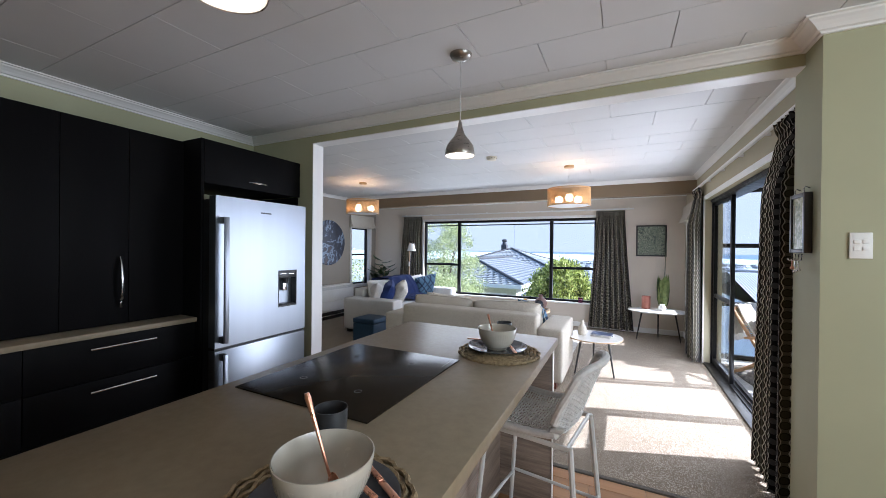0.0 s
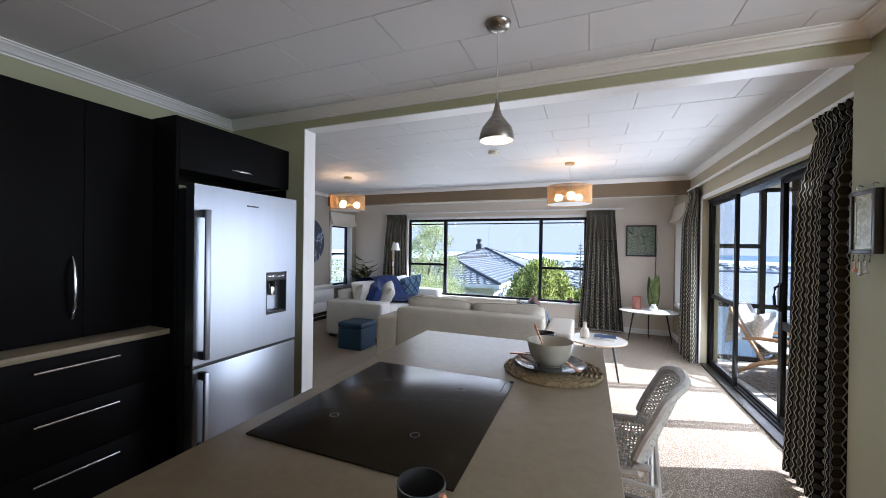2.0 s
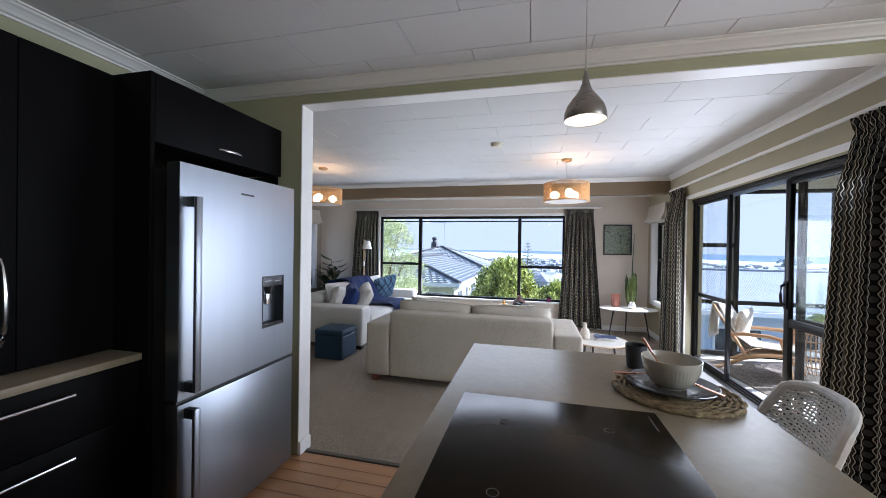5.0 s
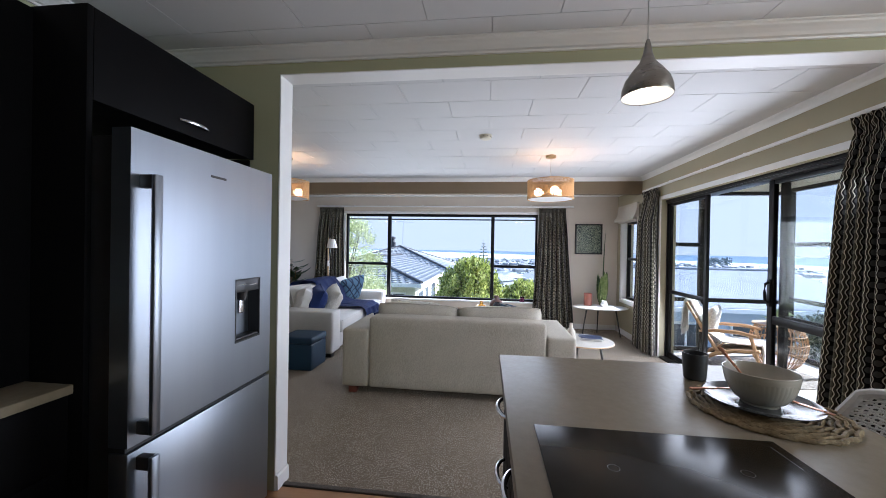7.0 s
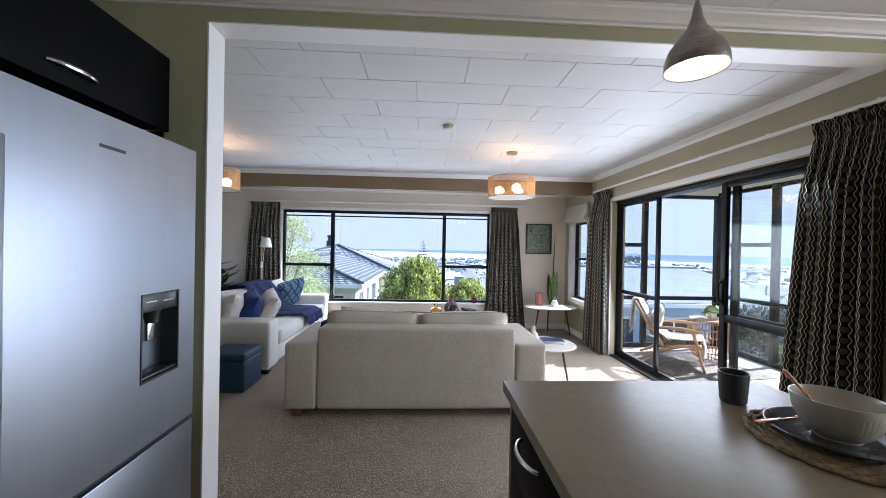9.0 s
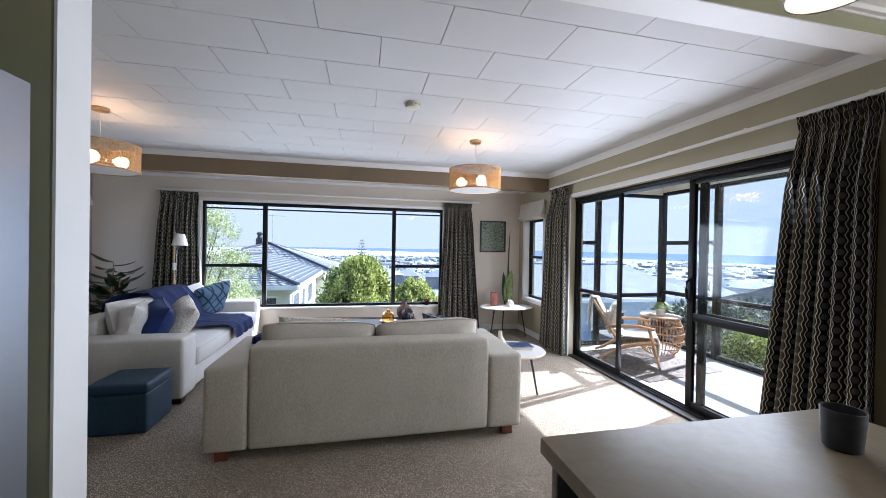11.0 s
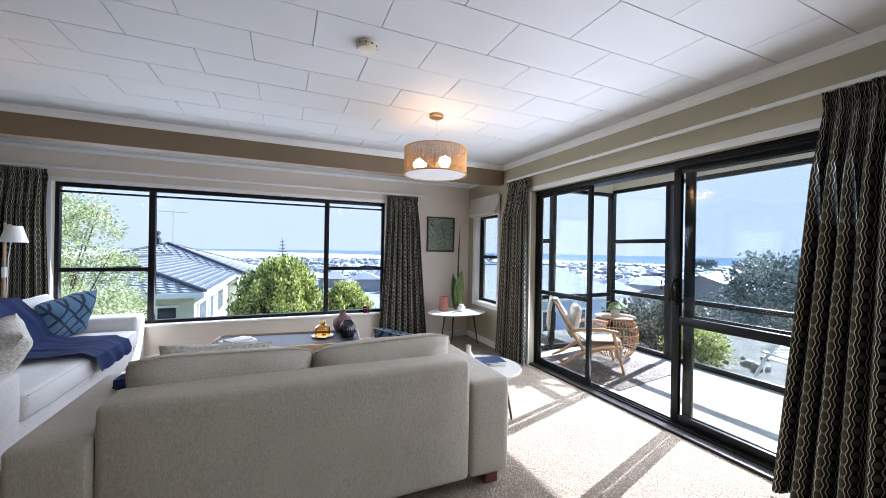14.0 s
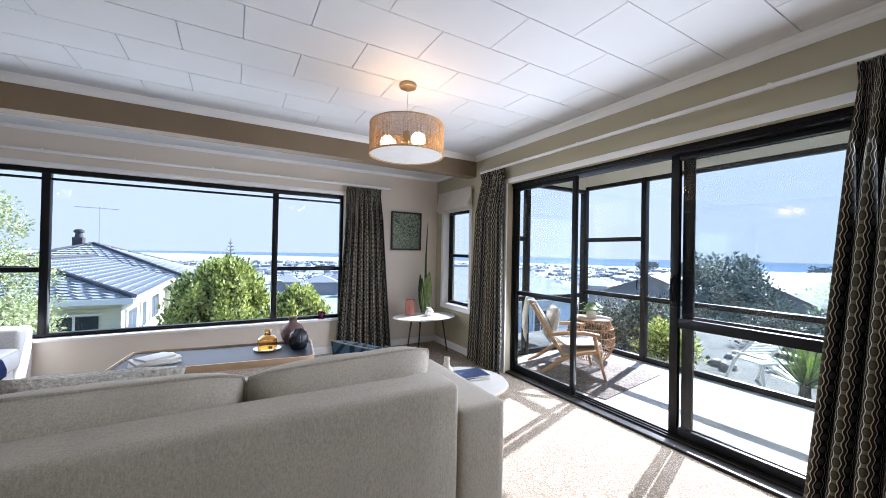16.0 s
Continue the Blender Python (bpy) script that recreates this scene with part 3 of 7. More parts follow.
def sliding_door():
    d = tagged(new("door_1"), "black aluminium sliding door, one leaf slid open", "sliding door", kind="structure")
    y0, y1, z0, z1 = DOOR
    F = M_BLACKALU
    part("sill_track", box(bm_new(), -0.299, -0.09, y0, y1, 0.0, 0.022, 0.003), M_BRONZEALU, d)
    for x in (-0.215, -0.175, -0.135):
        part("track_rib", box(bm_new(), x, x + 0.006, y0, y1, 0.022, 0.036), M_BRONZEALU, d)
    part("head", box(bm_new(), -0.235, -0.09, y0, y1, z1 - 0.048, z1, 0.003), F, d)
    part("head_lip", box(bm_new(), -0.245, -0.236, y0, y1, z1 - 0.03, z1, 0.002), F, d)
    part("jamb", box(bm_new(), -0.232, -0.175, y1 - 0.018, y1, 0.022, z1 - 0.048, 0.003), F, d)
    part("jamb", box(bm_new(), -0.235, -0.09, y0, y0 + 0.018, 0.022, z1 - 0.048, 0.003), F, d)
    zt = z1 - 0.046
    framed_leaf(d, "fixed_leaf", -0.215, -0.18, 6.165, y1 - 0.02, 0.037, zt, (0.865,), 0.045, 0.045)
    framed_leaf(d, "fixed_leaf", -0.118, -0.09, y0 + 0.02, 5.318, 0.037, zt, (0.845,), 0.07, 0.05)
    leaf = framed_leaf(d, "sliding_leaf", -0.168, -0.13, y0 + 0.06, 5.375, 0.037, zt, (0.82,), 0.056, 0.065)
    part("pull_handle", tube(bm_new(), [(-0.17, 5.345, 0.96), (-0.203, 5.345, 0.98), (-0.208, 5.345, 1.05), (-0.203, 5.345, 1.12), (-0.17, 5.345, 1.14)], 0.011, 8), F, leaf)
    part("lock_case", box(bm_new(), -0.18, -0.168, 5.325, 5.365, 0.93, 1.16, 0.004), F, leaf)
    # white trim round the opening
    part("architrave", box(bm_new(), EX - 0.016, -0.236, y0 - 0.045, y1 + 0.045, z1 + 0.001, z1 + 0.05, 0.004), M_WHITE, d)
    part("architrave", box(bm_new(), EX - 0.016, -0.236, y1 + 0.001, y1 + 0.045, 0.0, z1 + 0.001, 0.004), M_WHITE, d)
    part("architrave", box(bm_new(), EX - 0.016, -0.236, y0 - 0.045, y0 - 0.001, 0.0, z1 + 0.001, 0.004), M_WHITE, d)
    return d


wide_window()
side_window("window_2", EX, 1)
side_window("window_3", WX, -1)
roman_blind(EX, -1)
roman_blind(WX, 1)
sliding_door()


# ---------------------------------------------------------------- sun porch
M_PORCHFLOOR = surface("pebbled_concrete", (0.42, 0.41, 0.385), (0.58, 0.565, 0.54), 45, 0.85, bump=0.8, bump_scale=70, dist=0.004)
M_CREAMFASCIA = surface("cream_fascia_paint", (0.66, 0.63, 0.56), (0.72, 0.69, 0.62), 2, 0.5, bump=0.08, bump_scale=90)
setting("floor_porch", box(bm_new(), EXO, SX + 0.07, SY0, SY1 + 0.07, -0.16, -0.03), M_PORCHFLOOR, "pale pebbled concrete floor of the sun porch", "floor")
setting("door_step", box(bm_new(), EXO, -0.085, DOOR[0], DOOR[1], -0.03, -0.002), M_BRONZEALU, "dark threshold under the sliding door", "threshold")
setting("porch_ceiling", box(bm_new(), EXO, SX + 0.45, SY0, SY1 + 0.45, 2.42, 2.50), M_CREAMFASCIA, "cream painted ceiling of the sun porch", "ceiling")
setting("porch_beam_long", box(bm_new(), SX - 0.04, SX + 0.07, SY0, SY1 + 0.07, 2.27, 2.42), M_CREAMFASCIA, "cream painted beam over the porch windows", "beam")
setting("porch_beam_end", box(bm_new(), EXO, SX - 0.04, SY1 - 0.04, SY1 + 0.07, 2.23, 2.42), M_CREAMFASCIA, "cream painted beam over the porch windows", "beam")
setting("porch_wall_south", box(bm_new(), EXO, SX + 0.07, SY0 - 0.12, SY0 - 0.001, -0.16, 2.42), M_CREAMFASCIA, "plain cream wall closing the porch", "wall")
# unseen roof added over the house, which keeps the sky out of the ceiling
M_ROOF = surface("grey_roof", (0.2, 0.2, 0.21), (0.28, 0.28, 0.29), 3, 0.6)
setting("roof", box(bm_new(), WX - 0.6, EXO + 0.4, -2.2, WY + 0.62, 2.56, 2.70), M_ROOF, "unseen plain grey house roof", "roof")
setting("eave_soffit", box(bm_new(), WX - 0.6, EXO, WY + 0.14, WY + 0.62, 2.25, 2.30), M_CREAMFASCIA, "cream eave over the window", "eave")


def porch_glazing():
    w = tagged(new("window_4"), "dark bronze aluminium glazing round the sun porch", "porch window", kind="structure")
    F = M_BRONZEALU
    xo0, xo1 = SX - 0.03, SX + 0.03
    zt = 2.27
    # long side
    posts = [SY1, 6.64, 4.70, SY0 + 0.03]
    for i, y in enumerate(posts):
        hw = 0.045 if i == 0 else 0.03
        part("post", box(bm_new(), xo0 - 0.01, xo1 + 0.01, y - hw, y + hw, -0.03, zt, 0.004), F, w)
    rows = [(SY1 - 0.045, 6.67, (0.75, 1.50)), (6.61, 4.73, (0.75,)), (4.67, SY0 + 0.06, (0.75,))]
    for ya, yb, rails in rows:
        a, c = min(ya, yb), max(ya, yb)
        part("bottom_rail", box(bm_new(), xo0, xo1, a, c, -0.03, 0.03, 0.003), F, w)
        part("head", box(bm_new(), xo0, xo1, a, c, zt - 0.05, zt, 0.003), F, w)
        for rz in rails:
            part("transom", box(bm_new(), xo0, xo1, a, c, rz - 0.028, rz + 0.028, 0.003), F, w)
        zs = [0.03] + [v for rz in rails for v in (rz - 0.028, rz + 0.028)] + [zt - 0.05]
        for za, zb in zip(zs[::2], zs[1::2]):
            glass_pane(w, "pane", SX - 0.0025, SX + 0.0025, a, c, za, zb)
    part("casement_handle", tube(bm_new(), [(xo0 - 0.02, 6.70, 0.86), (xo0 - 0.035, 6.70, 0.9), (xo0 - 0.02, 6.70, 0.98)], 0.008, 6), F, w)
    # end
    yo0, yo1 = SY1 - 0.03, SY1 + 0.03
    zt = 2.23
    cols = [(EXO, 0.46, (0.70, 1.48)), (0.52, SX - 0.041, (0.70,))]
    part("post", box(bm_new(), 0.46, 0.52, yo0 - 0.01, yo1 + 0.01, -0.03, zt, 0.004), F, w)
    for a, c, rails in cols:
        part("bottom_rail", box(bm_new(), a, c, yo0, yo1, -0.03, 0.03, 0.003), F, w)
        part("head", box(bm_new(), a, c, yo0, yo1, zt - 0.05, zt, 0.003), F, w)
        for rz in rails:
            part("transom", box(bm_new(), a, c, yo0, yo1, rz - 0.028, rz + 0.028, 0.003), F, w)
        zs = [0.03] + [v for rz in rails for v in (rz - 0.028, rz + 0.028)] + [zt - 0.05]
        for za, zb in zip(zs[::2], zs[1::2]):
            glass_pane(w, "pane", a, c, SY1 - 0.0025, SY1 + 0.0025, za, zb)
    return w


porch_glazing()


# ================================================================ kitchen
M_ZEBRA = wood("zebrano_relief", (0.075, 0.055, 0.045), (0.34, 0.27, 0.22), 0, 26, 0.55, 0.0, 0.9)
M_CERAMIC = surface("cream_stoneware", (0.45, 0.425, 0.36), (0.56, 0.53, 0.46), 9, 0.22, coat=0.5, bump=0.05, bump_scale=120, rough_var=0.06)
M_CHARCOAL = surface("charcoal_stoneware", (0.028, 0.029, 0.032), (0.05, 0.052, 0.056), 14, 0.42, bump=0.12, bump_scale=160, rough_var=0.08)
M_SLATEPLATE = surface("glazed_slate_plate", (0.045, 0.047, 0.052), (0.085, 0.09, 0.098), 7, 0.16, bump=0.06, bump_scale=120, rough_var=0.06)
M_COPPER = surface("brushed_copper", (0.58, 0.27, 0.17), (0.70, 0.36, 0.24), 20, 0.3, 0.95, rough_var=0.06)
M_SEAGRASS = surface("plaited_seagrass", (0.15, 0.103, 0.05), (0.42, 0.32, 0.18), 60, 0.75, bump=0.8, bump_scale=420, dist=0.002)
M_WICKER = surface("pale_grey_wicker", (0.50, 0.49, 0.48), (0.66, 0.65, 0.63), 40, 0.6, bump=0.3, bump_scale=300)
M_PALEMETAL = surface("pale_grey_powder_coat", (0.55, 0.55, 0.54), (0.64, 0.64, 0.63), 8, 0.42, bump=0.05, bump_scale=300)
M_NICKEL = surface("brushed_nickel", (0.30, 0.28, 0.255), (0.40, 0.375, 0.345), 10, 0.3, 0.95, bump=0.1, bump_scale=400, stretch=(1, 1, 4), rough_var=0.05)
M_WHITEIN = surface("white_enamel", (0.78, 0.77, 0.74), (0.84, 0.83, 0.80), 6, 0.45)

M_LEG = surface("black_steel", (0.012, 0.012, 0.012), (0.022, 0.021, 0.02), 8, 0.4)


def bow_handle(parent, p0, p1, out, r=0.007, rise=0.028, name="handle"):
    """A flat bowed bar between two fixings; out is the way it stands off."""
    p0, p1, out = Vector(p0), Vector(p1), Vector(out)
    bm = bm_new()
    pts = [p0 + (p1 - p0) * (i / 12) + out * (0.004 + rise * math.sin(math.pi * i / 12) ** 0.6) for i in range(13)]
    tube(bm, pts, [r * (0.75 + 0.35 * math.sin(math.pi * i / 12)) for i in range(13)], 8)
    return part(name, bm, M_CHROME, parent, "satin chrome handle")


def bar_handle(parent, p0, p1, out, r=0.006, stand=0.03):
    p0, p1, out = Vector(p0), Vector(p1), Vector(out)
    bm = bm_new()
    tube(bm, [p0 + out * stand, p1 + out * stand], r, 8)
    for f in (0.08, 0.92):
        q = p0 + (p1 - p0) * f
        tube(bm, [q, q + out * stand], r * 0.8, 8)
    return part("handle", bm, M_CHROME, parent, "satin chrome handle")


def drawer_unit(y0, y1):
    """A base unit of three drawers under the bench; its front stands at x = -3.90."""
    t = thing("drawer_cabinet", (-3.90, (y0 + y1) / 2, 0), "black-brown laminate drawer cabinet under the bench", "cabinet", "drawer cabinets under the bench")
    hw = (y1 - y0) / 2
    part("body", box(bm_new(), -0.58, -0.022, -hw, hw, 0.10, 0.88, 0.001), M_CAB, t)
    part("toe_kick", box(bm_new(), -0.58, -0.07, -hw, hw, 0.0, 0.10), M_CAB, t)
    for za, zb in ((0.105, 0.372), (0.376, 0.636), (0.640, 0.876)):
        d = part("drawer_front", box(bm_new(), -0.02, 0.0, -hw + 0.002, hw - 0.002, za, zb, 0.0015), M_CAB, t)
        zc = zb - 0.055
        c = 0.0
        bar_handle(d, (0, c - 0.16, zc), (0, c + 0.16, zc), (1, 0, 0))
    return t


def wall_cupboard(y0, y1, handle_side):
    t = thing("tall_cupboard", (-4.05, (y0 + y1) / 2, 0.911), "black-brown laminate cupboard standing on the bench", "cupboard", "cupboards on the bench")
    hw = (y1 - y0) / 2
    part("body", box(bm_new(), -0.43, -0.022, -hw, hw, 0.0, 1.24, 0.001), M_CAB, t)
    d = part("door", box(bm_new(), -0.02, 0.0, -hw + 0.0015, hw - 0.0015, 0.004, 1.24, 0.0015), M_CAB, t)
    if handle_side:
        y = handle_side * (hw - 0.045)
        bow_handle(d, (0, y, 0.108), (0, y, 0.423), (1, 0, 0), 0.0085, 0.03)
    return t


def bench_and_cupboards():
    for y0, y1 in ((-0.60, 0.35), (0.35, 1.27), (1.27, 2.19), (2.19, 3.012)):
        drawer_unit(y0, y1)
    b = thing("benchtop", (-4.19, 1.23, 0.88), "taupe stone-look laminate benchtop with square edge", "benchtop")
    part("slab", box(bm_new(), -0.298, 0.308, -1.83, 1.782, 0.0, 0.0305, 0.003), M_BENCH, b)
    ys = [-0.55, 0.15, 0.85, 1.55, 2.046, 2.367, 2.688, 3.012]
    for i, (a, c) in enumerate(zip(ys, ys[1:])):
        wall_cupboard(a, c, {5: 1, 3: 1}.get(i, 0))


def fridge_housing():
    t = thing("fridge_housing", (-3.85, 3.44, 0), "black-brown laminate fridge surround with overhead cupboard", "cabinet")
    part("side_panel", box(bm_new(), -0.635, 0.0, -0.427, -0.407, 0.0, 2.16, 0.0015), M_CAB, t)
    part("side_panel", box(bm_new(), -0.635, -0.02, 0.42, 0.436, 0.0, 1.85, 0.0015), M_CAB, t)
    part("overhead_body", box(bm_new(), -0.635, -0.022, -0.406, 0.418, 1.855, 2.16, 0.001), M_CAB, t)
    d = part("overhead_door", box(bm_new(), -0.02, 0.0, -0.405, 0.436, 1.852, 2.159, 0.0015), M_CAB, t)
    bow_handle(d, (0, -0.067, 1.905), (0, 0.093, 1.905), (1, 0, 0), 0.0075, 0.022)
    return t


def fridge():
    t = thing("fridge_freezer", (-3.683, 3.40, 0), "brushed stainless steel fridge freezer with water dispenser", "fridge")
    hw = 0.388
    part("case", box(bm_new(), -0.70, -0.075, -0.36, 0.37, 0.03, 1.735, 0.004), M_DARKPLASTIC, t)
    part("foot_grille", box(bm_new(), -0.65, -0.05, -0.35, hw - 0.02, 0.0, 0.03), M_DARKPLASTIC, t)
    # upper door with the dispenser's recess cut through its face
    ya, yb, za, zb = 0.115, 0.297, 0.921, 1.216
    bm = bm_new()
    for a, b2, c, d in ((-hw, ya, 0.711, 1.752), (yb, hw, 0.711, 1.752), (ya, yb, 0.711, za), (ya, yb, zb, 1.752)):
        box(bm, -0.07, 0.0, a, b2, c, d)
    bmesh.ops.remove_doubles(bm, verts=bm.verts[:], dist=0.0001)
    up = part("fridge_door", bm, M_STEEL, t)
    bm = bm_new()
    bm2 = box(bm, -0.066, -0.06, ya, yb, za, zb)
    part("dispenser_back", bm2, M_STEEL, up)
    part("dispenser_surround", box(box(box(box(bm_new(), -0.06, 0.002, ya, ya + 0.006, za, zb), -0.06, 0.002, yb - 0.006, yb, za, zb), -0.06, 0.002, ya + 0.006, yb - 0.006, za, za + 0.008), -0.06, 0.002, ya + 0.006, yb - 0.006, zb - 0.006, zb), M_DARKPLASTIC, up)
    part("dispenser_panel", box(bm_new(), -0.058, -0.001, ya + 0.006, yb - 0.006, zb - 0.062, zb - 0.006, 0.002), M_DARKPLASTIC, up, "glossy black control panel")
    part("dispenser_lever", box(bm_new(), -0.05, -0.03, 0.186, 0.228, za + 0.125, zb - 0.075, 0.005), M_CHROME, up, "chrome dispenser lever")
    part("dispenser_spout", lathe(bm_new(), [(0.0, 0.0), (0.022, 0.0), (0.026, 0.03), (0.03, 0.045), (0, 0.045)], 16, (-0.034, 0.207, zb - 0.107)), M_DARKPLASTIC, up)
    part("drip_tray", box(bm_new(), -0.058, -0.002, ya + 0.008, yb - 0.008, za + 0.009, za + 0.02, 0.003), M_DARKPLASTIC, up)
    part("panel_marks", box(box(bm_new(), -0.001, 0.0003, ya + 0.02, ya + 0.075, zb - 0.03, zb - 0.026), -0.001, 0.0003, ya + 0.10, ya + 0.155, zb - 0.034, zb - 0.03), M_CHROME, up)
    lo = part("freezer_door", box(bm_new(), -0.07, 0.0, -hw, hw, 0.04, 0.692, 0.004), M_STEEL, t)
    part("door_gap", box(bm_new(), -0.069, -0.012, -hw + 0.004, hw - 0.004, 0.694, 0.709), M_DARKPLASTIC, t)
    part("badge", box(bm_new(), 0.0002, 0.0012, -0.045, 0.045, 1.655, 1.665), M_DARKPLASTIC, up, "plain bar in place of the maker's name")
    for door, z0, z1 in ((up, 0.745, 1.605), (lo, 0.216, 0.672)):
        y = -0.345
        h = part("handle", box(bm_new(), 0.046, 0.062, y - 0.016, y + 0.016, z0, z1, 0.004), M_STEEL, door, "square steel bar handle")
        part("handle_mount", box(bm_new(), 0.0, 0.046, y - 0.014, y + 0.014, z0, z0 + 0.045, 0.003), M_DARKPLASTIC, h)
        part("handle_mount", box(bm_new(), 0.0, 0.046, y - 0.014, y + 0.014, z1 - 0.045, z1, 0.003), M_DARKPLASTIC, h)
    return t


IT = 0.922                       # top of the island


def island():
    t = thing("kitchen_island", (-2.0075, 2.40, 0), "kitchen island with taupe top, black drawers and zebrano panels", "kitchen island")
    part("worktop", box(bm_new(), -0.4725, 0.4725, -0.67, 1.165, IT - 0.04, IT, 0.003), M_BENCH, t, "taupe stone-look laminate worktop")
    part("body", box(bm_new(), -0.43, 0.15, -0.64, 1.12, 0.10, IT - 0.0405), M_CAB, t)
    part("toe_kick", box(bm_new(), -0.39, 0.12, -0.62, 1.1, 0.0, 0.10), M_CAB, t)
    part("end_panel", box(bm_new(), -0.45, 0.45, 1.121, 1.145, 0.0, IT - 0.0405, 0.001), M_ZEBRA, t, "zebrano relief end panel")
    part("end_panel_edge", box(bm_new(), 0.4505, 0.456, 1.118, 1.148, 0.0, IT - 0.0405, 0.001), M_WHITEIN, t)
    part("back_panel", box(bm_new(), 0.151, 0.165, -0.64, 1.12, 0.0, IT - 0.0405, 0.001), M_ZEBRA_Y, t, "zebrano relief back panel")
    ys = [-0.64, -0.215, 0.21, 0.66, 1.12]
    for a, c in zip(ys, ys[1:]):
        for za, zb in ((0.105, 0.372), (0.376, 0.636), (0.640, 0.872)):
            d = part("drawer_front", box(bm_new(), -0.45, -0.4305, a + 0.002, c - 0.002, za, zb, 0.0015), M_CAB, t)
            bow_handle(d, (-0.45, (a + c) / 2 - 0.085, zb - 0.06), (-0.45, (a + c) / 2 + 0.085, zb - 0.06), (-1, 0, 0), 0.0075, 0.032)
    return t


M_ZEBRA_Y = wood("zebrano_relief_back", (0.075, 0.055, 0.045), (0.34, 0.27, 0.22), 1, 26, 0.55, 0.0, 0.9)


def cooktop():
    t = thing("induction_hob", (-2.132, 2.612, IT), "black ceramic induction hob set flush on the island", "hob")
    part("glass_plate", box(bm_new(), -0.282, 0.282, -0.32, 0.32, 0.0003, 0.006, 0.002), M_HOB, t)
    m = surface("hob_print", (0.10, 0.10, 0.10), (0.14, 0.14, 0.14), 4, 0.3)
    for x, y in ((-0.14, 0.15), (0.13, 0.17), (-0.14, -0.15), (0.12, -0.16)):
        part("zone_mark", tube(bm_new(), [(x + 0.012 * math.cos(a), y + 0.012 * math.sin(a), 0.0061) for a in [i * math.pi / 8 for i in range(16)]], 0.0008, 4, closed=True), m, t)
    part("control_marks", box(bm_new(), 0.255, 0.257, 0.2, 0.29, 0.0061, 0.0063), m, t)
    return t


def placemat(x, y):
    t = thing("placemat", (x, y, IT), "round plaited seagrass placemat", "placemat", "placemats on the island")
    n = 11
    for k in range(n):
        r = 0.018 + k * 0.0164
        bm = bm_new()
        for s in (-1, 1):
            pts = []
            m = max(24, int(r * 330))
            for i in range(m):
                a = 2 * math.pi * i / m
                w = max(6, round(r * 105)) * a + s * 1.4
                rr = r + 0.0045 * math.sin(w) * s
                pts.append((rr * math.cos(a), rr * math.sin(a), 0.0072 + 0.003 * math.cos(w)))
            tube(bm, pts, 0.0058, 5, closed=True)
        part("braid", bm, M_SEAGRASS, t)
    return t


def plate(x, y):
    t = thing("dinner_plate", (x, y, IT + 0.0155), "glazed dark slate dinner plate on a placemat", "plate", "plates on the island")
    part("dish", lathe(bm_new(), [(0, 0.0), (0.075, 0.0), (0.085, 0.003), (0.125, 0.012), (0.137, 0.018), (0.138, 0.021), (0.134, 0.021), (0.12, 0.0155), (0.085, 0.008), (0.07, 0.006), (0, 0.006)], 48), M_SLATEPLATE, t)
    return t


def bowl(x, y):
    t = thing("ribbed_bowl", (x, y, IT + 0.022), "cream stoneware bowl with fluted sides", "bowl", "bowls on the island")
    bm = bm_new()
    lathe(bm, [(0, 0.003), (0.036, 0.003), (0.04, 0.0), (0.045, 0.0), (0.047, 0.006)], 72)
    lathe(bm, [(0.044, 0.006), (0.058, 0.015), (0.072, 0.034), (0.081, 0.056), (0.0855, 0.076)], 144, rib=0.0011, ribs=48)
    lathe(bm, [(0.0865, 0.076), (0.0895, 0.094), (0.0892, 0.0965), (0.087, 0.097), (0.083, 0.082), (0.077, 0.056), (0.064, 0.028), (0.045, 0.013), (0, 0.010)], 72)
    part("vessel", bm, M_CERAMIC, t, angle=60)
    return t


def spoon(p0, p1, mat=None):
    """A copper teaspoon leaning from p0, its bowl, to p1, its handle's end."""
    p0, p1 = Vector(p0), Vector(p1)
    t = thing("spoon", tuple(p0), "copper coloured teaspoon standing in a bowl", "spoon", "spoons")
    d = p1 - p0
    bm = bm_new()
    tube(bm, [d * f for f in (0.12, 0.25, 0.5, 0.75, 0.95, 1.0)], [0.0028, 0.0026, 0.003, 0.0042, 0.006, 0.004], 8)
    part("stem", bm, M_COPPER, t)
    bm = bm_new()
    lathe(bm, [(0, -0.004), (0.012, -0.002), (0.017, 0.004), (0.016, 0.0045), (0.011, 0.0), (0, -0.002)], 16)
    bmesh.ops.transform(bm, matrix=Matrix.Translation(d * 0.04) @ d.to_track_quat('X', 'Z').to_matrix().to_4x4() @ Matrix.Diagonal((1.5, 0.9, 1, 1)), verts=bm.verts[:])
    part("scoop", bm, M_COPPER, t)
    return t


def knife(x, y, z, turn, length=0.2, kind="knife"):
    t = thing(kind, (x, y, z), "copper coloured %s lying on the plate" % kind, kind, "cutlery", turn)
    part("grip", box(bm_new(), -length / 2, 0.0, -0.006, 0.006, 0.0, 0.005, 0.002), M_COPPER, t)
    if kind == "knife":
        part("blade", box(bm_new(), 0.0005, length / 2, -0.008, 0.006, 0.001, 0.0035, 0.001), M_COPPER, t)
    else:
        part("neck", box(bm_new(), 0.0005, length * 0.3, -0.003, 0.003, 0.001, 0.004, 0.001), M_COPPER, t)
        for k in (-1, 0, 1):
            part("prong", box(bm_new(), length * 0.3, length / 2, k * 0.006 - 0.0016, k * 0.006 + 0.0016, 0.001, 0.004, 0.0007), M_COPPER, t)
    return t


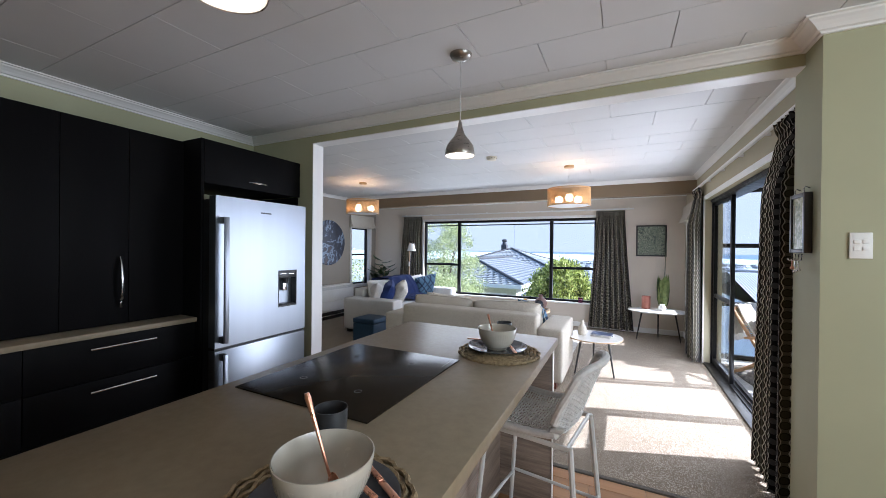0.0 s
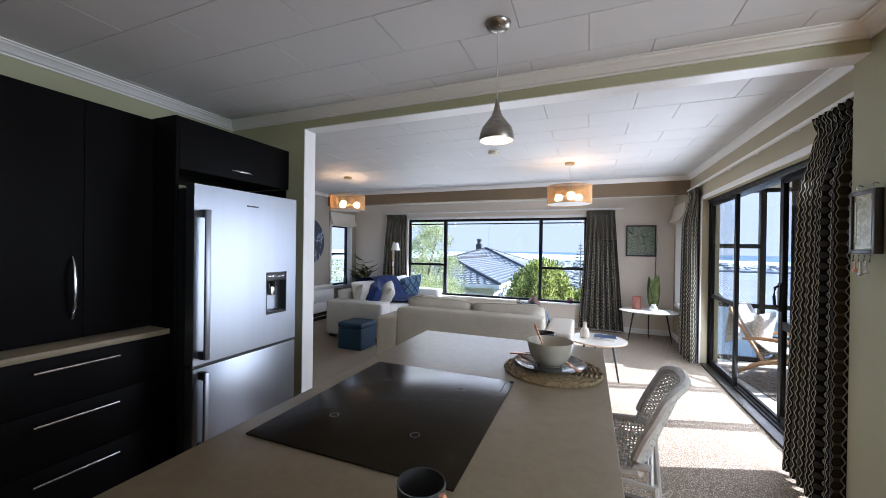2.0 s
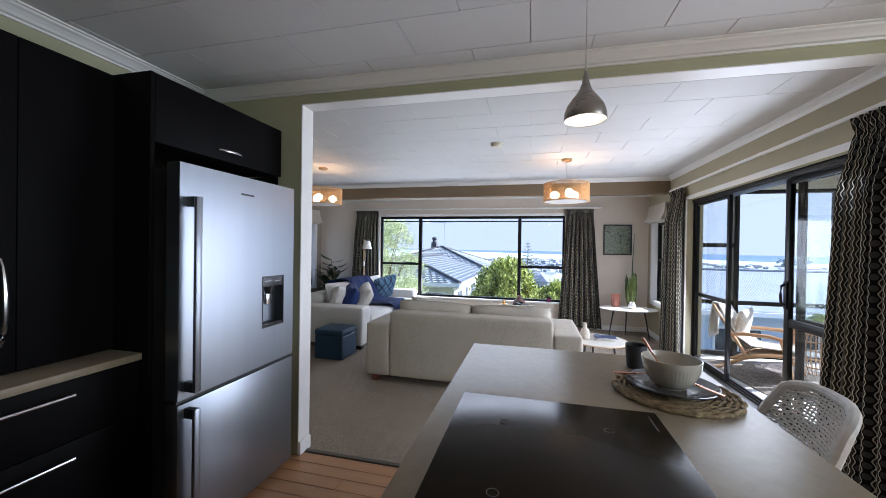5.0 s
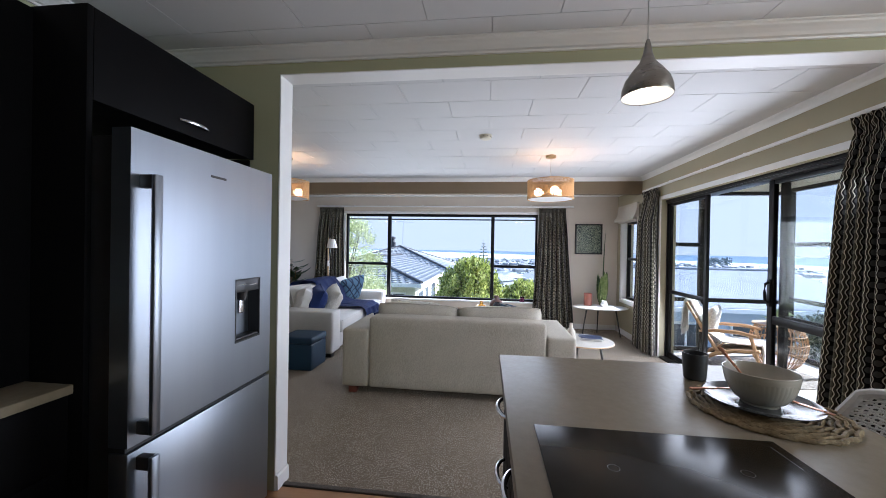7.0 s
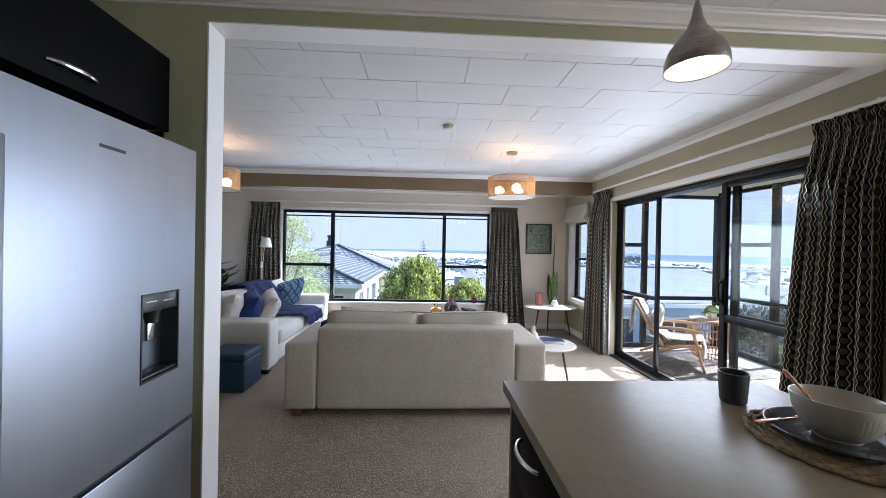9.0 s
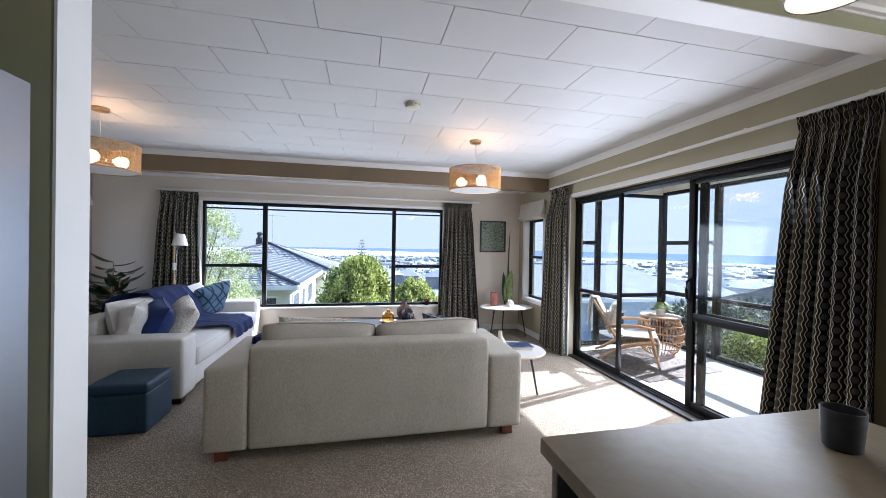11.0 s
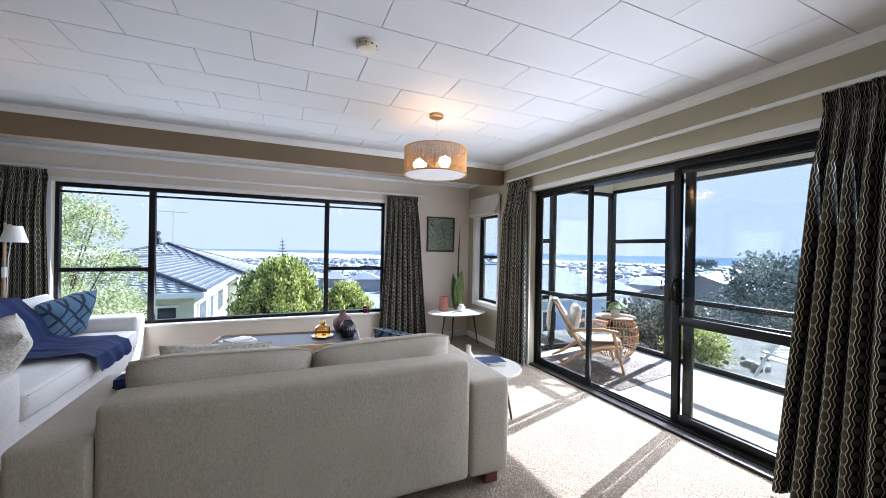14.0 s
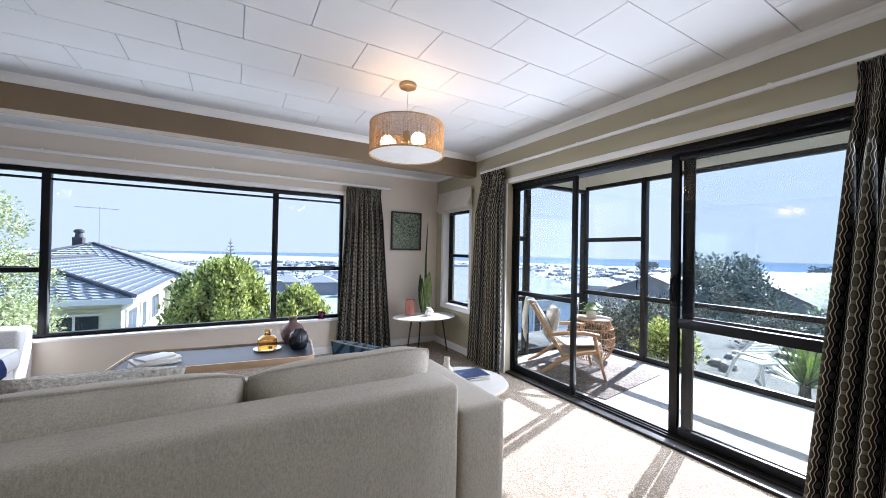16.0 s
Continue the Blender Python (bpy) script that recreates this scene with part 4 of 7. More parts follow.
def beaker(x, y):
    t = thing("beaker", (x, y, IT), "charcoal stoneware beaker without a handle", "cup", "beakers on the island")
    part("vessel", lathe(bm_new(), [(0, 0.0), (0.031, 0.0), (0.035, 0.004), (0.037, 0.03), (0.041, 0.092), (0.0405, 0.0945), (0.038, 0.094), (0.034, 0.03), (0.031, 0.01), (0, 0.008)], 40), M_CHARCOAL, t)
    return t


def pendant(x, y):
    t = thing("pendant_lamp", (x, y, CEIL), "brushed nickel teardrop pendant lamp over the island", "pendant lamp", "pendant lamps over the island")
    part("ceiling_rose", lathe(bm_new(), [(0, 0), (0.06, 0), (0.06, -0.006), (0.05, -0.022), (0.03, -0.03), (0.008, -0.034), (0, -0.034)], 32), M_NICKEL, t)
    part("cord", tube(bm_new(), [(0, 0, -0.03), (0, 0, -0.365)], 0.0025, 6), M_PALEMETAL, t)
    out = [(0.005, -0.352), (0.010, -0.37), (0.015, -0.40), (0.026, -0.43), (0.050, -0.46), (0.069, -0.487), (0.079, -0.517), (0.081, -0.543)]
    s = part("shade", lathe(bm_new(), out + [(0.080, -0.545), (0.078, -0.543)], 48), M_NICKEL, t)
    part("shade_lining", lathe(bm_new(), [(0.0778, -0.5435), (0.0755, -0.517), (0.065, -0.489), (0.045, -0.464), (0.018, -0.44), (0, -0.435)], 48), M_WHITEIN, s)
    part("bulb", lathe(bm_new(), [(0, -0.44), (0.014, -0.442), (0.016, -0.465), (0.03, -0.495), (0.03, -0.51), (0.02, -0.53), (0, -0.536)], 24), M_BULBWHITE, t)
    return t


M_BULBWHITE = glow("warm_white_bulb", (1.0, 0.88, 0.70), 1.2)


def bar_stool(x, y, turn):
    """A woven shell on a tubular frame; the sitter faces -x before turning."""
    t = thing("bar_stool", (x, y, 0), "pale grey woven wicker bar stool on metal legs", "bar stool", turn=turn)

    def shell(u, v):
        """u runs across, -1..1; v from the seat's front edge (0) over the seat to the top of the back (1)."""
        w = 0.215 - 0.02 * max(0, v - 0.5) * 2
        if v < 0.55:
            s = v / 0.55
            px, pz = -0.23 + 0.40 * s, 0.665 - 0.02 * math.sin(math.pi * s) + (0.02 if s > 0.9 else 0) * (s - 0.9) * 10
            lift = 0.03 * abs(u) ** 3
        else:
            s = (v - 0.55) / 0.45
            px, pz = 0.17 + 0.05 * math.sin(s * 1.5) + 0.05 * s * s, 0.685 + 0.268 * s
            lift = -0.03 * abs(u) ** 4 * (s ** 2)
            px -= 0.06 * abs(u) ** 2.2
        rnd = 1 - 0.10 * max(0, v - 0.8) / 0.2 * abs(u)
        return Vector((px, u * w * rnd, pz + lift))
    bm = bm_new()
    nu, nv = 24, 58
    for i in range(nu):
        u = -1 + 2 * i / (nu - 1)
        tube(bm, [shell(u, j / 30) + Vector((0, 0, 0.0022 if (i + j) % 2 else -0.0022)) for j in range(31)], 0.0030, 5)
    part("warp_weave", bm, M_WICKER, t)
    bm = bm_new()
    for j in range(nv + 1):
        v = j / nv
        tube(bm, [shell(-1 + 2 * i / 20, v) + Vector((0, 0, -0.002 if (i + j) % 2 else 0.002)) for i in range(21)], 0.0036, 5)
    part("weft_weave", bm, M_WICKER, t)
    bm = bm_new()
    edge = [shell(-1, j / 24) for j in range(25)] + [shell(-1 + 2 * i / 14, 1) for i in range(1, 14)] + [shell(1, 1 - j / 24) for j in range(25)] + [shell(1 - 2 * i / 14, 0) for i in range(1, 14)]
    tube(bm, edge, 0.0155, 8, closed=True)
    part("rim", bm, M_WICKER, t, "wrapped wicker rim")
    fr = part("seat_frame", tube(bm_new(), [(-0.19, -0.18, 0.632), (0.17, -0.18, 0.632), (0.17, 0.18, 0.632), (-0.19, 0.18, 0.632)], 0.011, 8, closed=True), M_PALEMETAL, t)
    for sx, sy in ((-1, -1), (-1, 1), (1, -1), (1, 1)):
        part("leg", tube(bm_new(), [(sx * 0.18, sy * 0.175, 0.64), (sx * 0.235, sy * 0.215, 0.0)], 0.0115, 8), M_PALEMETAL, t)
    for a, b2 in (((-0.217, -0.202, 0.22), (-0.217, 0.202, 0.22)), ((0.215, -0.2, 0.26), (0.215, 0.2, 0.26)), ((-0.217, -0.2, 0.24), (0.215, -0.2, 0.24)), ((-0.217, 0.2, 0.24), (0.215, 0.2, 0.24))):
        part("stretcher", tube(bm_new(), [a, b2], 0.008, 8), M_PALEMETAL, t)
    return t


def wall_switch():
    t = thing("light_switch", (-0.292, PY, 1.44), "white four-gang light switch plate", "light switch")
    part("plate", box(bm_new(), -0.037, 0.037, -0.009, 0.0, -0.057, 0.057, 0.003), M_WHITEIN, t)
    for dx in (-0.014, 0.014):
        for dz in (0.018, -0.014):
            part("rocker", box(bm_new(), dx - 0.0105, dx + 0.0105, -0.0125, -0.009, dz - 0.009, dz + 0.009, 0.0015), M_WHITEIN, t)
    return t


def key_holder():
    t = thing("key_holder", (PX, 3.868, 1.455), "small black framed picture with key hooks below", "key holder")
    art = artwork_material("green_print", [(0.35, (0.10, 0.13, 0.05)), (0.5, (0.30, 0.30, 0.13)), (0.62, (0.55, 0.52, 0.36))], 22, 1.0)
    for a in ((-0.085, -0.066, -0.05, 0.24), (0.066, 0.085, -0.05, 0.24), (-0.066, 0.066, -0.05, -0.03), (-0.066, 0.066, 0.22, 0.24)):
        part("frame_bar", box(bm_new(), -0.032, -0.001, a[0], a[1], a[2], a[3], 0.003), M_LEG, t)
    part("picture", box(bm_new(), -0.024, -0.004, -0.066, 0.066, -0.03, 0.22), art, t)
    part("inner_border", box(box(bm_new(), -0.0262, -0.0242, -0.054, -0.048, 0.0, 0.19), -0.0262, -0.0242, 0.048, 0.054, 0.0, 0.19), M_WHITEIN, t)
    for y in (-0.05, 0.05):
        part("hanger", tube(bm_new(), [(0.0, y, 0.262), (-0.016, y, 0.27), (-0.022, y, 0.26), (-0.02, y, 0.24)], 0.003, 6), M_CHROME, t)
    for i, y in enumerate((-0.055, -0.018, 0.018, 0.055)):
        part("hook", tube(bm_new(), [(-0.028, y, -0.055), (-0.03, y, -0.085), (-0.04, y, -0.09), (-0.045, y, -0.08)], 0.003, 6), M_CHROME, t)
    for y, l in ((-0.055, 0.05), (-0.018, 0.06), (0.018, 0.045)):
        part("key", lathe(bm_new(), [(0, 0), (0.009, 0.004), (0.009, 0.012), (0.003, 0.02), (0.003, l), (0, l)], 10, (-0.04, y, -0.09 - l)), M_COPPER if y > 0 else M_CHROME, t)
    return t


bench_and_cupboards()
fridge_housing()
fridge()
island()
cooktop()
for cx, cy, bx, by in ((-1.735, 3.125, -1.745, 3.13), (-1.73, 1.985, -1.70, 1.975)):
    placemat(cx, cy)
    plate(bx, by)
    bowl(bx, by)
spoon((-1.69, 1.99, 0.966), (-1.755, 1.985, 1.135))
spoon((-1.75, 3.12, 0.966), (-1.815, 3.20, 1.085))
knife(-1.635, 2.06, IT + 0.0365, -28)
knife(-1.615, 2.015, IT + 0.0365, -20, 0.17, "fork")
knife(-1.665, 3.10, IT + 0.0365, -62, 0.15)
knife(-1.83, 3.185, IT + 0.0365, 10, 0.17, "fork")
beaker(-1.787, 3.385)
beaker(-1.862, 2.165)
pendant(-2.012, 3.28)
pendant(-1.915, 1.92)
bar_stool(-1.55, 3.17, -8)
wall_switch()
key_holder()


# ================================================================ living room
M_OAK = wood("oak", (0.33, 0.20, 0.10), (0.58, 0.40, 0.23), 0, 18, 0.45)
M_OAKZ = wood("oak_upright", (0.33, 0.20, 0.10), (0.58, 0.40, 0.23), 2, 18, 0.45)
M_TEAK = wood("oiled_teak", (0.36, 0.19, 0.09), (0.62, 0.38, 0.20), 0, 16, 0.4)
M_TABLETOP = surface("dark_blue_grey_laminate", (0.022, 0.026, 0.036), (0.034, 0.04, 0.052), 4, 0.6, bump=0.08, bump_scale=300)
M_REDWOOD = wood("stained_red_feet", (0.09, 0.02, 0.015), (0.17, 0.05, 0.03), 2, 14, 0.4)
M_CREAMKNIT = surface("cream_bobble_knit", (0.34, 0.31, 0.26), (0.76, 0.73, 0.66), 70, 0.95, bump=1.0, bump_scale=110, dist=0.006)
M_RUG = surface("shaggy_grey_rug", (0.30, 0.28, 0.26), (0.62, 0.59, 0.55), 55, 0.95, bump=1.0, bump_scale=180, dist=0.012)
M_TERRA = surface("terracotta_glaze", (0.30, 0.105, 0.075), (0.42, 0.16, 0.115), 12, 0.4, bump=0.08, bump_scale=160)
M_PINKCLAY = surface("dusty_pink_clay", (0.15, 0.085, 0.075), (0.24, 0.15, 0.13), 8, 0.6, bump=0.12, bump_scale=200)
M_BLACKRIB = surface("black_glaze", (0.008, 0.01, 0.016), (0.02, 0.024, 0.034), 10, 0.2, coat=0.4)
M_AMBER = solid_glass("amber_glass", (0.93, 0.66, 0.28))
M_CLEAR = solid_glass("clear_glass", (0.93, 0.97, 0.93))
M_PURPLE = solid_glass("purple_glass", (0.45, 0.2, 0.32), 0.15)
M_LEAF = surface("glossy_green_leaf", (0.02, 0.055, 0.015), (0.075, 0.15, 0.035), 12, 0.32, bump=0.2, bump_scale=60)
M_LEAFPALE = surface("pale_green_leaf", (0.14, 0.23, 0.05), (0.44, 0.50, 0.20), 14, 0.35, bump=0.2, bump_scale=60)
M_PAPER = surface("paper", (0.62, 0.60, 0.56), (0.74, 0.72, 0.68), 12, 0.7)
M_MAGBLUE = artwork_material("magazine_cover", [(0.35, (0.012, 0.02, 0.06)), (0.55, (0.03, 0.06, 0.16)), (0.72, (0.45, 0.48, 0.52))], 9, 1.0)


def chevron_cloth():
    m, nt, b = shader("blue_line_cloth")
    tc = nt.nodes.new("ShaderNodeTexCoord")
    outs = []
    for ang in (35, -40):
        mp = nt.nodes.new("ShaderNodeMapping"); mp.inputs["Rotation"].default_value = (0, 0, radians(ang))
        nt.links.new(tc.outputs["UV"], mp.inputs[0])
        w = nt.nodes.new("ShaderNodeTexWave"); w.inputs["Scale"].default_value = 1.5; w.inputs["Distortion"].default_value = 1.2; w.inputs["Detail"].default_value = 1
        nt.links.new(mp.outputs[0], w.inputs["Vector"])
        outs.append(w.outputs["Fac"])
    mn = nt.nodes.new("ShaderNodeMath"); mn.operation = 'MINIMUM'
    nt.links.new(outs[0], mn.inputs[0]); nt.links.new(outs[1], mn.inputs[1])
    r = ramp_of(nt, mn.outputs[0], [(0.05, (0.010, 0.022, 0.05)), (0.14, (0.07, 0.135, 0.21))])
    nt.links.new(r.outputs[0], b.inputs["Base Color"])
    b.inputs["Roughness"].default_value = 0.9
    bump_of(nt, b, noise_of(nt, 300, 2).outputs["Fac"], 0.5, 0.0015)
    return m


M_PATTERN = chevron_cloth()


def pillow_mesh(w, h, d, seed=0, nx=20, ny=20, pinch=0.86, blunt=0.0):
    """A stuffed cushion standing in the xz plane, centred, with drawn-in sides and pointed corners."""
    rnd = random.Random(seed)
    off = Vector((rnd.uniform(0, 50), rnd.uniform(0, 50), rnd.uniform(0, 50)))
    bm = bm_new()
    uvl = bm.loops.layers.uv.new("UVMap")
    side = {}
    for s in (1, -1):
        g = []
        for j in range(ny + 1):
            row = []
            for i in range(nx + 1):
                u, v = -1 + 2 * i / nx, -1 + 2 * j / ny
                fx = 1 - (1 - pinch) * 0.5 * (1 - v * v)
                fz = 1 - (1 - pinch) * 0.5 * (1 - u * u)
                fx -= blunt * 0.35 * v ** 6 * u * u
                fz -= blunt * u ** 6 * v * v
                puff = ((1 - u ** 4) * (1 - v ** 4)) ** 0.55
                n = noise.noise(Vector((u * 2, v * 2, s)) + off) * 0.18 + noise.noise(Vector((u * 5, v * 5, s)) + off) * 0.06
                key = (i, j)
                if (i in (0, nx) or j in (0, ny)) and key in side:
                    row.append(side[key])
                    continue
                p = bm.verts.new((u * fx * w / 2, s * d / 2 * puff * (1 + n), v * fz * h / 2))
                if i in (0, nx) or j in (0, ny):
                    side[key] = p
                row.append(p)
            g.append(row)
        for j in range(ny):
            for i in range(nx):
                q = (g[j][i], g[j][i + 1], g[j + 1][i + 1], g[j + 1][i])
                f = bm.faces.new(q if s < 0 else q[::-1])
                for l in f.loops:
                    l[uvl].uv = (l.vert.co.x / w + 0.5, l.vert.co.z / h + 0.5)
    return bm


def piping_path(w, h, pinch=0.86, n=20, blunt=0.0):
    pts = []
    for k in range(4 * n):
        e, f = divmod(k, n)
        a = -1 + 2 * f / n
        u, v = ((a, -1), (1, a), (-a, 1), (-1, -a))[e]
        pts.append((u * (1 - (1 - pinch) * 0.5 * (1 - v * v) - blunt * 0.35 * v ** 6 * u * u) * w / 2, 0, v * (1 - (1 - pinch) * 0.5 * (1 - u * u) - blunt * u ** 6 * v * v) * h / 2))
    return pts


def cushion(place, w, h, d, material, label, rx=0, rz=0, ry=0, seed=1, piping=None):
    t = new("cushion")
    t.empty_display_size = 0.1
    t.matrix_world = pose(*place, rx, ry, rz)
    tagged(t, label, "cushion")
    part("cover", pillow_mesh(w, h, d, seed), material, t)
    if piping:
        part("piping", tube(bm_new(), piping_path(w, h), 0.004, 6, closed=True), piping, t)
    return t


def soft_box(x0, x1, y0, y1, z0, z1, r=0.03, puff=0.0, seed=0, n=8):
    """A padded block: rounded edges, and faces that swell a little."""
    bm = bm_new()
    box(bm, x0, x1, y0, y1, z0, z1, r, 3)
    flat = bm.faces.layers.int.get("flat")
    for f in bm.faces:
        f[flat] = 0
    if puff:
        bmesh.ops.subdivide_edges(bm, edges=[e for e in bm.edges if e.calc_length() > 0.12], cuts=n, use_grid_fill=True)
        c = Vector(((x0 + x1) / 2, (y0 + y1) / 2, (z0 + z1) / 2))
        h = Vector(((x1 - x0) / 2, (y1 - y0) / 2, (z1 - z0) / 2))
        off = Vector((seed * 7.3, seed * 3.1, seed))
        for v in bm.verts:
            q = Vector(((v.co.x - c.x) / h.x, (v.co.y - c.y) / h.y, (v.co.z - c.z) / h.z))
            wob = 1 + 0.5 * noise.noise(v.co * 4 + off)
            for k in range(3):
                a, b2 = (k + 1) % 3, (k + 2) % 3
                if abs(q[k]) > 0.8:
                    v.co[k] += math.copysign(puff * (1 - min(1, q[a] ** 2)) ** 0.5 * (1 - min(1, q[b2] ** 2)) ** 0.5 * wob, q[k])
    return bm


def sofa(place, turn, length, depth, label, cloth, back_h=0.72, arm_h=0.60, arm_w=0.255, back_d=0.21, pad_z=0.58, pad_h=0.44, pad_d=0.26, blunt=0.0, foot=None):
    """Local: x along the sofa, its back at y = 0, the seat towards +y."""
    t = thing("sofa", place, label, "sofa", "pair of sofas", turn)
    h = length / 2
    inner = h - arm_w
    part("back", soft_box(-inner + 0.003, inner - 0.003, 0.0, back_d, 0.062, back_h, 0.028, 0.006), cloth, t)
    for s in (-1, 1):
        a, b2 = sorted((s * inner, s * h))
        part("arm", soft_box(a, b2, 0.002, depth, 0.062, arm_h, 0.024, 0.005, 2), cloth, t)
    part("base", soft_box(-inner + 0.002, inner - 0.002, back_d + 0.002, depth - 0.02, 0.07, 0.26, 0.015), cloth, t)
    for i, (a, b2) in enumerate(((-inner + 0.005, -0.004), (0.004, inner - 0.005))):
        sc = part("seat_cushion", soft_box(a, b2, back_d + 0.01, depth + 0.015, 0.262, 0.43, 0.035, 0.018, 3 + i), cloth, t)
        part("piping", tube(bm_new(), [(a + 0.02, depth + 0.018, 0.418), (b2 - 0.02, depth + 0.018, 0.418)], 0.0045, 6), cloth, sc)
        w = b2 - a
        bm = pillow_mesh(w * 1.0, pad_h, pad_d, 11 + i, 28, 20, 0.985, blunt)
        m = Matrix.Translation(((a + b2) / 2, back_d + 0.125, pad_z)) @ Matrix.Rotation(radians(13 + 3 * i), 4, 'X') @ Matrix.Rotation(radians((1.2, -1.8)[i]), 4, 'Y')
        bmesh.ops.transform(bm, matrix=m, verts=bm.verts[:])
        bc = part("back_cushion", bm, cloth, t)
        bm = tube(bm_new(), piping_path(w * 1.0, pad_h, 0.985, 28, blunt), 0.007, 6, closed=True)
        bmesh.ops.transform(bm, matrix=m, verts=bm.verts[:])
        part("piping", bm, cloth, bc)
    for sx in (-1, 1):
        for y in (0.06, depth - 0.07):
            part("foot", box(bm_new(), sx * (h - 0.10) - 0.04, sx * (h - 0.10) + 0.04, y - 0.04, y + 0.04, 0.0, 0.062, 0.006), foot or M_LEG, t)
    return t


def throw_blanket():
    """A navy knit laid over the back and seat of the sofa by the wall."""
    t = thing("throw_blanket", (-5.36, 7.45, 0.45), "navy knitted throw draped over the sofa", "throw")
    prof = [(0.06, 0.10), (0.05, 0.30), (0.10, 0.375), (0.22, 0.405), (0.36, 0.395), (0.50, 0.22), (0.555, 0.07), (0.66, 0.035), (0.80, 0.018), (0.97, 0.022), (1.05, -0.03), (1.065, -0.12), (1.06, -0.17)]
    bm = bm_new()
    nu = 26
    rows = []
    for k in range(0, (len(prof) - 1) * 4 + 1):
        i, f = divmod(k, 4)
        if i == len(prof) - 1:
            x, z = prof[-1]
        else:
            f /= 4
            x = prof[i][0] * (1 - f) + prof[i + 1][0] * f
            z = prof[i][1] * (1 - f) + prof[i + 1][1] * f
        s = k / ((len(prof) - 1) * 4)
        row = []
        for j in range(nu + 1):
            u = -1 + 2 * j / nu
            wid = 0.44 - 0.14 * s
            y = u * wid - 0.26 + 0.40 * s + 0.03 * noise.noise(Vector((s * 5, u * 2, 4)))
            bumpy = 0.012 * noise.noise(Vector((s * 7, u * 5, 1))) + 0.010 * math.sin(u * 9 + s * 6)
            row.append(bm.verts.new((x + bumpy * 0.6, y, z + abs(bumpy) + 0.012)))
        rows.append(row)
    for a, c in zip(rows, rows[1:]):
        for j in range(nu):
            bm.faces.new((a[j], a[j + 1], c[j + 1], c[j]))
    bmesh.ops.solidify(bm, geom=bm.faces[:], thickness=0.012)
    part("knit", bm, M_NAVY, t)
    return t


def ottoman():
    t = thing("storage_ottoman", (-4.61, 5.94, 0), "petrol blue velvet storage ottoman with a lift lid", "ottoman")
    part("box", soft_box(-0.185, 0.185, -0.185, 0.185, 0.0, 0.285, 0.012, 0.004), M_OTTO, t)
    part("lid", soft_box(-0.19, 0.19, -0.19, 0.19, 0.289, 0.36, 0.016, 0.006), M_OTTO, t)
    return t


def coffee_table():
    t = thing("coffee_table", (-2.905, 7.225, 0), "coffee table with dark blue top and oak rim", "coffee table", turn=-7.5)

    def outline(hx, hy, r, n=6):
        pts = []
        for cx, cy, a0 in ((hx - r, hy - r, 0), (-hx + r, hy - r, 90), (-hx + r, -hy + r, 180), (hx - r, -hy + r, 270)):
            for i in range(n + 1):
                a = radians(a0 + 90 * i / n)
                pts.append((cx + r * math.cos(a), cy + r * math.sin(a)))
        return pts
    hx, hy = 0.65, 0.28
    bm = bm_new()
    lo = [bm.verts.new((x, y, 0.425)) for x, y in outline(hx - 0.012, hy - 0.012, 0.06)]
    hi = [bm.verts.new((x, y, 0.452)) for x, y in outline(hx - 0.012, hy - 0.012, 0.06)]
    bm.faces.new(lo[::-1]); bm.faces.new(hi)
    for i in range(len(lo)):
        bm.faces.new((lo[i], lo[(i + 1) % len(lo)], hi[(i + 1) % len(lo)], hi[i]))
    part("tabletop", bm, M_TABLETOP, t)
    bm = bm_new()
    rings = []
    for (a, z) in ((0.0, 0.418), (0.0, 0.466), (-0.011, 0.468), (-0.0115, 0.418)):
        rings.append([bm.verts.new((x, y, z)) for x, y in outline(hx + a, hy + a, 0.07 + a)])
    for k in range(4):
        a, c = rings[k], rings[(k + 1) % 4]
        for i in range(len(a)):
            bm.faces.new((a[i], a[(i + 1) % len(a)], c[(i + 1) % len(a)], c[i]))
    part("rim", bm, M_OAK, t, "oak rim round the top")
    for sx in (-1, 1):
        for sy in (-1, 1):
            part("leg", tube(bm_new(), [(sx * 0.54, sy * 0.20, 0.424), (sx * 0.58, sy * 0.23, 0.0)], [0.02, 0.013], 10), M_OAKZ, t)
    for sy in (-1, 1):
        part("bearer", box(bm_new(), -0.53, 0.53, sy * 0.2 - 0.012, sy * 0.2 + 0.012, 0.395, 0.424, 0.003), M_OAK, t)
    return t


CT = 0.4525


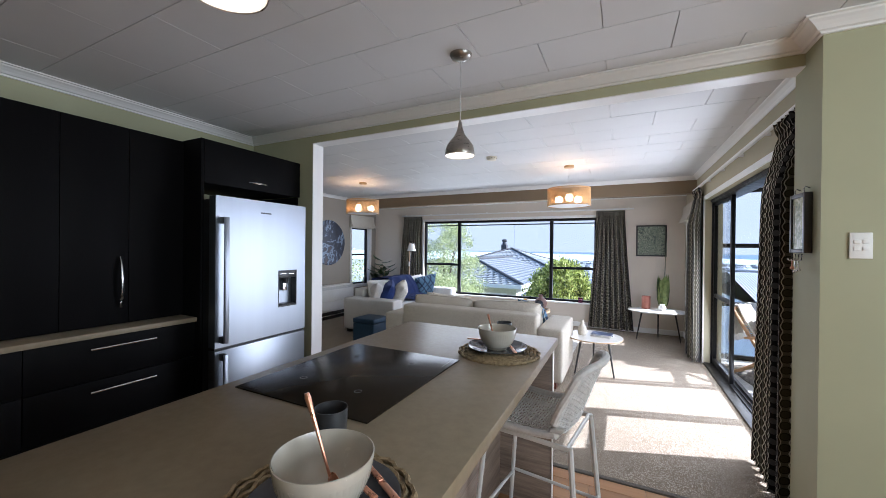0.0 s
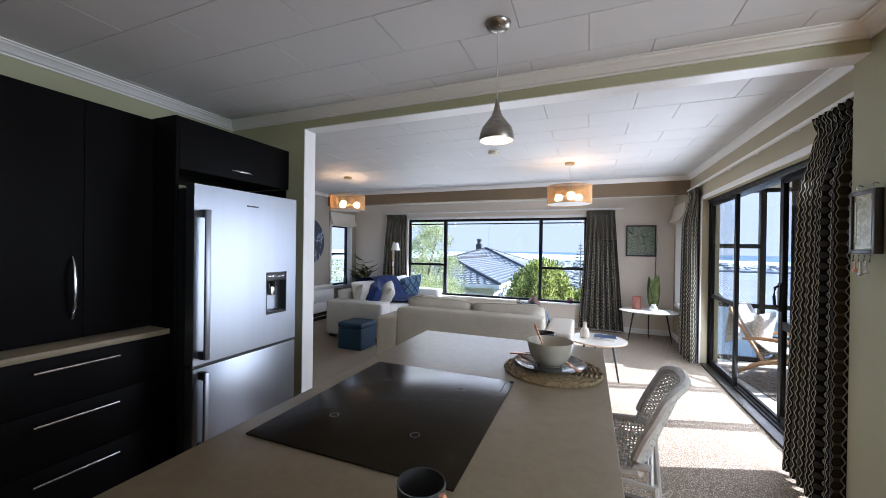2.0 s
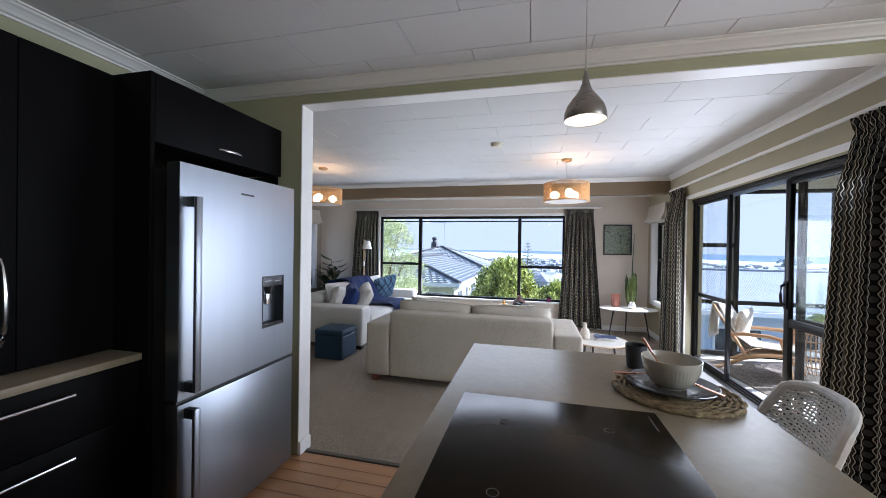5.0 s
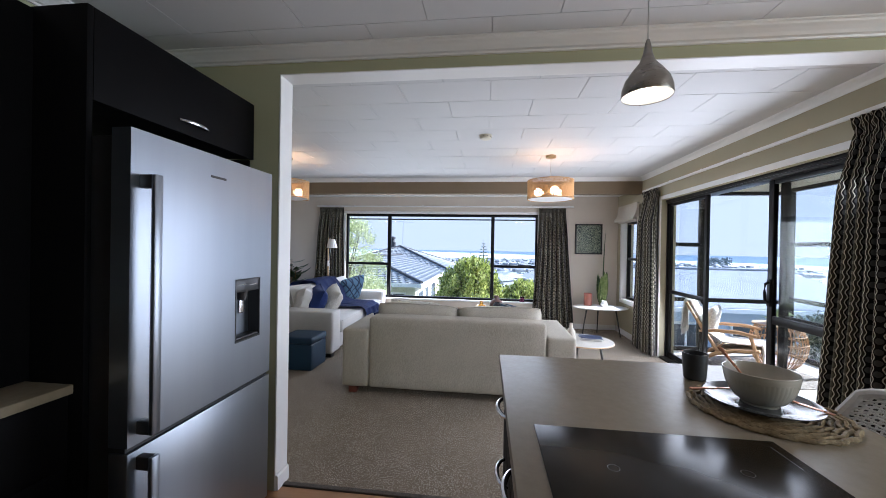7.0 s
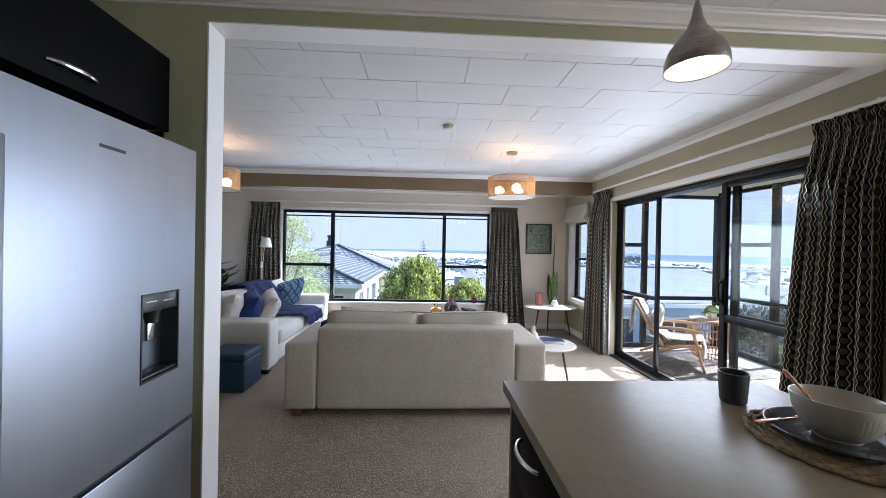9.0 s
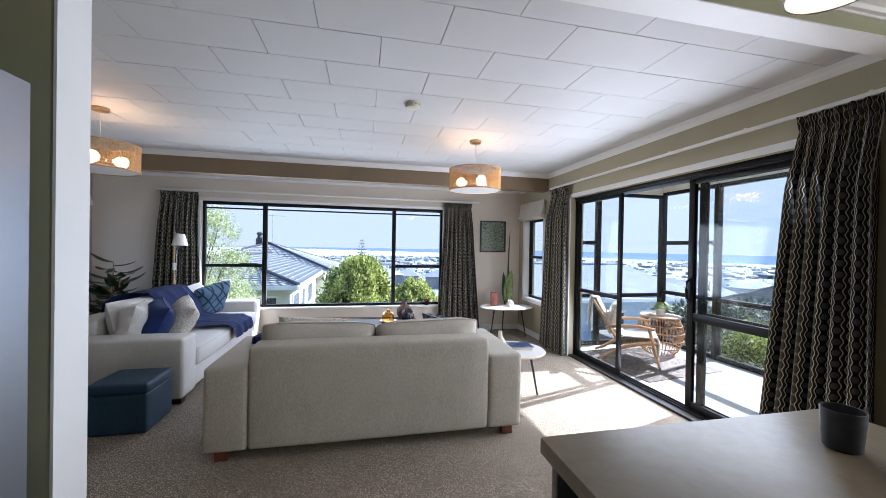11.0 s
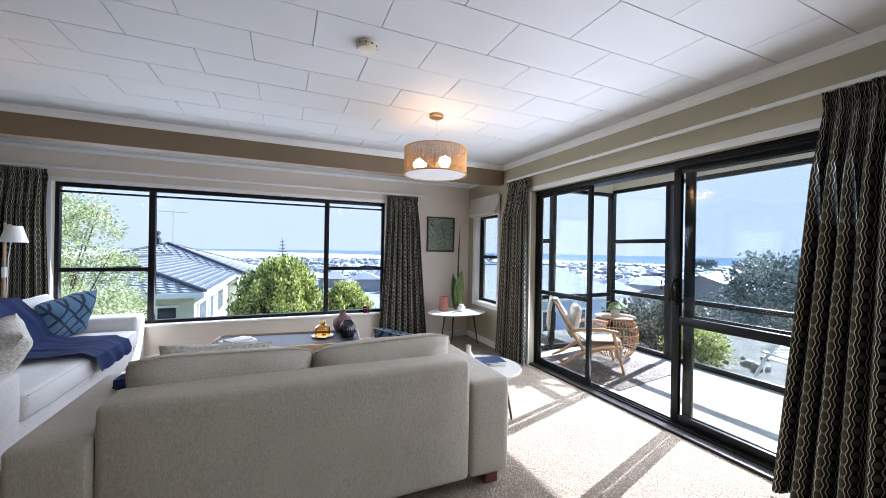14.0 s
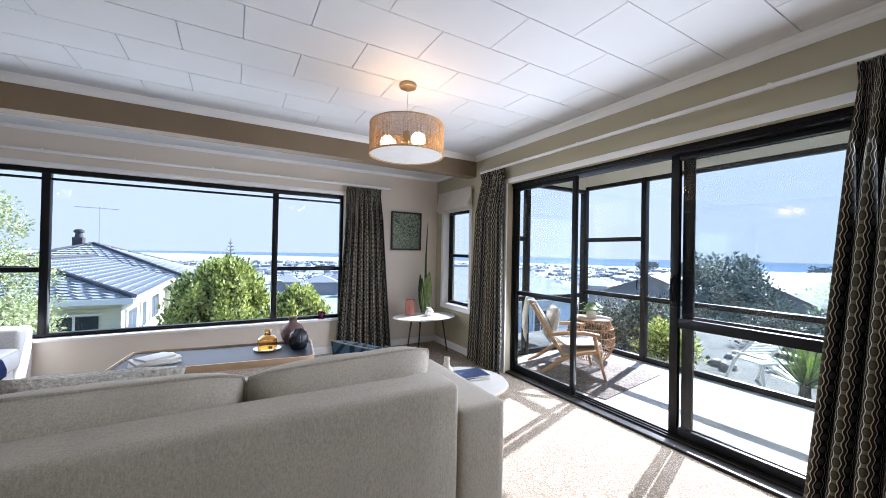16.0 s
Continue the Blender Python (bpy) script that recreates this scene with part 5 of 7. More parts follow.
def table_things():
    t = thing("book_stack", (-3.33, 7.24, CT), "two pale hardback books and a folder stacked", "books")
    for i, (w, d, h, a, z) in enumerate(((0.30, 0.21, 0.012, 8, 0.0), (0.27, 0.19, 0.018, 24, 0.0125), (0.2, 0.14, 0.014, 38, 0.031))):
        bm = box(bm_new(), -w / 2, w / 2, -d / 2, d / 2, z, z + h, 0.002)
        bmesh.ops.rotate(bm, cent=(0, 0, 0), matrix=Matrix.Rotation(radians(a), 3, 'Z'), verts=bm.verts[:])
        part("book", bm, M_PAPER, t)
    t = thing("notepad", (-3.23, 6.985, CT), "small pale notepad lying flat", "notepad", turn=18)
    part("pad", box(bm_new(), -0.06, 0.06, -0.04, 0.04, 0.0, 0.012, 0.003), M_PAPER, t)
    t = thing("saucer", (-2.60, 7.27, CT), "pale round saucer under a bottle", "saucer")
    part("dish", lathe(bm_new(), [(0, 0), (0.08, 0), (0.105, 0.01), (0.105, 0.013), (0.08, 0.005), (0, 0.005)], 32), M_CERAMIC, t)
    t = thing("amber_bottle", (-2.60, 7.27, CT + 0.006), "squat amber glass bottle with a short neck", "bottle")
    out = [(0, 0), (0.066, 0.0), (0.072, 0.006), (0.074, 0.05), (0.071, 0.085), (0.05, 0.105), (0.024, 0.115), (0.022, 0.14), (0.03, 0.145), (0.031, 0.155), (0.026, 0.156)]
    inn = [(0.018, 0.14), (0.019, 0.115), (0.045, 0.10), (0.066, 0.082), (0.069, 0.05), (0.067, 0.008), (0, 0.006)]
    part("glass", lathe(bm_new(), out + inn, 40), M_AMBER, t)
    t = thing("round_vase", (-2.385, 7.42, CT), "dusty pink clay vase with a round belly", "vase")
    part("vessel", lathe(bm_new(), [(0, 0), (0.05, 0), (0.082, 0.03), (0.1, 0.08), (0.095, 0.125), (0.07, 0.16), (0.04, 0.178), (0.032, 0.19), (0.034, 0.215), (0.042, 0.225), (0.038, 0.226), (0.027, 0.21), (0.026, 0.19), (0, 0.18)], 40), M_PINKCLAY, t)
    t = thing("ribbed_vase", (-2.37, 7.18, CT), "black ribbed ceramic vase", "vase")
    part("vessel", lathe(bm_new(), [(0, 0), (0.045, 0), (0.058, 0.015), (0.07, 0.06), (0.07, 0.10), (0.058, 0.135), (0.036, 0.155), (0.03, 0.165), (0.026, 0.16), (0, 0.14)], 96, rib=0.005, ribs=24), M_BLACKRIB, t, angle=70)


def side_table():
    t = thing("side_table", (-0.71, 8.10, 0), "oval white side table on three black legs", "side table")
    bm = lathe(bm_new(), [(0, 0.443), (0.27, 0.443), (0.296, 0.452), (0.30, 0.46), (0.296, 0.466), (0, 0.467)], 64)
    bmesh.ops.scale(bm, vec=(1.42, 0.98, 1), verts=bm.verts[:])
    part("tabletop", bm, M_WHITEIN, t)
    for x, y in ((-0.30, -0.10), (0.30, -0.06), (0.02, 0.2)):
        part("leg", tube(bm_new(), [(x * 0.75, y * 0.75, 0.443), (x, y * 1.05, 0.0)], [0.013, 0.008], 8), M_LEG, t)
    return t


def long_leaf(base, tip, width, bend, seed=0, fold=0.2, n=10):
    base, tip, bend = Vector(base), Vector(tip), Vector(bend)
    d = (tip - base)
    side = d.cross(bend if bend.length > 1e-4 else Vector((1, 0, 0))).normalized()
    nrm = side.cross(d).normalized()
    bm = bm_new()
    rows = []
    for i in range(n + 1):
        s = i / n
        w = width * (math.sin(math.pi * (0.08 + 0.92 * s) ** 0.8) ** 0.7 + 0.02)
        c = base + d * s + bend * (4 * s * (1 - s) * 0.5 + s * s * 0.6)
        rows.append([bm.verts.new(c - side * w + nrm * w * fold), bm.verts.new(c), bm.verts.new(c + side * w + nrm * w * fold)])
    for a, c in zip(rows, rows[1:]):
        for j in range(2):
            bm.faces.new((a[j], a[j + 1], c[j + 1], c[j]))
    bmesh.ops.solidify(bm, geom=bm.faces[:], thickness=0.0012)
    return bm


def side_table_things():
    z = 0.4675
    t = thing("terracotta_vase", (-0.87, 8.22, z), "terracotta pink cylinder vase", "vase")
    part("vessel", lathe(bm_new(), [(0, 0), (0.058, 0), (0.064, 0.006), (0.064, 0.195), (0.06, 0.2), (0.057, 0.195), (0.057, 0.012), (0, 0.01)], 40), M_TERRA, t)
    t = thing("glass_vase", (-0.63, 8.27, z), "clear glass vase holding folded flax leaves", "vase")
    part("glass", lathe(bm_new(), [(0, 0), (0.048, 0), (0.052, 0.006), (0.052, 0.26), (0.048, 0.26), (0.048, 0.015), (0, 0.012)], 32), M_CLEAR, t)
    f = thing("flax_leaves", (-0.63, 8.27, z + 0.016), "bunch of broad green flax leaves in a vase", "leaves")
    rnd = random.Random(5)
    for i in range(18):
        a = i * 2.4
        r = 0.03
        hgt = rnd.uniform(0.40, 0.55)
        part("leaf", long_leaf((r * math.cos(a), r * math.sin(a), 0.0), (1.6 * r * math.cos(a), 1.6 * r * math.sin(a), hgt), 0.046, (0.045 * math.cos(a), 0.045 * math.sin(a), 0), i), M_LEAFPALE if i % 4 else M_LEAF, f)
    part("tall_leaf", long_leaf((0.02, 0.01, 0.0), (0.07, 0.06, 1.22), 0.03, (-0.02, 0.0, 0), 3, 0.3, 16), M_LEAF, f)
    t = thing("white_jug", (-0.655, 8.09, z), "small white ceramic jug with a wavy lip", "jug")
    part("vessel", lathe(bm_new(), [(0, 0), (0.035, 0), (0.052, 0.02), (0.056, 0.045), (0.042, 0.072), (0.03, 0.082), (0.036, 0.1), (0.032, 0.1), (0.025, 0.082), (0, 0.07)], 32), M_WHITEIN, t)


def nest_table():
    t = thing("round_table", (-1.50, 6.00, 0), "low round side table with pale top and dark legs", "side table")
    part("tabletop", lathe(bm_new(), [(0, 0.40), (0.275, 0.40), (0.298, 0.408), (0.30, 0.415), (0.297, 0.42), (0, 0.42)], 56), M_PALETOP, t)
    part("edge_band", tube(bm_new(), [(0.2985 * math.cos(a), 0.2985 * math.sin(a), 0.411) for a in [i * math.pi / 28 for i in range(56)]], 0.006, 6, closed=True), M_OAK, t)
    for a in (95, 215, 335):
        x, y = math.cos(radians(a)), math.sin(radians(a))
        part("leg", tube(bm_new(), [(x * 0.16, y * 0.16, 0.40), (x * 0.235, y * 0.235, 0.0)], [0.013, 0.008], 8), M_LEG, t)
    v = thing("bottle_vase", (-1.63, 6.00, 0.4205), "pale speckled bottle vase", "vase")
    part("vessel", lathe(bm_new(), [(0, 0), (0.04, 0), (0.047, 0.01), (0.05, 0.06), (0.042, 0.095), (0.022, 0.12), (0.018, 0.15), (0.019, 0.175), (0.016, 0.176), (0.013, 0.15), (0, 0.13)], 32), M_CREAMVASE, v)
    for i, (dz, a, c) in enumerate(((0.0, -12, M_PAPER), (0.0125, 3, M_MAGBLUE), (0.0215, -6, M_MAGBLUE))):
        g = thing("magazine", (-1.42, 6.03, 0.4205 + dz), "glossy dark blue magazine in a small pile" if i else "thick pale magazine under the pile", "magazine", "magazines on the round table", a)
        th = 0.012 if i == 0 else 0.0085
        part("pages", box(bm_new(), -0.108, 0.109, -0.082, 0.082, 0.0006, th - 0.0012, 0.0008), M_PAPER, g)
        part("cover", box(bm_new(), -0.11, 0.11, -0.084, 0.084, th - 0.0011, th - 0.0002), c, g)


M_PALETOP = surface("pale_laminate", (0.62, 0.59, 0.54), (0.70, 0.67, 0.62), 5, 0.3)
M_CREAMVASE = surface("speckled_cream", (0.42, 0.37, 0.30), (0.60, 0.55, 0.47), 40, 0.55, bump=0.3, bump_scale=160)


def drum_lamp(x, y):
    t = thing("drum_pendant", (x, y, CEIL), "woven raffia drum ceiling lamp, lit", "ceiling lamp", "raffia drum lamps")
    part("ceiling_rose", lathe(bm_new(), [(0, 0), (0.058, 0), (0.06, -0.004), (0.058, -0.026), (0.05, -0.03), (0, -0.031)], 32), M_BRASS, t)
    part("cord", tube(bm_new(), [(0, 0, -0.03), (0, 0, -0.36)], 0.0022, 6), M_PALEMETAL, t)
    z0, z1, r = -0.29, -0.50, 0.255
    rnd = random.Random(3)
    bm = bm_new()
    n = 300
    for i in range(n):
        a = 2 * math.pi * i / n + rnd.uniform(-0.006, 0.006)
        b2 = a + rnd.uniform(-0.03, 0.03)
        tube(bm, [(r * math.cos(a), r * math.sin(a), z0), (r * math.cos((a + b2) / 2), r * math.sin((a + b2) / 2), (z0 + z1) / 2), (r * math.cos(b2), r * math.sin(b2), z1)], 0.0013, 3, caps=False)
    for k in range(44):
        z = z0 + (z1 - z0) * (k + rnd.random() * 0.6) / 44
        tube(bm, [((r + 0.001) * math.cos(a), (r + 0.001) * math.sin(a), z + rnd.uniform(-0.0015, 0.0015)) for a in [i * math.pi / 20 for i in range(40)]], 0.0013, 3, closed=True)
    s = part("shade", bm, M_RAFFIA, t, "open weave of tan raffia")
    for z in (z0, z1):
        part("shade_hoop", tube(bm_new(), [(r * math.cos(a), r * math.sin(a), z) for a in [i * math.pi / 28 for i in range(56)]], 0.0045, 6, closed=True), M_RAFFIA, s)
    part("diffuser", lathe(bm_new(), [(0, z1 + 0.012), (r - 0.01, z1 + 0.012), (r - 0.006, z1 + 0.006), (r - 0.01, z1 + 0.002), (0, z1 + 0.002)], 48), M_DIFFUSER, t, "white round diffuser")
    part("lamp_holder", lathe(bm_new(), [(0, -0.33), (0.02, -0.33), (0.025, -0.40), (0.045, -0.405), (0.045, -0.43), (0, -0.43)], 20), M_BRASS, t)
    for k in range(3):
        a = radians(40 + 120 * k)
        dx, dy = math.cos(a), math.sin(a)
        arm = part("bulb_arm", tube(bm_new(), [(0.03 * dx, 0.03 * dy, -0.415), (0.09 * dx, 0.09 * dy, -0.415)], 0.012, 8), M_BRASS, t)
        bm = lathe(bm_new(), [(0, -0.048), (0.02, -0.0435), (0.036, -0.032), (0.046, -0.014), (0.048, 0.0), (0.046, 0.014), (0.036, 0.032), (0.02, 0.0435), (0.014, 0.06), (0, 0.06)], 24)
        bmesh.ops.transform(bm, matrix=Matrix.Translation((0.135 * dx, 0.135 * dy, -0.415)) @ Vector((-dx, -dy, 0)).to_track_quat('Z', 'Y').to_matrix().to_4x4(), verts=bm.verts[:])
        part("bulb", bm, M_BULB, arm, "glowing white bulb")
    bulb_light((x, y, CEIL - 0.40), 1.15, 0.06)
    return t


M_BRASS = surface("brushed_brass", (0.36, 0.27, 0.15), (0.46, 0.35, 0.21), 10, 0.32, 0.9, rough_var=0.06)
M_RAFFIA = surface("tan_raffia", (0.42, 0.25, 0.11), (0.66, 0.44, 0.22), 60, 0.8)
M_BULB = glow("lit_bulb", (1.0, 0.76, 0.47), 3.0)
M_DIFFUSER = surface("white_fabric_diffuser", (0.74, 0.72, 0.68), (0.80, 0.78, 0.74), 10, 0.7)


def curtain(name, along, a_top, a_bot, depth, z0, z1, label, face, waves, seed):
    """A gathered curtain hanging before a wall. along: 'x' or 'y'; a_top and a_bot: its span at the heading and at the hem; face: the hooks' plane."""
    mid = (a_top[0] + a_top[1]) / 2
    t = thing("curtain", (mid, face, z0) if along == 'x' else (face, mid, z0), label, "curtain", "patterned curtains")
    rnd = random.Random(seed)
    nu = waves * 24
    steps = [0, 0.008, 0.016, 0.024, 0.031, 0.037, 0.043, 0.05, 0.06, 0.075, 0.095, 0.12] + [0.12 + 0.88 * k / 24 for k in range(1, 25)]
    ph = [rnd.uniform(-0.5, 0.5) for _ in range(waves + 2)]
    am = [rnd.uniform(0.75, 1.15) for _ in range(waves + 2)]
    cloth = 3.3 * (a_top[1] - a_top[0])
    bm = bm_new()
    uvl = bm.loops.layers.uv.new("cloth")
    rows, H = [], z1 - z0
    for s in steps:
        zz = H * (1 - s)
        k = max(0.0, (s - 0.05) / 0.95)
        lo = a_top[0] * (1 - k ** 1.15) + a_bot[0] * k ** 1.15
        hi = a_top[1] * (1 - k ** 1.15) + a_bot[1] * k ** 1.15
        head = max(0.0, 1 - s / 0.043)          # the stiff heading above the tape
        pinch = math.exp(-((s - 0.04) / 0.010) ** 2)
        amp = depth * (0.26 + 0.74 * min(1, max(0.0, (s - 0.04)) / 0.16))
        row = []
        for i in range(nu + 1):
            u = i / nu
            w = u * waves
            q = int(w)
            f = w - q
            phase = ph[q] * (1 - f) + ph[q + 1] * f
            g = am[q] * (1 - f) + am[q + 1] * f
            d = amp * g * (0.5 + 0.5 * math.cos(2 * math.pi * w + phase * (0.4 + s)))
            fine = 0.011 * math.cos(2 * math.pi * w * 4 + 1 + 0.6 * math.sin(q * 2.1)) * max(0.0, 1 - s / 0.11) + 0.016 * head - 0.008 * pinch
            slide = 0.012 * math.sin(2 * math.pi * w + phase) * min(1, s * 3)
            a = lo + (hi - lo) * u + slide - mid
            off = -(d + fine)
            row.append((bm.verts.new((a, off, zz) if along == 'x' else (off, a, zz)), (u * cloth, zz)))
        rows.append(row)
    for a, c in zip(rows, rows[1:]):
        for i in range(nu):
            q = (a[i], a[i + 1], c[i + 1], c[i])
            fc = bm.faces.new([v for v, _ in q])
            for l, (_, uv) in zip(fc.loops, q):
                l[uvl].uv = uv
    part("cloth", bm, M_CURTAIN, t, angle=180)
    return t


def curtain_track(name, along, a0, a1, face, z, hang):
    t = thing("curtain_track", ((a0 + a1) / 2, face, z) if along == 'x' else (face, (a0 + a1) / 2, z), "white curtain track on small brackets", "curtain track", "curtain tracks")
    h = (a1 - a0) / 2
    q = (-0.075, -0.05)

    def bx(p, r, s, tt, u, v):
        return box(bm_new(), p, r, s, tt, u, v, 0.003) if along == 'x' else box(bm_new(), s, tt, p, r, u, v, 0.003)
    part("rail", bx(-h, h, q[0], q[1], -0.012, 0.012), M_WHITE, t)
    n = max(3, int(2 * h / 0.62))
    for i in range(n + 1):
        c = -h + 0.08 + (2 * h - 0.16) * i / n
        part("bracket", bx(c - 0.009, c + 0.009, -0.05, 0.0, 0.004, 0.028), M_WHITE, t)
    return t


def smoke_detector():
    t = thing("smoke_detector", (-2.57, 5.464, CEIL), "round cream smoke detector on the ceiling", "smoke detector")
    part("base", lathe(bm_new(), [(0, 0), (0.062, 0), (0.062, -0.012), (0, -0.012)], 36), M_CREAMPLASTIC, t)
    part("cover", lathe(bm_new(), [(0.055, -0.0122), (0.055, -0.022), (0.048, -0.034), (0.03, -0.04), (0, -0.04)], 36), M_CREAMPLASTIC, t)
    for k in range(10):
        a = 2 * math.pi * k / 10
        part("vent", box(bm_new(), 0.0535 * math.cos(a) - 0.004, 0.0535 * math.cos(a) + 0.004, 0.0535 * math.sin(a) - 0.004, 0.0535 * math.sin(a) + 0.004, -0.021, -0.014), M_DARKPLASTIC, t)
    return t


M_CREAMPLASTIC = surface("cream_plastic", (0.60, 0.55, 0.43), (0.68, 0.63, 0.50), 12, 0.45)


def framed_picture():
    t = thing("framed_picture", (-0.785, WY, 1.565), "black framed abstract picture in green and black", "picture")
    art = artwork_material("green_abstract", [(0.36, (0.006, 0.012, 0.010)), (0.47, (0.03, 0.055, 0.04)), (0.52, (0.34, 0.38, 0.24)), (0.57, (0.03, 0.06, 0.045)), (0.66, (0.60, 0.60, 0.46))], 24, 2.5)
    hx, hz, b = 0.225, 0.262, 0.022
    for a in ((-hx, hx, -hz, -hz + b), (-hx, hx, hz - b, hz), (-hx, -hx + b, -hz + b, hz - b), (hx - b, hx, -hz + b, hz - b)):
        part("frame_bar", box(bm_new(), a[0], a[1], -0.032, -0.001, a[2], a[3], 0.003), M_LEG, t)
    part("print", box(bm_new(), -hx + b, hx - b, -0.018, -0.006, -hz + b, hz - b), art, t)
    return t


def round_artwork():
    t = thing("round_artwork", (WX, 7.03, 1.49), "large round artwork in dark blue and white", "wall art")
    art = artwork_material("resin_pour", [(0.36, (0.006, 0.008, 0.018)), (0.50, (0.015, 0.022, 0.05)), (0.545, (0.25, 0.33, 0.45)), (0.575, (0.02, 0.03, 0.06)), (0.68, (0.08, 0.045, 0.04)), (0.8, (0.30, 0.30, 0.32))], 2.2, 1.2)
    bm = lathe(bm_new(), [(0, 0), (0.445, 0), (0.45, 0.006), (0.45, 0.02), (0.443, 0.026), (0, 0.026)], 72)
    bmesh.ops.rotate(bm, cent=(0, 0, 0), matrix=Matrix.Rotation(radians(90), 3, 'Y'), verts=bm.verts[:])
    part("disc", bm, art, t)
    return t


def floor_lamp():
    t = thing("floor_lamp", (-5.40, 8.32, 0), "wooden floor lamp with a white tapered shade", "floor lamp")
    part("base", lathe(bm_new(), [(0, 0), (0.13, 0), (0.13, 0.014), (0.02, 0.022), (0, 0.022)], 36), M_WHITEIN, t)
    part("pole", tube(bm_new(), [(0, 0, 0.02), (0, 0, 1.02)], 0.013, 10), M_OAKZ, t)
    part("collar", tube(bm_new(), [(0, 0, 1.0), (0, 0, 1.10)], 0.019, 12), M_WHITEIN, t)
    part("upper_pole", tube(bm_new(), [(0, 0, 1.10), (0, 0, 1.52)], 0.012, 10), M_OAKZ, t)
    part("arm", tube(bm_new(), [(0, 0, 1.49), (0.05, -0.03, 1.50), (0.085, -0.05, 1.485)], 0.007, 8), M_WHITEIN, t)
    part("shade", lathe(bm_new(), [(0.055, 0.155), (0.095, 0.0), (0.092, 0.0), (0.052, 0.153), (0.0, 0.153), (0, 0.155)], 36, (0.09, -0.055, 1.335)), M_WHITEIN, t)
    part("flex", tube(bm_new(), [(0.085, -0.05, 1.45), (0.05, -0.045, 1.2), (0.03, -0.02, 0.8), (0.015, 0, 0.4), (0.01, 0, 0.05)], 0.003, 6), M_WHITEIN, t)
    return t


def potted_plant():
    t = thing("potted_plant", (-6.02, 8.18, 0), "tall glossy green indoor plant in a dark pot", "plant")
    part("pot", lathe(bm_new(), [(0, 0), (0.12, 0), (0.155, 0.3), (0.15, 0.3), (0.12, 0.26), (0, 0.26)], 32), M_CHARCOAL, t)
    rnd = random.Random(8)
    stems = [(0.0, 0.0, 1.12), (0.05, 0.03, 0.98), (-0.05, -0.03, 0.9), (0.02, -0.06, 0.8)]
    for sx, sy, h in stems:
        part("stem", tube(bm_new(), [(sx * 0.5, sy * 0.5, 0.25), (sx * 1.2, sy * 1.2, h)], [0.012, 0.006], 8), M_OAKZ, t)
        n = int((h - 0.36) / 0.042)
        for k in range(n):
            a = k * 2.4 + rnd.uniform(-0.4, 0.4) + sx * 30
            z = 0.40 + (h - 0.36) * k / n
            q = (z - 0.25) / (h - 0.25)
            bx, by = sx * (0.5 + 0.7 * q), sy * (0.5 + 0.7 * q)
            L = rnd.uniform(0.19, 0.30)
            up = rnd.uniform(0.05, 0.16)
            tip = (bx + L * math.cos(a), by + L * math.sin(a), z + up)
            part("leaf", long_leaf((bx, by, z), tip, rnd.uniform(0.05, 0.07), (0.0, 0.0, -0.05), k, 0.25, 8), M_LEAF, t)
    return t


def heat_pump():
    t = thing("floor_heat_pump", (WX, 7.03, 0.06), "white floor console heat pump below the artwork", "heat pump")
    part("case", box(bm_new(), 0.0, 0.20, -0.53, 0.53, 0.0, 0.585, 0.02, 3), M_WHITEIN, t)
    part("front_panel", box(bm_new(), 0.2005, 0.214, -0.52, 0.52, 0.28, 0.50, 0.006), M_WHITEIN, t)
    part("lower_panel", box(bm_new(), 0.2005, 0.212, -0.52, 0.52, 0.10, 0.272, 0.006), M_WHITEIN, t)
    for k in range(5):
        part("louvre", box(bm_new(), 0.2005, 0.209, -0.50, 0.50, 0.515 + k * 0.011, 0.520 + k * 0.011), M_PALEMETAL, t)
    part("air_slot", box(bm_new(), 0.18, 0.2045, -0.50, 0.50, 0.02, 0.085), M_DARKPLASTIC, t)
    part("plinth", box(bm_new(), 0.02, 0.18, -0.5, 0.5, -0.06, 0.0), M_DARKPLASTIC, t)
    return t


def sill_things():
    t = thing("glass_candle", (-1.90, WY - 0.0, 0.4355), "purple glass candle tumbler on the window sill", "candle")
    part("tumbler", lathe(bm_new(), [(0, 0), (0.038, 0), (0.042, 0.004), (0.043, 0.088), (0.040, 0.088), (0.039, 0.012), (0, 0.01)], 32), M_PURPLE, t)
    part("wax", lathe(bm_new(), [(0, 0.0105), (0.038, 0.0105), (0.038, 0.058), (0, 0.056)], 32), surface("lilac_wax", (0.36, 0.16, 0.26), (0.46, 0.24, 0.34), 8, 0.6), t)
    t = thing("slim_bottle", (WX - 0.03, 8.24, SIDE[2] + 0.0125), "slim dark bottle figure on the window ledge", "bottle")
    part("vessel", lathe(bm_new(), [(0, 0), (0.035, 0), (0.042, 0.02), (0.04, 0.12), (0.022, 0.17), (0.013, 0.2), (0.018, 0.23), (0.012, 0.255), (0, 0.26)], 28), M_CHARCOAL, t)


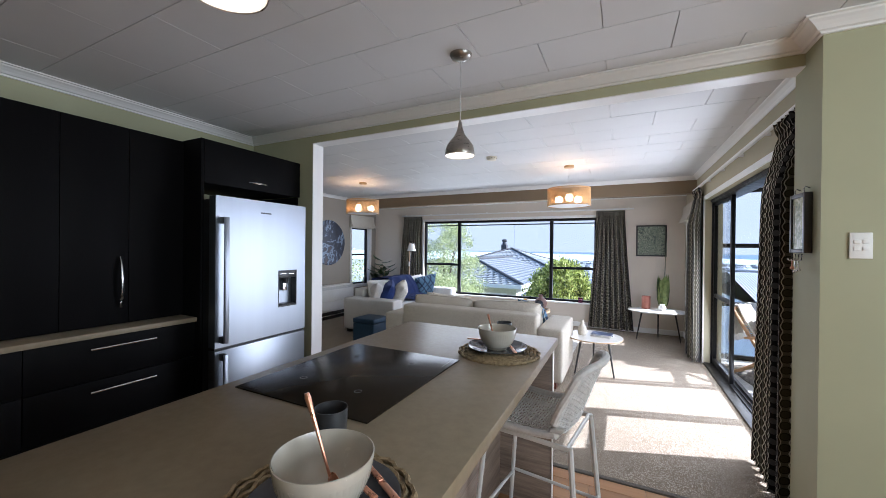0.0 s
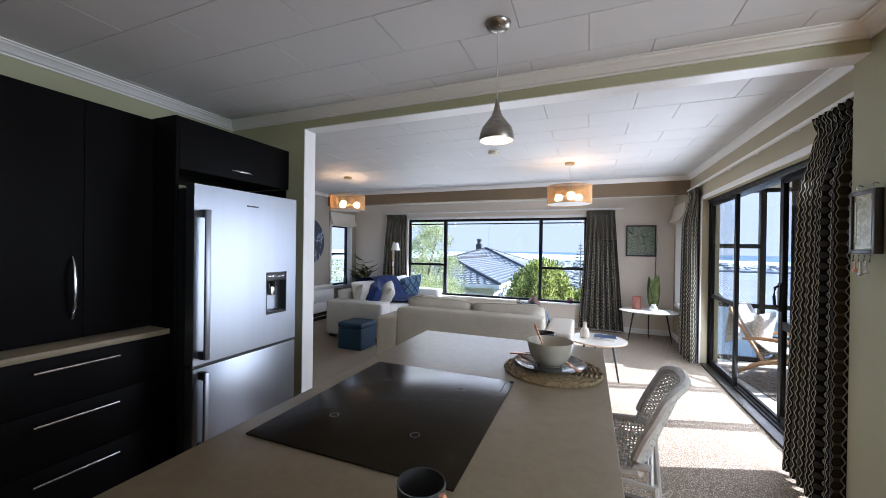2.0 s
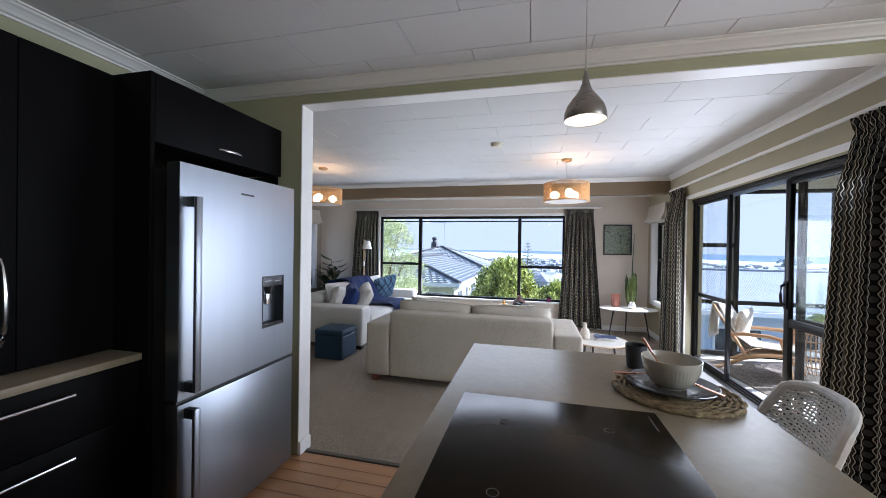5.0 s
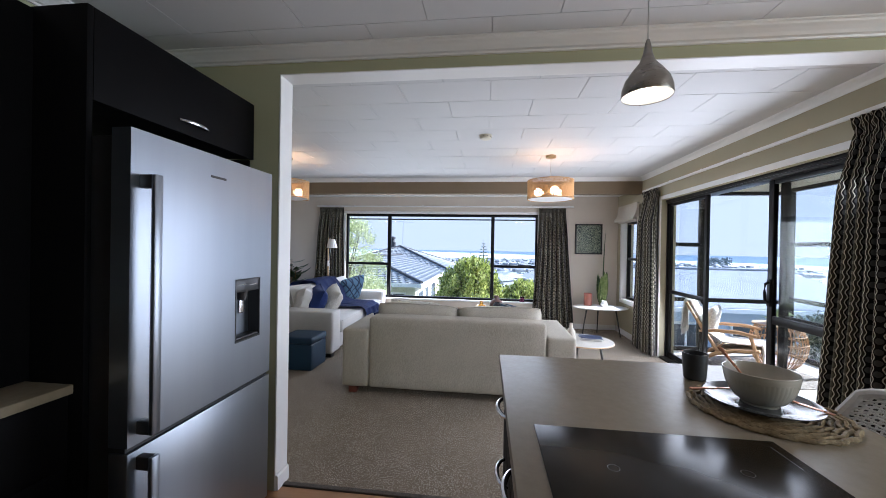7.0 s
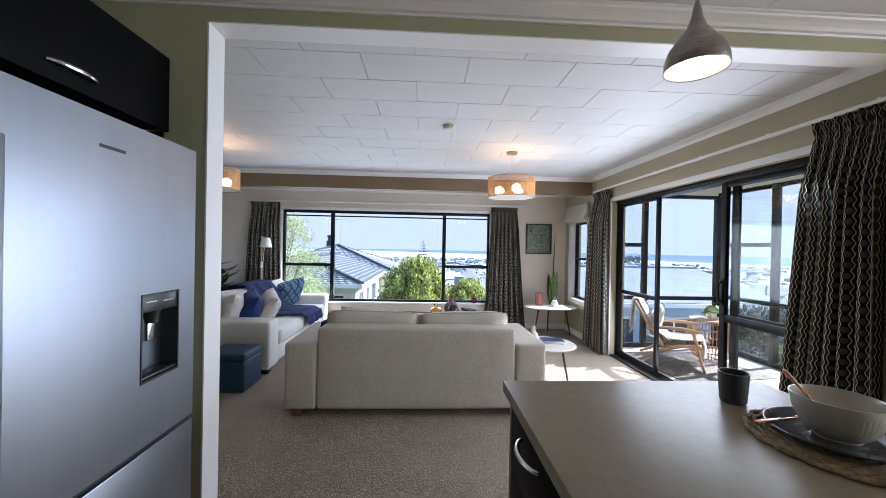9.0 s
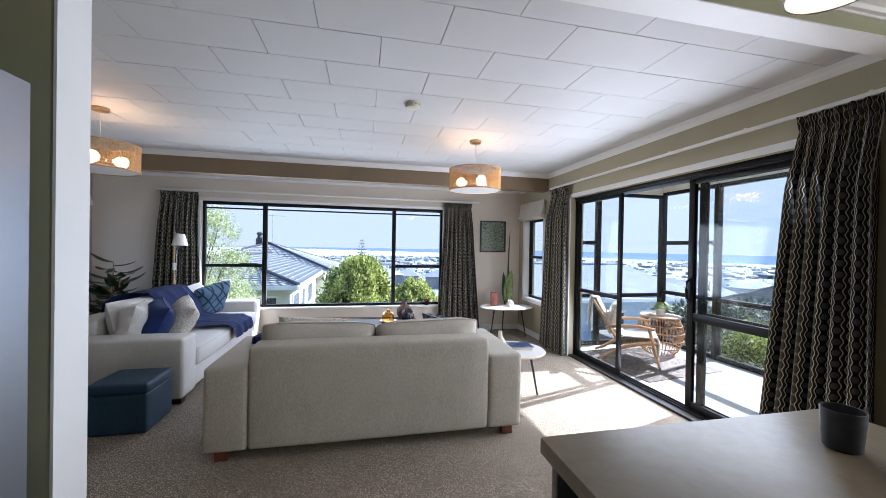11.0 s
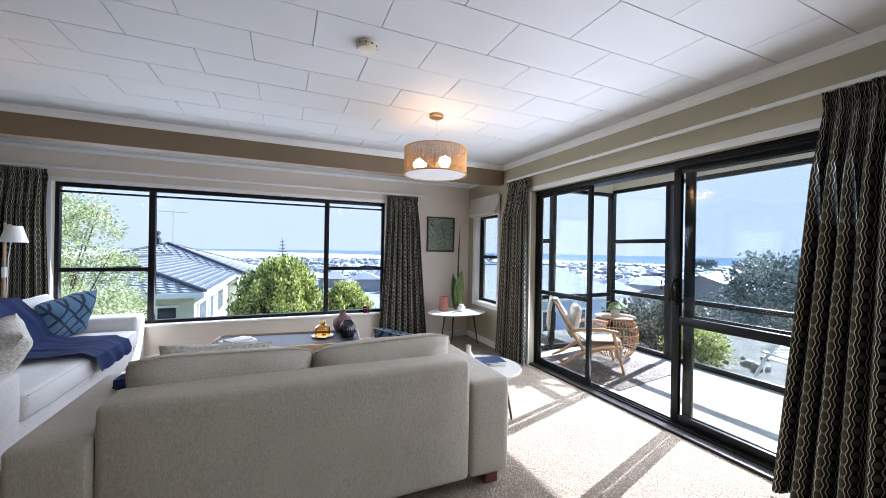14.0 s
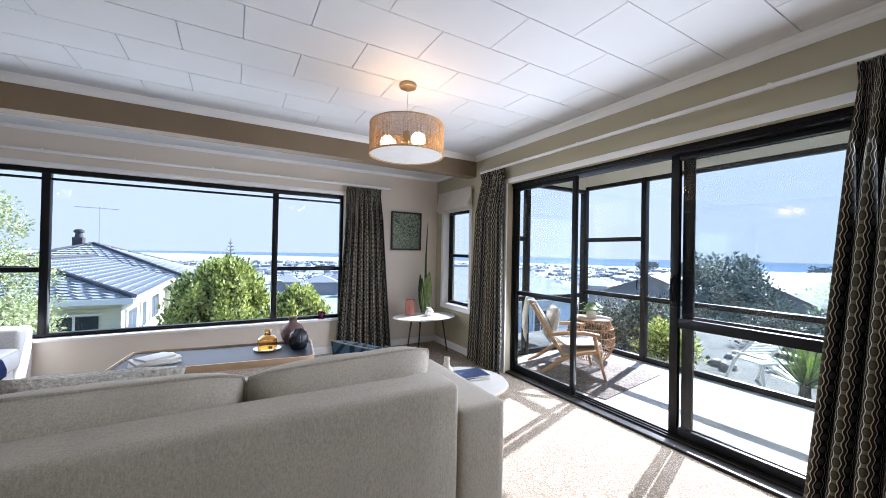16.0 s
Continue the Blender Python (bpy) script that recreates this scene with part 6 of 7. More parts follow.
def floor_rug():
    t = thing("shaggy_rug", (-2.95, 7.05, 0), "pale grey shaggy rug under the coffee table", "rug")
    bm = bm_new()
    nx, ny = 120, 84
    hx, hy = 1.15, 0.98
    g = []
    for j in range(ny + 1):
        row = []
        for i in range(nx + 1):
            x, y = -hx + 2 * hx * i / nx, -hy + 2 * hy * j / ny
            e = min(1, min(hx - abs(x), hy - abs(y)) / 0.04)
            z = 0.006 + 0.018 * e ** 0.5 + 0.009 * noise.noise(Vector((x * 22, y * 22, 0))) * e
            row.append(bm.verts.new((x + 0.01 * noise.noise(Vector((x * 9, y * 9, 5))), y + 0.01 * noise.noise(Vector((x * 9, y * 9, 9))), max(0.003, z))))
        g.append(row)
    for j in range(ny):
        for i in range(nx):
            bm.faces.new((g[j][i], g[j][i + 1], g[j + 1][i + 1], g[j + 1][i]))
    part("pile", bm, M_RUG, t)
    return t


floor_rug()
sofa((-2.81, 5.26, 0), 0, 2.13, 0.86, "oatmeal fabric two-seater sofa with square arms", M_SOFA, pad_h=0.475, pad_d=0.30, blunt=0.085, foot=M_REDWOOD)
sofa((-5.36, 7.37, 0), -90, 2.36, 0.98, "pale grey fabric sofa along the wall with scattered cushions", M_SOFA_PALE, 0.70, 0.57, 0.26, pad_z=0.61)
throw_blanket()
ottoman()
cushion((-4.95, 6.60, 0.615), 0.46, 0.42, 0.22, M_SOFA_PALE, "plain oatmeal cushion against the sofa back", -14, -72, 0, 21)
cushion((-4.82, 6.66, 0.61), 0.46, 0.44, 0.22, M_NAVY, "navy blue velvet cushion leaning on the sofa", -22, -58, 8, 22, M_NAVY)
cushion((-4.68, 6.82, 0.60), 0.46, 0.44, 0.22, M_CREAMKNIT, "cream bobble-knit cushion on the sofa", -26, -60, 12, 23)
cushion((-4.86, 8.02, 0.63), 0.52, 0.48, 0.22, M_PATTERN, "blue cushion with dark line pattern in the sofa corner", -28, -118, 10, 24)
cushion((-3.30, 5.82, 0.61), 0.52, 0.43, 0.20, M_CREAMKNIT, "cream tufted cushion leaning on the sofa back", 20, 6, 4, 25)
cushion((-3.62, 5.98, 0.55), 0.40, 0.34, 0.15, M_NAVY, "navy cushion slumped in the sofa corner", 48, 30, 0, 26)
cushion((-2.17, 5.92, 0.585), 0.46, 0.40, 0.19, M_PATTERN, "blue patterned cushion leaning on the sofa arm", 26, -38, 6, 27, M_CREAMKNIT)
coffee_table()
table_things()
side_table()
side_table_things()
nest_table()
drum_lamp(-1.83, 6.262)
drum_lamp(-4.99, 6.20)
curtain_track("track", 'x', -5.72, -1.05, WY, 2.115, 0)
curtain_track("track", 'y', 4.05, 7.42, EX, 2.215, 0)
curtain("curtain", 'x', (-5.66, -5.19), (-5.78, -5.12), 0.085, 0.03, 2.09, "patterned curtain in black and olive, drawn aside by the window", WY - 0.045, 7, 1)
curtain("curtain", 'x', (-1.645, -1.185), (-1.76, -1.03), 0.085, 0.03, 2.09, "patterned curtain in black and olive, drawn aside by the window", WY - 0.045, 7, 2)
curtain("curtain", 'y', (6.98, 7.40), (6.95, 7.56), 0.10, 0.015, 2.20, "patterned curtain in black and olive beside the sliding door", EX - 0.035, 6, 3)
curtain("curtain", 'y', (4.06, 4.44), (4.04, 4.60), 0.12, 0.015, 2.20, "patterned curtain in black and olive beside the sliding door", EX - 0.035, 6, 4)
smoke_detector()
framed_picture()
round_artwork()
floor_lamp()
potted_plant()
heat_pump()
sill_things()


# ================================================================ sun porch furniture
M_RATTAN = surface("tan_rattan", (0.34, 0.18, 0.08), (0.58, 0.36, 0.19), 40, 0.55)
M_CORD = surface("natural_paper_cord", (0.42, 0.32, 0.18), (0.62, 0.50, 0.32), 60, 0.8, bump=0.5, bump_scale=240)
M_FLEECE = surface("white_cotton_throw", (0.55, 0.53, 0.50), (0.74, 0.72, 0.69), 30, 0.95, bump=0.8, bump_scale=120, dist=0.004)
M_JUTE = surface("dark_jute_rug", (0.09, 0.075, 0.062), (0.34, 0.29, 0.24), 40, 0.95, bump=1.0, bump_scale=160, dist=0.006)


def lounge_chair(place, turn):
    """A low slatted lounge chair; the sitter faces +x before turning."""
    t = thing("lounge_chair", place, "low teak lounge chair with woven cord seat", "chair", turn=turn)
    for s in (-1, 1):
        y = s * 0.29
        part("rear_runner", tube(bm_new(), [(-0.40, y, 0.012), (-0.30, y, 0.06), (-0.10, y, 0.20), (0.10, y, 0.275), (0.30, y, 0.30)], [0.014, 0.02, 0.024, 0.022, 0.016], 8), M_TEAK, t)
        part("front_leg", tube(bm_new(), [(0.34, y, 0.0), (0.22, y, 0.46)], [0.014, 0.02], 8), M_TEAK, t)
        part("armrest", tube(bm_new(), [(-0.26, y, 0.44), (-0.1, y, 0.475), (0.12, y, 0.485), (0.27, y, 0.465)], [0.014, 0.021, 0.023, 0.018], 8), M_TEAK, t)
        part("back_post", tube(bm_new(), [(-0.08, y * 0.9, 0.23), (-0.26, y * 0.88, 0.52), (-0.40, y * 0.86, 0.76)], [0.019, 0.019, 0.015], 8), M_TEAK, t)
    part("front_rail", tube(bm_new(), [(0.29, -0.29, 0.29), (0.29, 0.29, 0.29)], 0.016, 8), M_TEAK, t)
    part("top_rail", tube(bm_new(), [(-0.40, -0.25, 0.755), (-0.40, 0.25, 0.755)], 0.016, 8), M_TEAK, t)
    bm = bm_new()
    for k in range(22):
        f = k / 21
        p = Vector((-0.06, 0, 0.25)).lerp(Vector((0.29, 0, 0.305)), f)
        tube(bm, [(p.x, -0.28, p.z), (p.x, 0.28, p.z)], 0.0075, 5)
    part("cord_seat", bm, M_CORD, t, "woven natural cord seat")
    bm = bm_new()
    for k in range(28):
        f = k / 27
        p = Vector((-0.10, 0, 0.27)).lerp(Vector((-0.395, 0, 0.74)), f)
        tube(bm, [(p.x, -0.25, p.z), (p.x, 0.25, p.z)], 0.0085, 5)
    part("cord_back", bm, M_CORD, t, "woven natural cord back")
    return t


def chair_throw(place, turn):
    t = thing("cotton_throw", place, "white cotton throw hung over the chair back", "throw", turn=turn)
    prof = [(-0.46, 0.42), (-0.455, 0.62), (-0.43, 0.775), (-0.38, 0.775), (-0.28, 0.61), (-0.16, 0.42), (-0.05, 0.335), (0.10, 0.335), (0.30, 0.345), (0.325, 0.27), (0.33, 0.15)]
    bm = bm_new()
    rows = []
    for k, (x, z) in enumerate(prof):
        rows.append([bm.verts.new((x + 0.012 * math.sin(j * 1.3 + k), -0.20 + 0.40 * j / 14 + 0.02 * math.sin(k), z + 0.008 * math.sin(j * 1.9 + k * 0.7))) for j in range(15)])
    for a, c in zip(rows, rows[1:]):
        for j in range(14):
            bm.faces.new((a[j], a[j + 1], c[j + 1], c[j]))
    bmesh.ops.subdivide_edges(bm, edges=bm.edges[:], cuts=1, smooth=0.6)
    bmesh.ops.solidify(bm, geom=bm.faces[:], thickness=0.014)
    part("cloth", bm, M_FLEECE, t)
    bm = bm_new()
    for j in range(28):
        y = -0.20 + 0.40 * j / 27
        tube(bm, [(-0.46, y, 0.42), (-0.465, y + 0.004, 0.34)], 0.003, 4)
        tube(bm, [(0.33, y, 0.15), (0.335, y + 0.004, 0.09)], 0.003, 4)
    part("fringe", bm, M_FLEECE, t)
    return t


def rattan_table(x, y):
    t = thing("rattan_table", (x, y, -0.03), "round open-weave rattan drum table", "side table")
    prof = [(0.17, 0.0), (0.22, 0.05), (0.27, 0.16), (0.285, 0.27), (0.27, 0.38), (0.23, 0.47), (0.20, 0.50)]
    for k in range(40):
        a = 2 * math.pi * k / 40
        part("cane", tube(bm_new(), [(r * math.cos(a), r * math.sin(a), z) for r, z in prof], 0.005, 5), M_RATTAN, t)
    for z, r in ((0.0, 0.17), (0.10, 0.245), (0.20, 0.277), (0.30, 0.283), (0.40, 0.263), (0.50, 0.20)):
        part("hoop", tube(bm_new(), [(r * math.cos(a), r * math.sin(a), max(z, 0.006)) for a in [i * math.pi / 20 for i in range(40)]], 0.0065, 6, closed=True), M_RATTAN, t)
    part("tabletop", lathe(bm_new(), [(0, 0.505), (0.25, 0.505), (0.258, 0.512), (0.25, 0.52), (0, 0.52)], 48), M_OAK, t)
    return t


def pot_plant(x, y, z):
    t = thing("leafy_pot_plant", (x, y, z), "small leafy green plant in a white pot", "plant")
    part("pot", lathe(bm_new(), [(0, 0), (0.05, 0), (0.065, 0.09), (0.06, 0.09), (0.05, 0.075), (0, 0.075)], 28), M_WHITEIN, t)
    rnd = random.Random(12)
    for k in range(34):
        a = k * 2.4
        L = rnd.uniform(0.06, 0.15)
        h = rnd.uniform(0.10, 0.22)
        b0 = (0.02 * math.cos(a), 0.02 * math.sin(a), 0.07)
        part("leaf", long_leaf((0.5 * L * math.cos(a), 0.5 * L * math.sin(a), h * 0.9), (L * 1.4 * math.cos(a), L * 1.4 * math.sin(a), h * 0.8), 0.03, (0, 0, -0.03), k, 0.2, 5), M_LEAFPALE, t)
        part("stalk", tube(bm_new(), [b0, (0.5 * L * math.cos(a), 0.5 * L * math.sin(a), h * 0.9)], 0.002, 4), M_LEAFPALE, t)
    return t


CH = (0.42, 6.80, -0.03)
g = thing("porch_rug", (0.55, 6.75, -0.03), "dark flat-woven jute rug in the porch", "rug", turn=8)
part("weave", box(bm_new(), -0.55, 0.62, -0.62, 0.55, 0.0005, 0.009, 0.003), M_JUTE, g)
lounge_chair((CH[0], CH[1], -0.0205), -38)
chair_throw((CH[0], CH[1], -0.0205), -38)
cushion((0.28, 6.90, 0.52), 0.42, 0.40, 0.13, M_CREAMKNIT, "cream cushion with dark stitched marks on the chair", 12, 52, 0, 31)
rattan_table(1.12, 7.03)
pot_plant(1.12, 7.03, 0.4905)

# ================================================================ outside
# ground colour lightened and greyed to hold the distance haze over the town
M_GROUND = surface("hazed_town_ground", (0.16, 0.185, 0.165), (0.30, 0.32, 0.305), 0.02, 0.95)
M_GARDEN = surface("garden_earth", (0.075, 0.07, 0.055), (0.20, 0.19, 0.16), 2.2, 0.95, bump=1.0, bump_scale=30, dist=0.02)
# water colour paled so that the far sea looks hazy
M_HAZYSEA = surface("sea", (0.50, 0.60, 0.64), (0.54, 0.64, 0.68), 0.004, 0.5)
# hills: aerial haze is in this near-white blue, not in the air
M_HAZYHILL = surface("hazy_far_hills", (0.80, 0.85, 0.90), (0.84, 0.89, 0.94), 0.004, 0.95)
M_TILEROOF = surface("grey_concrete_tile", (0.185, 0.195, 0.20), (0.255, 0.265, 0.27), 3, 0.8, bump=0.3, bump_scale=60)
M_RIDGE = surface("dark_ridge_tile", (0.03, 0.03, 0.033), (0.055, 0.055, 0.06), 4, 0.7)
M_BOARD = surface("cream_weatherboard", (0.60, 0.58, 0.44), (0.68, 0.66, 0.52), 2, 0.6)
M_IRON = surface("grey_corrugated_iron", (0.22, 0.23, 0.245), (0.28, 0.29, 0.31), 1.5, 0.6)
M_BLUEWALL = surface("pale_blue_wall", (0.42, 0.50, 0.62), (0.50, 0.58, 0.70), 2, 0.7)
M_WINDOWDARK = surface("dark_window_glass", (0.02, 0.025, 0.03), (0.05, 0.06, 0.07), 3, 0.1)
M_BARK = surface("bark", (0.06, 0.045, 0.03), (0.15, 0.12, 0.09), 14, 0.9, bump=0.8, bump_scale=40, dist=0.01)


def island_shades(name, a, b2, c, thin=0.0):
    """Foliage whose leaves differ one by one."""
    m, nt, b = shader(name)
    g2 = nt.nodes.new("ShaderNodeNewGeometry")
    r = ramp_of(nt, g2.outputs["Random Per Island"], [(0.0, a), (0.5, b2), (1.0, c)])
    nt.links.new(r.outputs[0], b.inputs["Base Color"])
    b.inputs["Roughness"].default_value = 0.6
    if thin:
        tr, mx = nt.nodes.new("ShaderNodeBsdfTranslucent"), nt.nodes.new("ShaderNodeMixShader")
        mx.inputs[0].default_value = thin
        nt.links.new(r.outputs[0], tr.inputs[0])
        nt.links.new(b.outputs[0], mx.inputs[1]); nt.links.new(tr.outputs[0], mx.inputs[2])
        nt.links.new(mx.outputs[0], nt.nodes["Material Output"].inputs[0])
    return m


M_CONIFER = island_shades("conifer_foliage", (0.05, 0.075, 0.014), (0.34, 0.39, 0.08), (0.70, 0.70, 0.25), 0.3)
M_TREE = island_shades("tree_foliage", (0.16, 0.20, 0.07), (0.40, 0.44, 0.20), (0.68, 0.69, 0.42), 0.45)
M_DARKTREE = island_shades("dark_foliage", (0.05, 0.07, 0.055), (0.15, 0.175, 0.14), (0.36, 0.38, 0.31))
# town foliage and roofs: distance haze painted in as paled, greyed colour
M_HAZEDTREE = island_shades("hazed_town_foliage", (0.11, 0.14, 0.14), (0.20, 0.235, 0.23), (0.33, 0.36, 0.35))
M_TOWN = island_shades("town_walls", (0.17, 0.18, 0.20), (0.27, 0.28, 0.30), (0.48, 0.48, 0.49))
M_TOWNROOF = island_shades("hazed_town_roofs", (0.16, 0.16, 0.18), (0.25, 0.26, 0.285), (0.42, 0.43, 0.46))


def land_height(x, y):
    """The hillside: a garden shelf by the porch, a slope and the plain below."""
    dx, dy = max(0.0, x - 5.0), max(0.0, y - 9.0)
    d = math.hypot(dx, dy)
    shelf = -0.42 if x > 1.2 else -0.42 - 2.2 * min(1.0, max(0.0, (y - 8.9) / 6.0))
    z = shelf - 0.30 * max(0.0, min(d, 22.0))
    far = math.hypot(x, y)
    if far > 30:
        z -= min(1.0, (far - 30) / 420.0) * 26.0
    return max(z, -34.5)


# one sheet of land out to the shore
bm = bm_new()
radii = [0.0, 3, 5, 7, 9, 11, 13, 16, 20, 25, 32, 42, 60, 90, 140, 220, 340, 520, 800, 1150, 1210]
NA = 72
rings = []
cx0, cy0 = 1.0, 6.0
for r in radii:
    if r == 0:
        rings.append([bm.verts.new((cx0, cy0, land_height(cx0, cy0)))])
        continue
    ring = []
    for i in range(NA):
        a = 2 * math.pi * i / NA
        rr = r * (1 + (0.06 * math.sin(a * 5) if r > 1100 else 0))
        x, y = cx0 + rr * math.cos(a), cy0 + rr * math.sin(a)
        z = -37.5 if r > 1200 else land_height(x, y)
        if -7.2 < x < 1.8 and -2.4 < y < 9.0:
            z = -0.42
        ring.append(bm.verts.new((x, y, z)))
    rings.append(ring)
for a, c in zip(rings, rings[1:]):
    for j in range(NA):
        k = (j + 1) % NA
        if len(a) == 1:
            bm.faces.new((a[0], c[j], c[k]))
        else:
            bm.faces.new((a[j], c[j], c[k], a[k]))
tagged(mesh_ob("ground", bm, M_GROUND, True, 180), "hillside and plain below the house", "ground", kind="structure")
tagged(mesh_ob("garden_bed", box(bm_new(), 1.75, 6.5, 2.0, 9.5, -0.5, -0.30, 0.02), M_GARDEN, False), "stony garden bed outside the porch", "garden bed", kind="structure")
tagged(mesh_ob("water", lathe(bm_new(), [(1100, -36.0), (4600, -36.0)], 96), M_HAZYSEA, False), "sea to the horizon, paled for distance haze", "sea", kind="structure")
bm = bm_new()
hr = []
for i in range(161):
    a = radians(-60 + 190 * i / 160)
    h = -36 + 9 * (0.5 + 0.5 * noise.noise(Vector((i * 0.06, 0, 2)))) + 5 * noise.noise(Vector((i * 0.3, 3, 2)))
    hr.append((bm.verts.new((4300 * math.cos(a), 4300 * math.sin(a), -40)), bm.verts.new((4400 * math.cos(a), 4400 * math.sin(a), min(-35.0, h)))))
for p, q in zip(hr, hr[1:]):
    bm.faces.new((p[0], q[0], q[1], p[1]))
tagged(mesh_ob("hazy_far_hills", bm, M_HAZYHILL, True), "far hills across the water, haze painted pale blue", "hills", kind="structure")
# plain pale sky beyond everything, from below the horizon to 24 degrees
m, nt, b = shader("pale_sky")
b.inputs["Base Color"].default_value = (0, 0, 0, 1)
b.inputs["Roughness"].default_value = 1.0
b.inputs["Emission Color"].default_value, b.inputs["Emission Strength"].default_value = (0.75, 0.84, 1.0, 1), SKY_GLOW
M_SKY = m
tagged(mesh_ob("backdrop", lathe(bm_new(), [(4700, -60), (4700, 2090)], 96), M_SKY, True, 180), "plain pale blue sky", "sky", kind="structure")


def tile_slope(parent, e0, e1, r0, r1, rows, name="tile_course"):
    """Courses of roof tiles between an eave (e0 to e1) and a ridge (r0 to r1), each lapping the one below."""
    e0, e1, r0, r1 = (Vector(p) for p in (e0, e1, r0, r1))
    up = ((r0 + r1) / 2 - (e0 + e1) / 2)
    n = (e1 - e0).cross(up).normalized()
    if n.z < 0:
        n = -n
    along = (e1 - e0).normalized()
    for k in range(rows):
        f0, f1 = k / rows, (k + 1.08) / rows
        a, b3 = e0.lerp(r0, f0), e1.lerp(r1, f0)
        c, d = e0.lerp(r0, min(1, f1)), e1.lerp(r1, min(1, f1))
        w = (b3 - a).length
        m2 = max(2, int(w / 0.34))
        bm = bm_new()
        lo, mid, hi = [], [], []
        for i in range(m2 * 4 + 1):
            s = i / (m2 * 4)
            h = 0.042 * max(0.0, math.cos(2 * math.pi * i / 4 + (math.pi if k % 2 else 0)))
            p, q = a.lerp(b3, s), c.lerp(d, s)
            lo.append(bm.verts.new(p + n * (0.01)))
            mid.append(bm.verts.new(p + n * (0.055 + h)))
            hi.append(bm.verts.new(q + n * (0.02 + h * 0.5)))
        for i in range(m2 * 4):
            bm.faces.new((lo[i], lo[i + 1], mid[i + 1], mid[i]))
            bm.faces.new((mid[i], mid[i + 1], hi[i + 1], hi[i]))
        part(name, bm, M_TILEROOF, parent, smooth=False)


def house_window(parent, x0, x1, y, z0, z1, panes=2):
    f = part("window", box(box(bm_new(), x0 - 0.06, x1 + 0.06, y - 0.05, y - 0.012, z1, z1 + 0.07), x0 - 0.06, x1 + 0.06, y - 0.07, y - 0.012, z0 - 0.06, z0), M_WHITE, parent)
    w = (x1 - x0) / panes
    for k in range(panes):
        part("pane", box(bm_new(), x0 + k * w + 0.03, x0 + (k + 1) * w - 0.03, y - 0.03, y - 0.01, z0 + 0.02, z1 - 0.02), M_WINDOWDARK, f)
        part("frame", box(bm_new(), x0 + k * w - 0.03, x0 + k * w + 0.03, y - 0.05, y - 0.012, z0, z1), M_WHITE, f)
    return f


def neighbour_house():
    t = thing("neighbour_house", (-8.0, 24.0, -5.0), "cream weatherboard house with a grey tiled hip roof", "house")
    o = Vector((-8.0, 24.0, -5.0))

    def q(*p):
        return Vector(p) - o

    def bx(x0, x1, y0, y1, z0, z1):
        return box(bm_new(), x0 - o.x, x1 - o.x, y0 - o.y, y1 - o.y, z0 - o.z, z1 - o.z)
    ez, rz = -0.40, 0.67
    part("wall", bx(-13.0, -6.0, 19.6, 28.6, -5.0, -0.45), M_BOARD, t)
    part("wall", bx(-14.8, -5.5, 28.8, 38.0, -5.0, -0.45), M_BOARD, t)
    for k in range(16):
        part("weatherboard", bx(-13.02, -5.975, 19.575, 19.598, -0.75 - 0.17 * k - 0.165, -0.75 - 0.17 * k), M_BOARD, t)
    part("fascia", bx(-13.5, -5.57, 19.02, 19.10, -0.56, -0.38), M_WHITE, t)
    part("fascia", bx(-5.60, -5.52, 19.10, 28.3, -0.56, -0.38), M_WHITE, t)
    part("soffit", bx(-13.5, -5.60, 19.10, 19.62, -0.52, -0.49), M_BOARD, t)
    part("fascia", bx(-5.52, -5.0, 28.22, 28.30, -0.56, -0.38), M_WHITE, t)
    for x0, x1, n in ((-12.7, -11.8, 1), (-11.2, -9.6, 2), (-8.9, -8.2, 1), (-7.7, -6.5, 2)):
        house_window(t, x0 - o.x, x1 - o.x, 19.57 - o.y, -1.95 - o.z, -0.95 - o.z, n)
    for y0, y1 in ((20.3, 21.6), (22.6, 23.4), (24.6, 26.4)):
        f = part("window", bx(-5.99, -5.93, y0 - 0.07, y1 + 0.07, -2.02, -0.88), M_WHITE, t)
        n = max(1, round((y1 - y0) / 0.65))
        for k in range(n):
            a, c = y0 + (y1 - y0) * k / n, y0 + (y1 - y0) * (k + 1) / n
            part("pane", bx(-5.94, -5.92, a + 0.035, c - 0.035, -1.93, -0.96), M_WINDOWDARK, f)
    D, D2, R1, R2 = (-5.57, 19.1, ez), (-13.41, 19.1, ez), (-9.49, 23.02, rz), (-9.49, 31.4, rz)
    tile_slope(t, q(*D2), q(*D), q(*R1), q(*R1), 15)
    tile_slope(t, q(*D), q(-5.57, 28.3, ez), q(*R1), q(*R2), 13)
    tile_slope(t, q(-13.41, 28.3, ez), q(*D2), q(*R2), q(*R1), 13)
    E, E2 = (-5.0, 28.3, ez), (-5.0, 38.5, ez)
    A = (-10.1, 33.4, 1.36)
    tile_slope(t, q(-15.2, 28.3, ez), q(*E), q(*A), q(*A), 15)
    tile_slope(t, q(*E), q(*E2), q(*A), q(*A), 15)
    tile_slope(t, q(*E2), q(-15.2, 38.5, ez), q(*A), q(*A), 8)
    tile_slope(t, q(-15.2, 38.5, ez), q(-15.2, 28.3, ez), q(*A), q(*A), 15)
    for p0, p1 in ((D, R1), (D2, R1), (R1, R2), (E, A), (A, (-15.2, 28.3, ez)), (E2, A)):
        part("ridge_tile", tube(bm_new(), [q(*p0) + Vector((0, 0, 0.07)), q(*p1) + Vector((0, 0, 0.07))], 0.085, 8), M_RIDGE, t)
    c = part("chimney", bx(-10.95, -10.5, 33.1, 33.6, 0.8, 1.75), M_RIDGE, t)
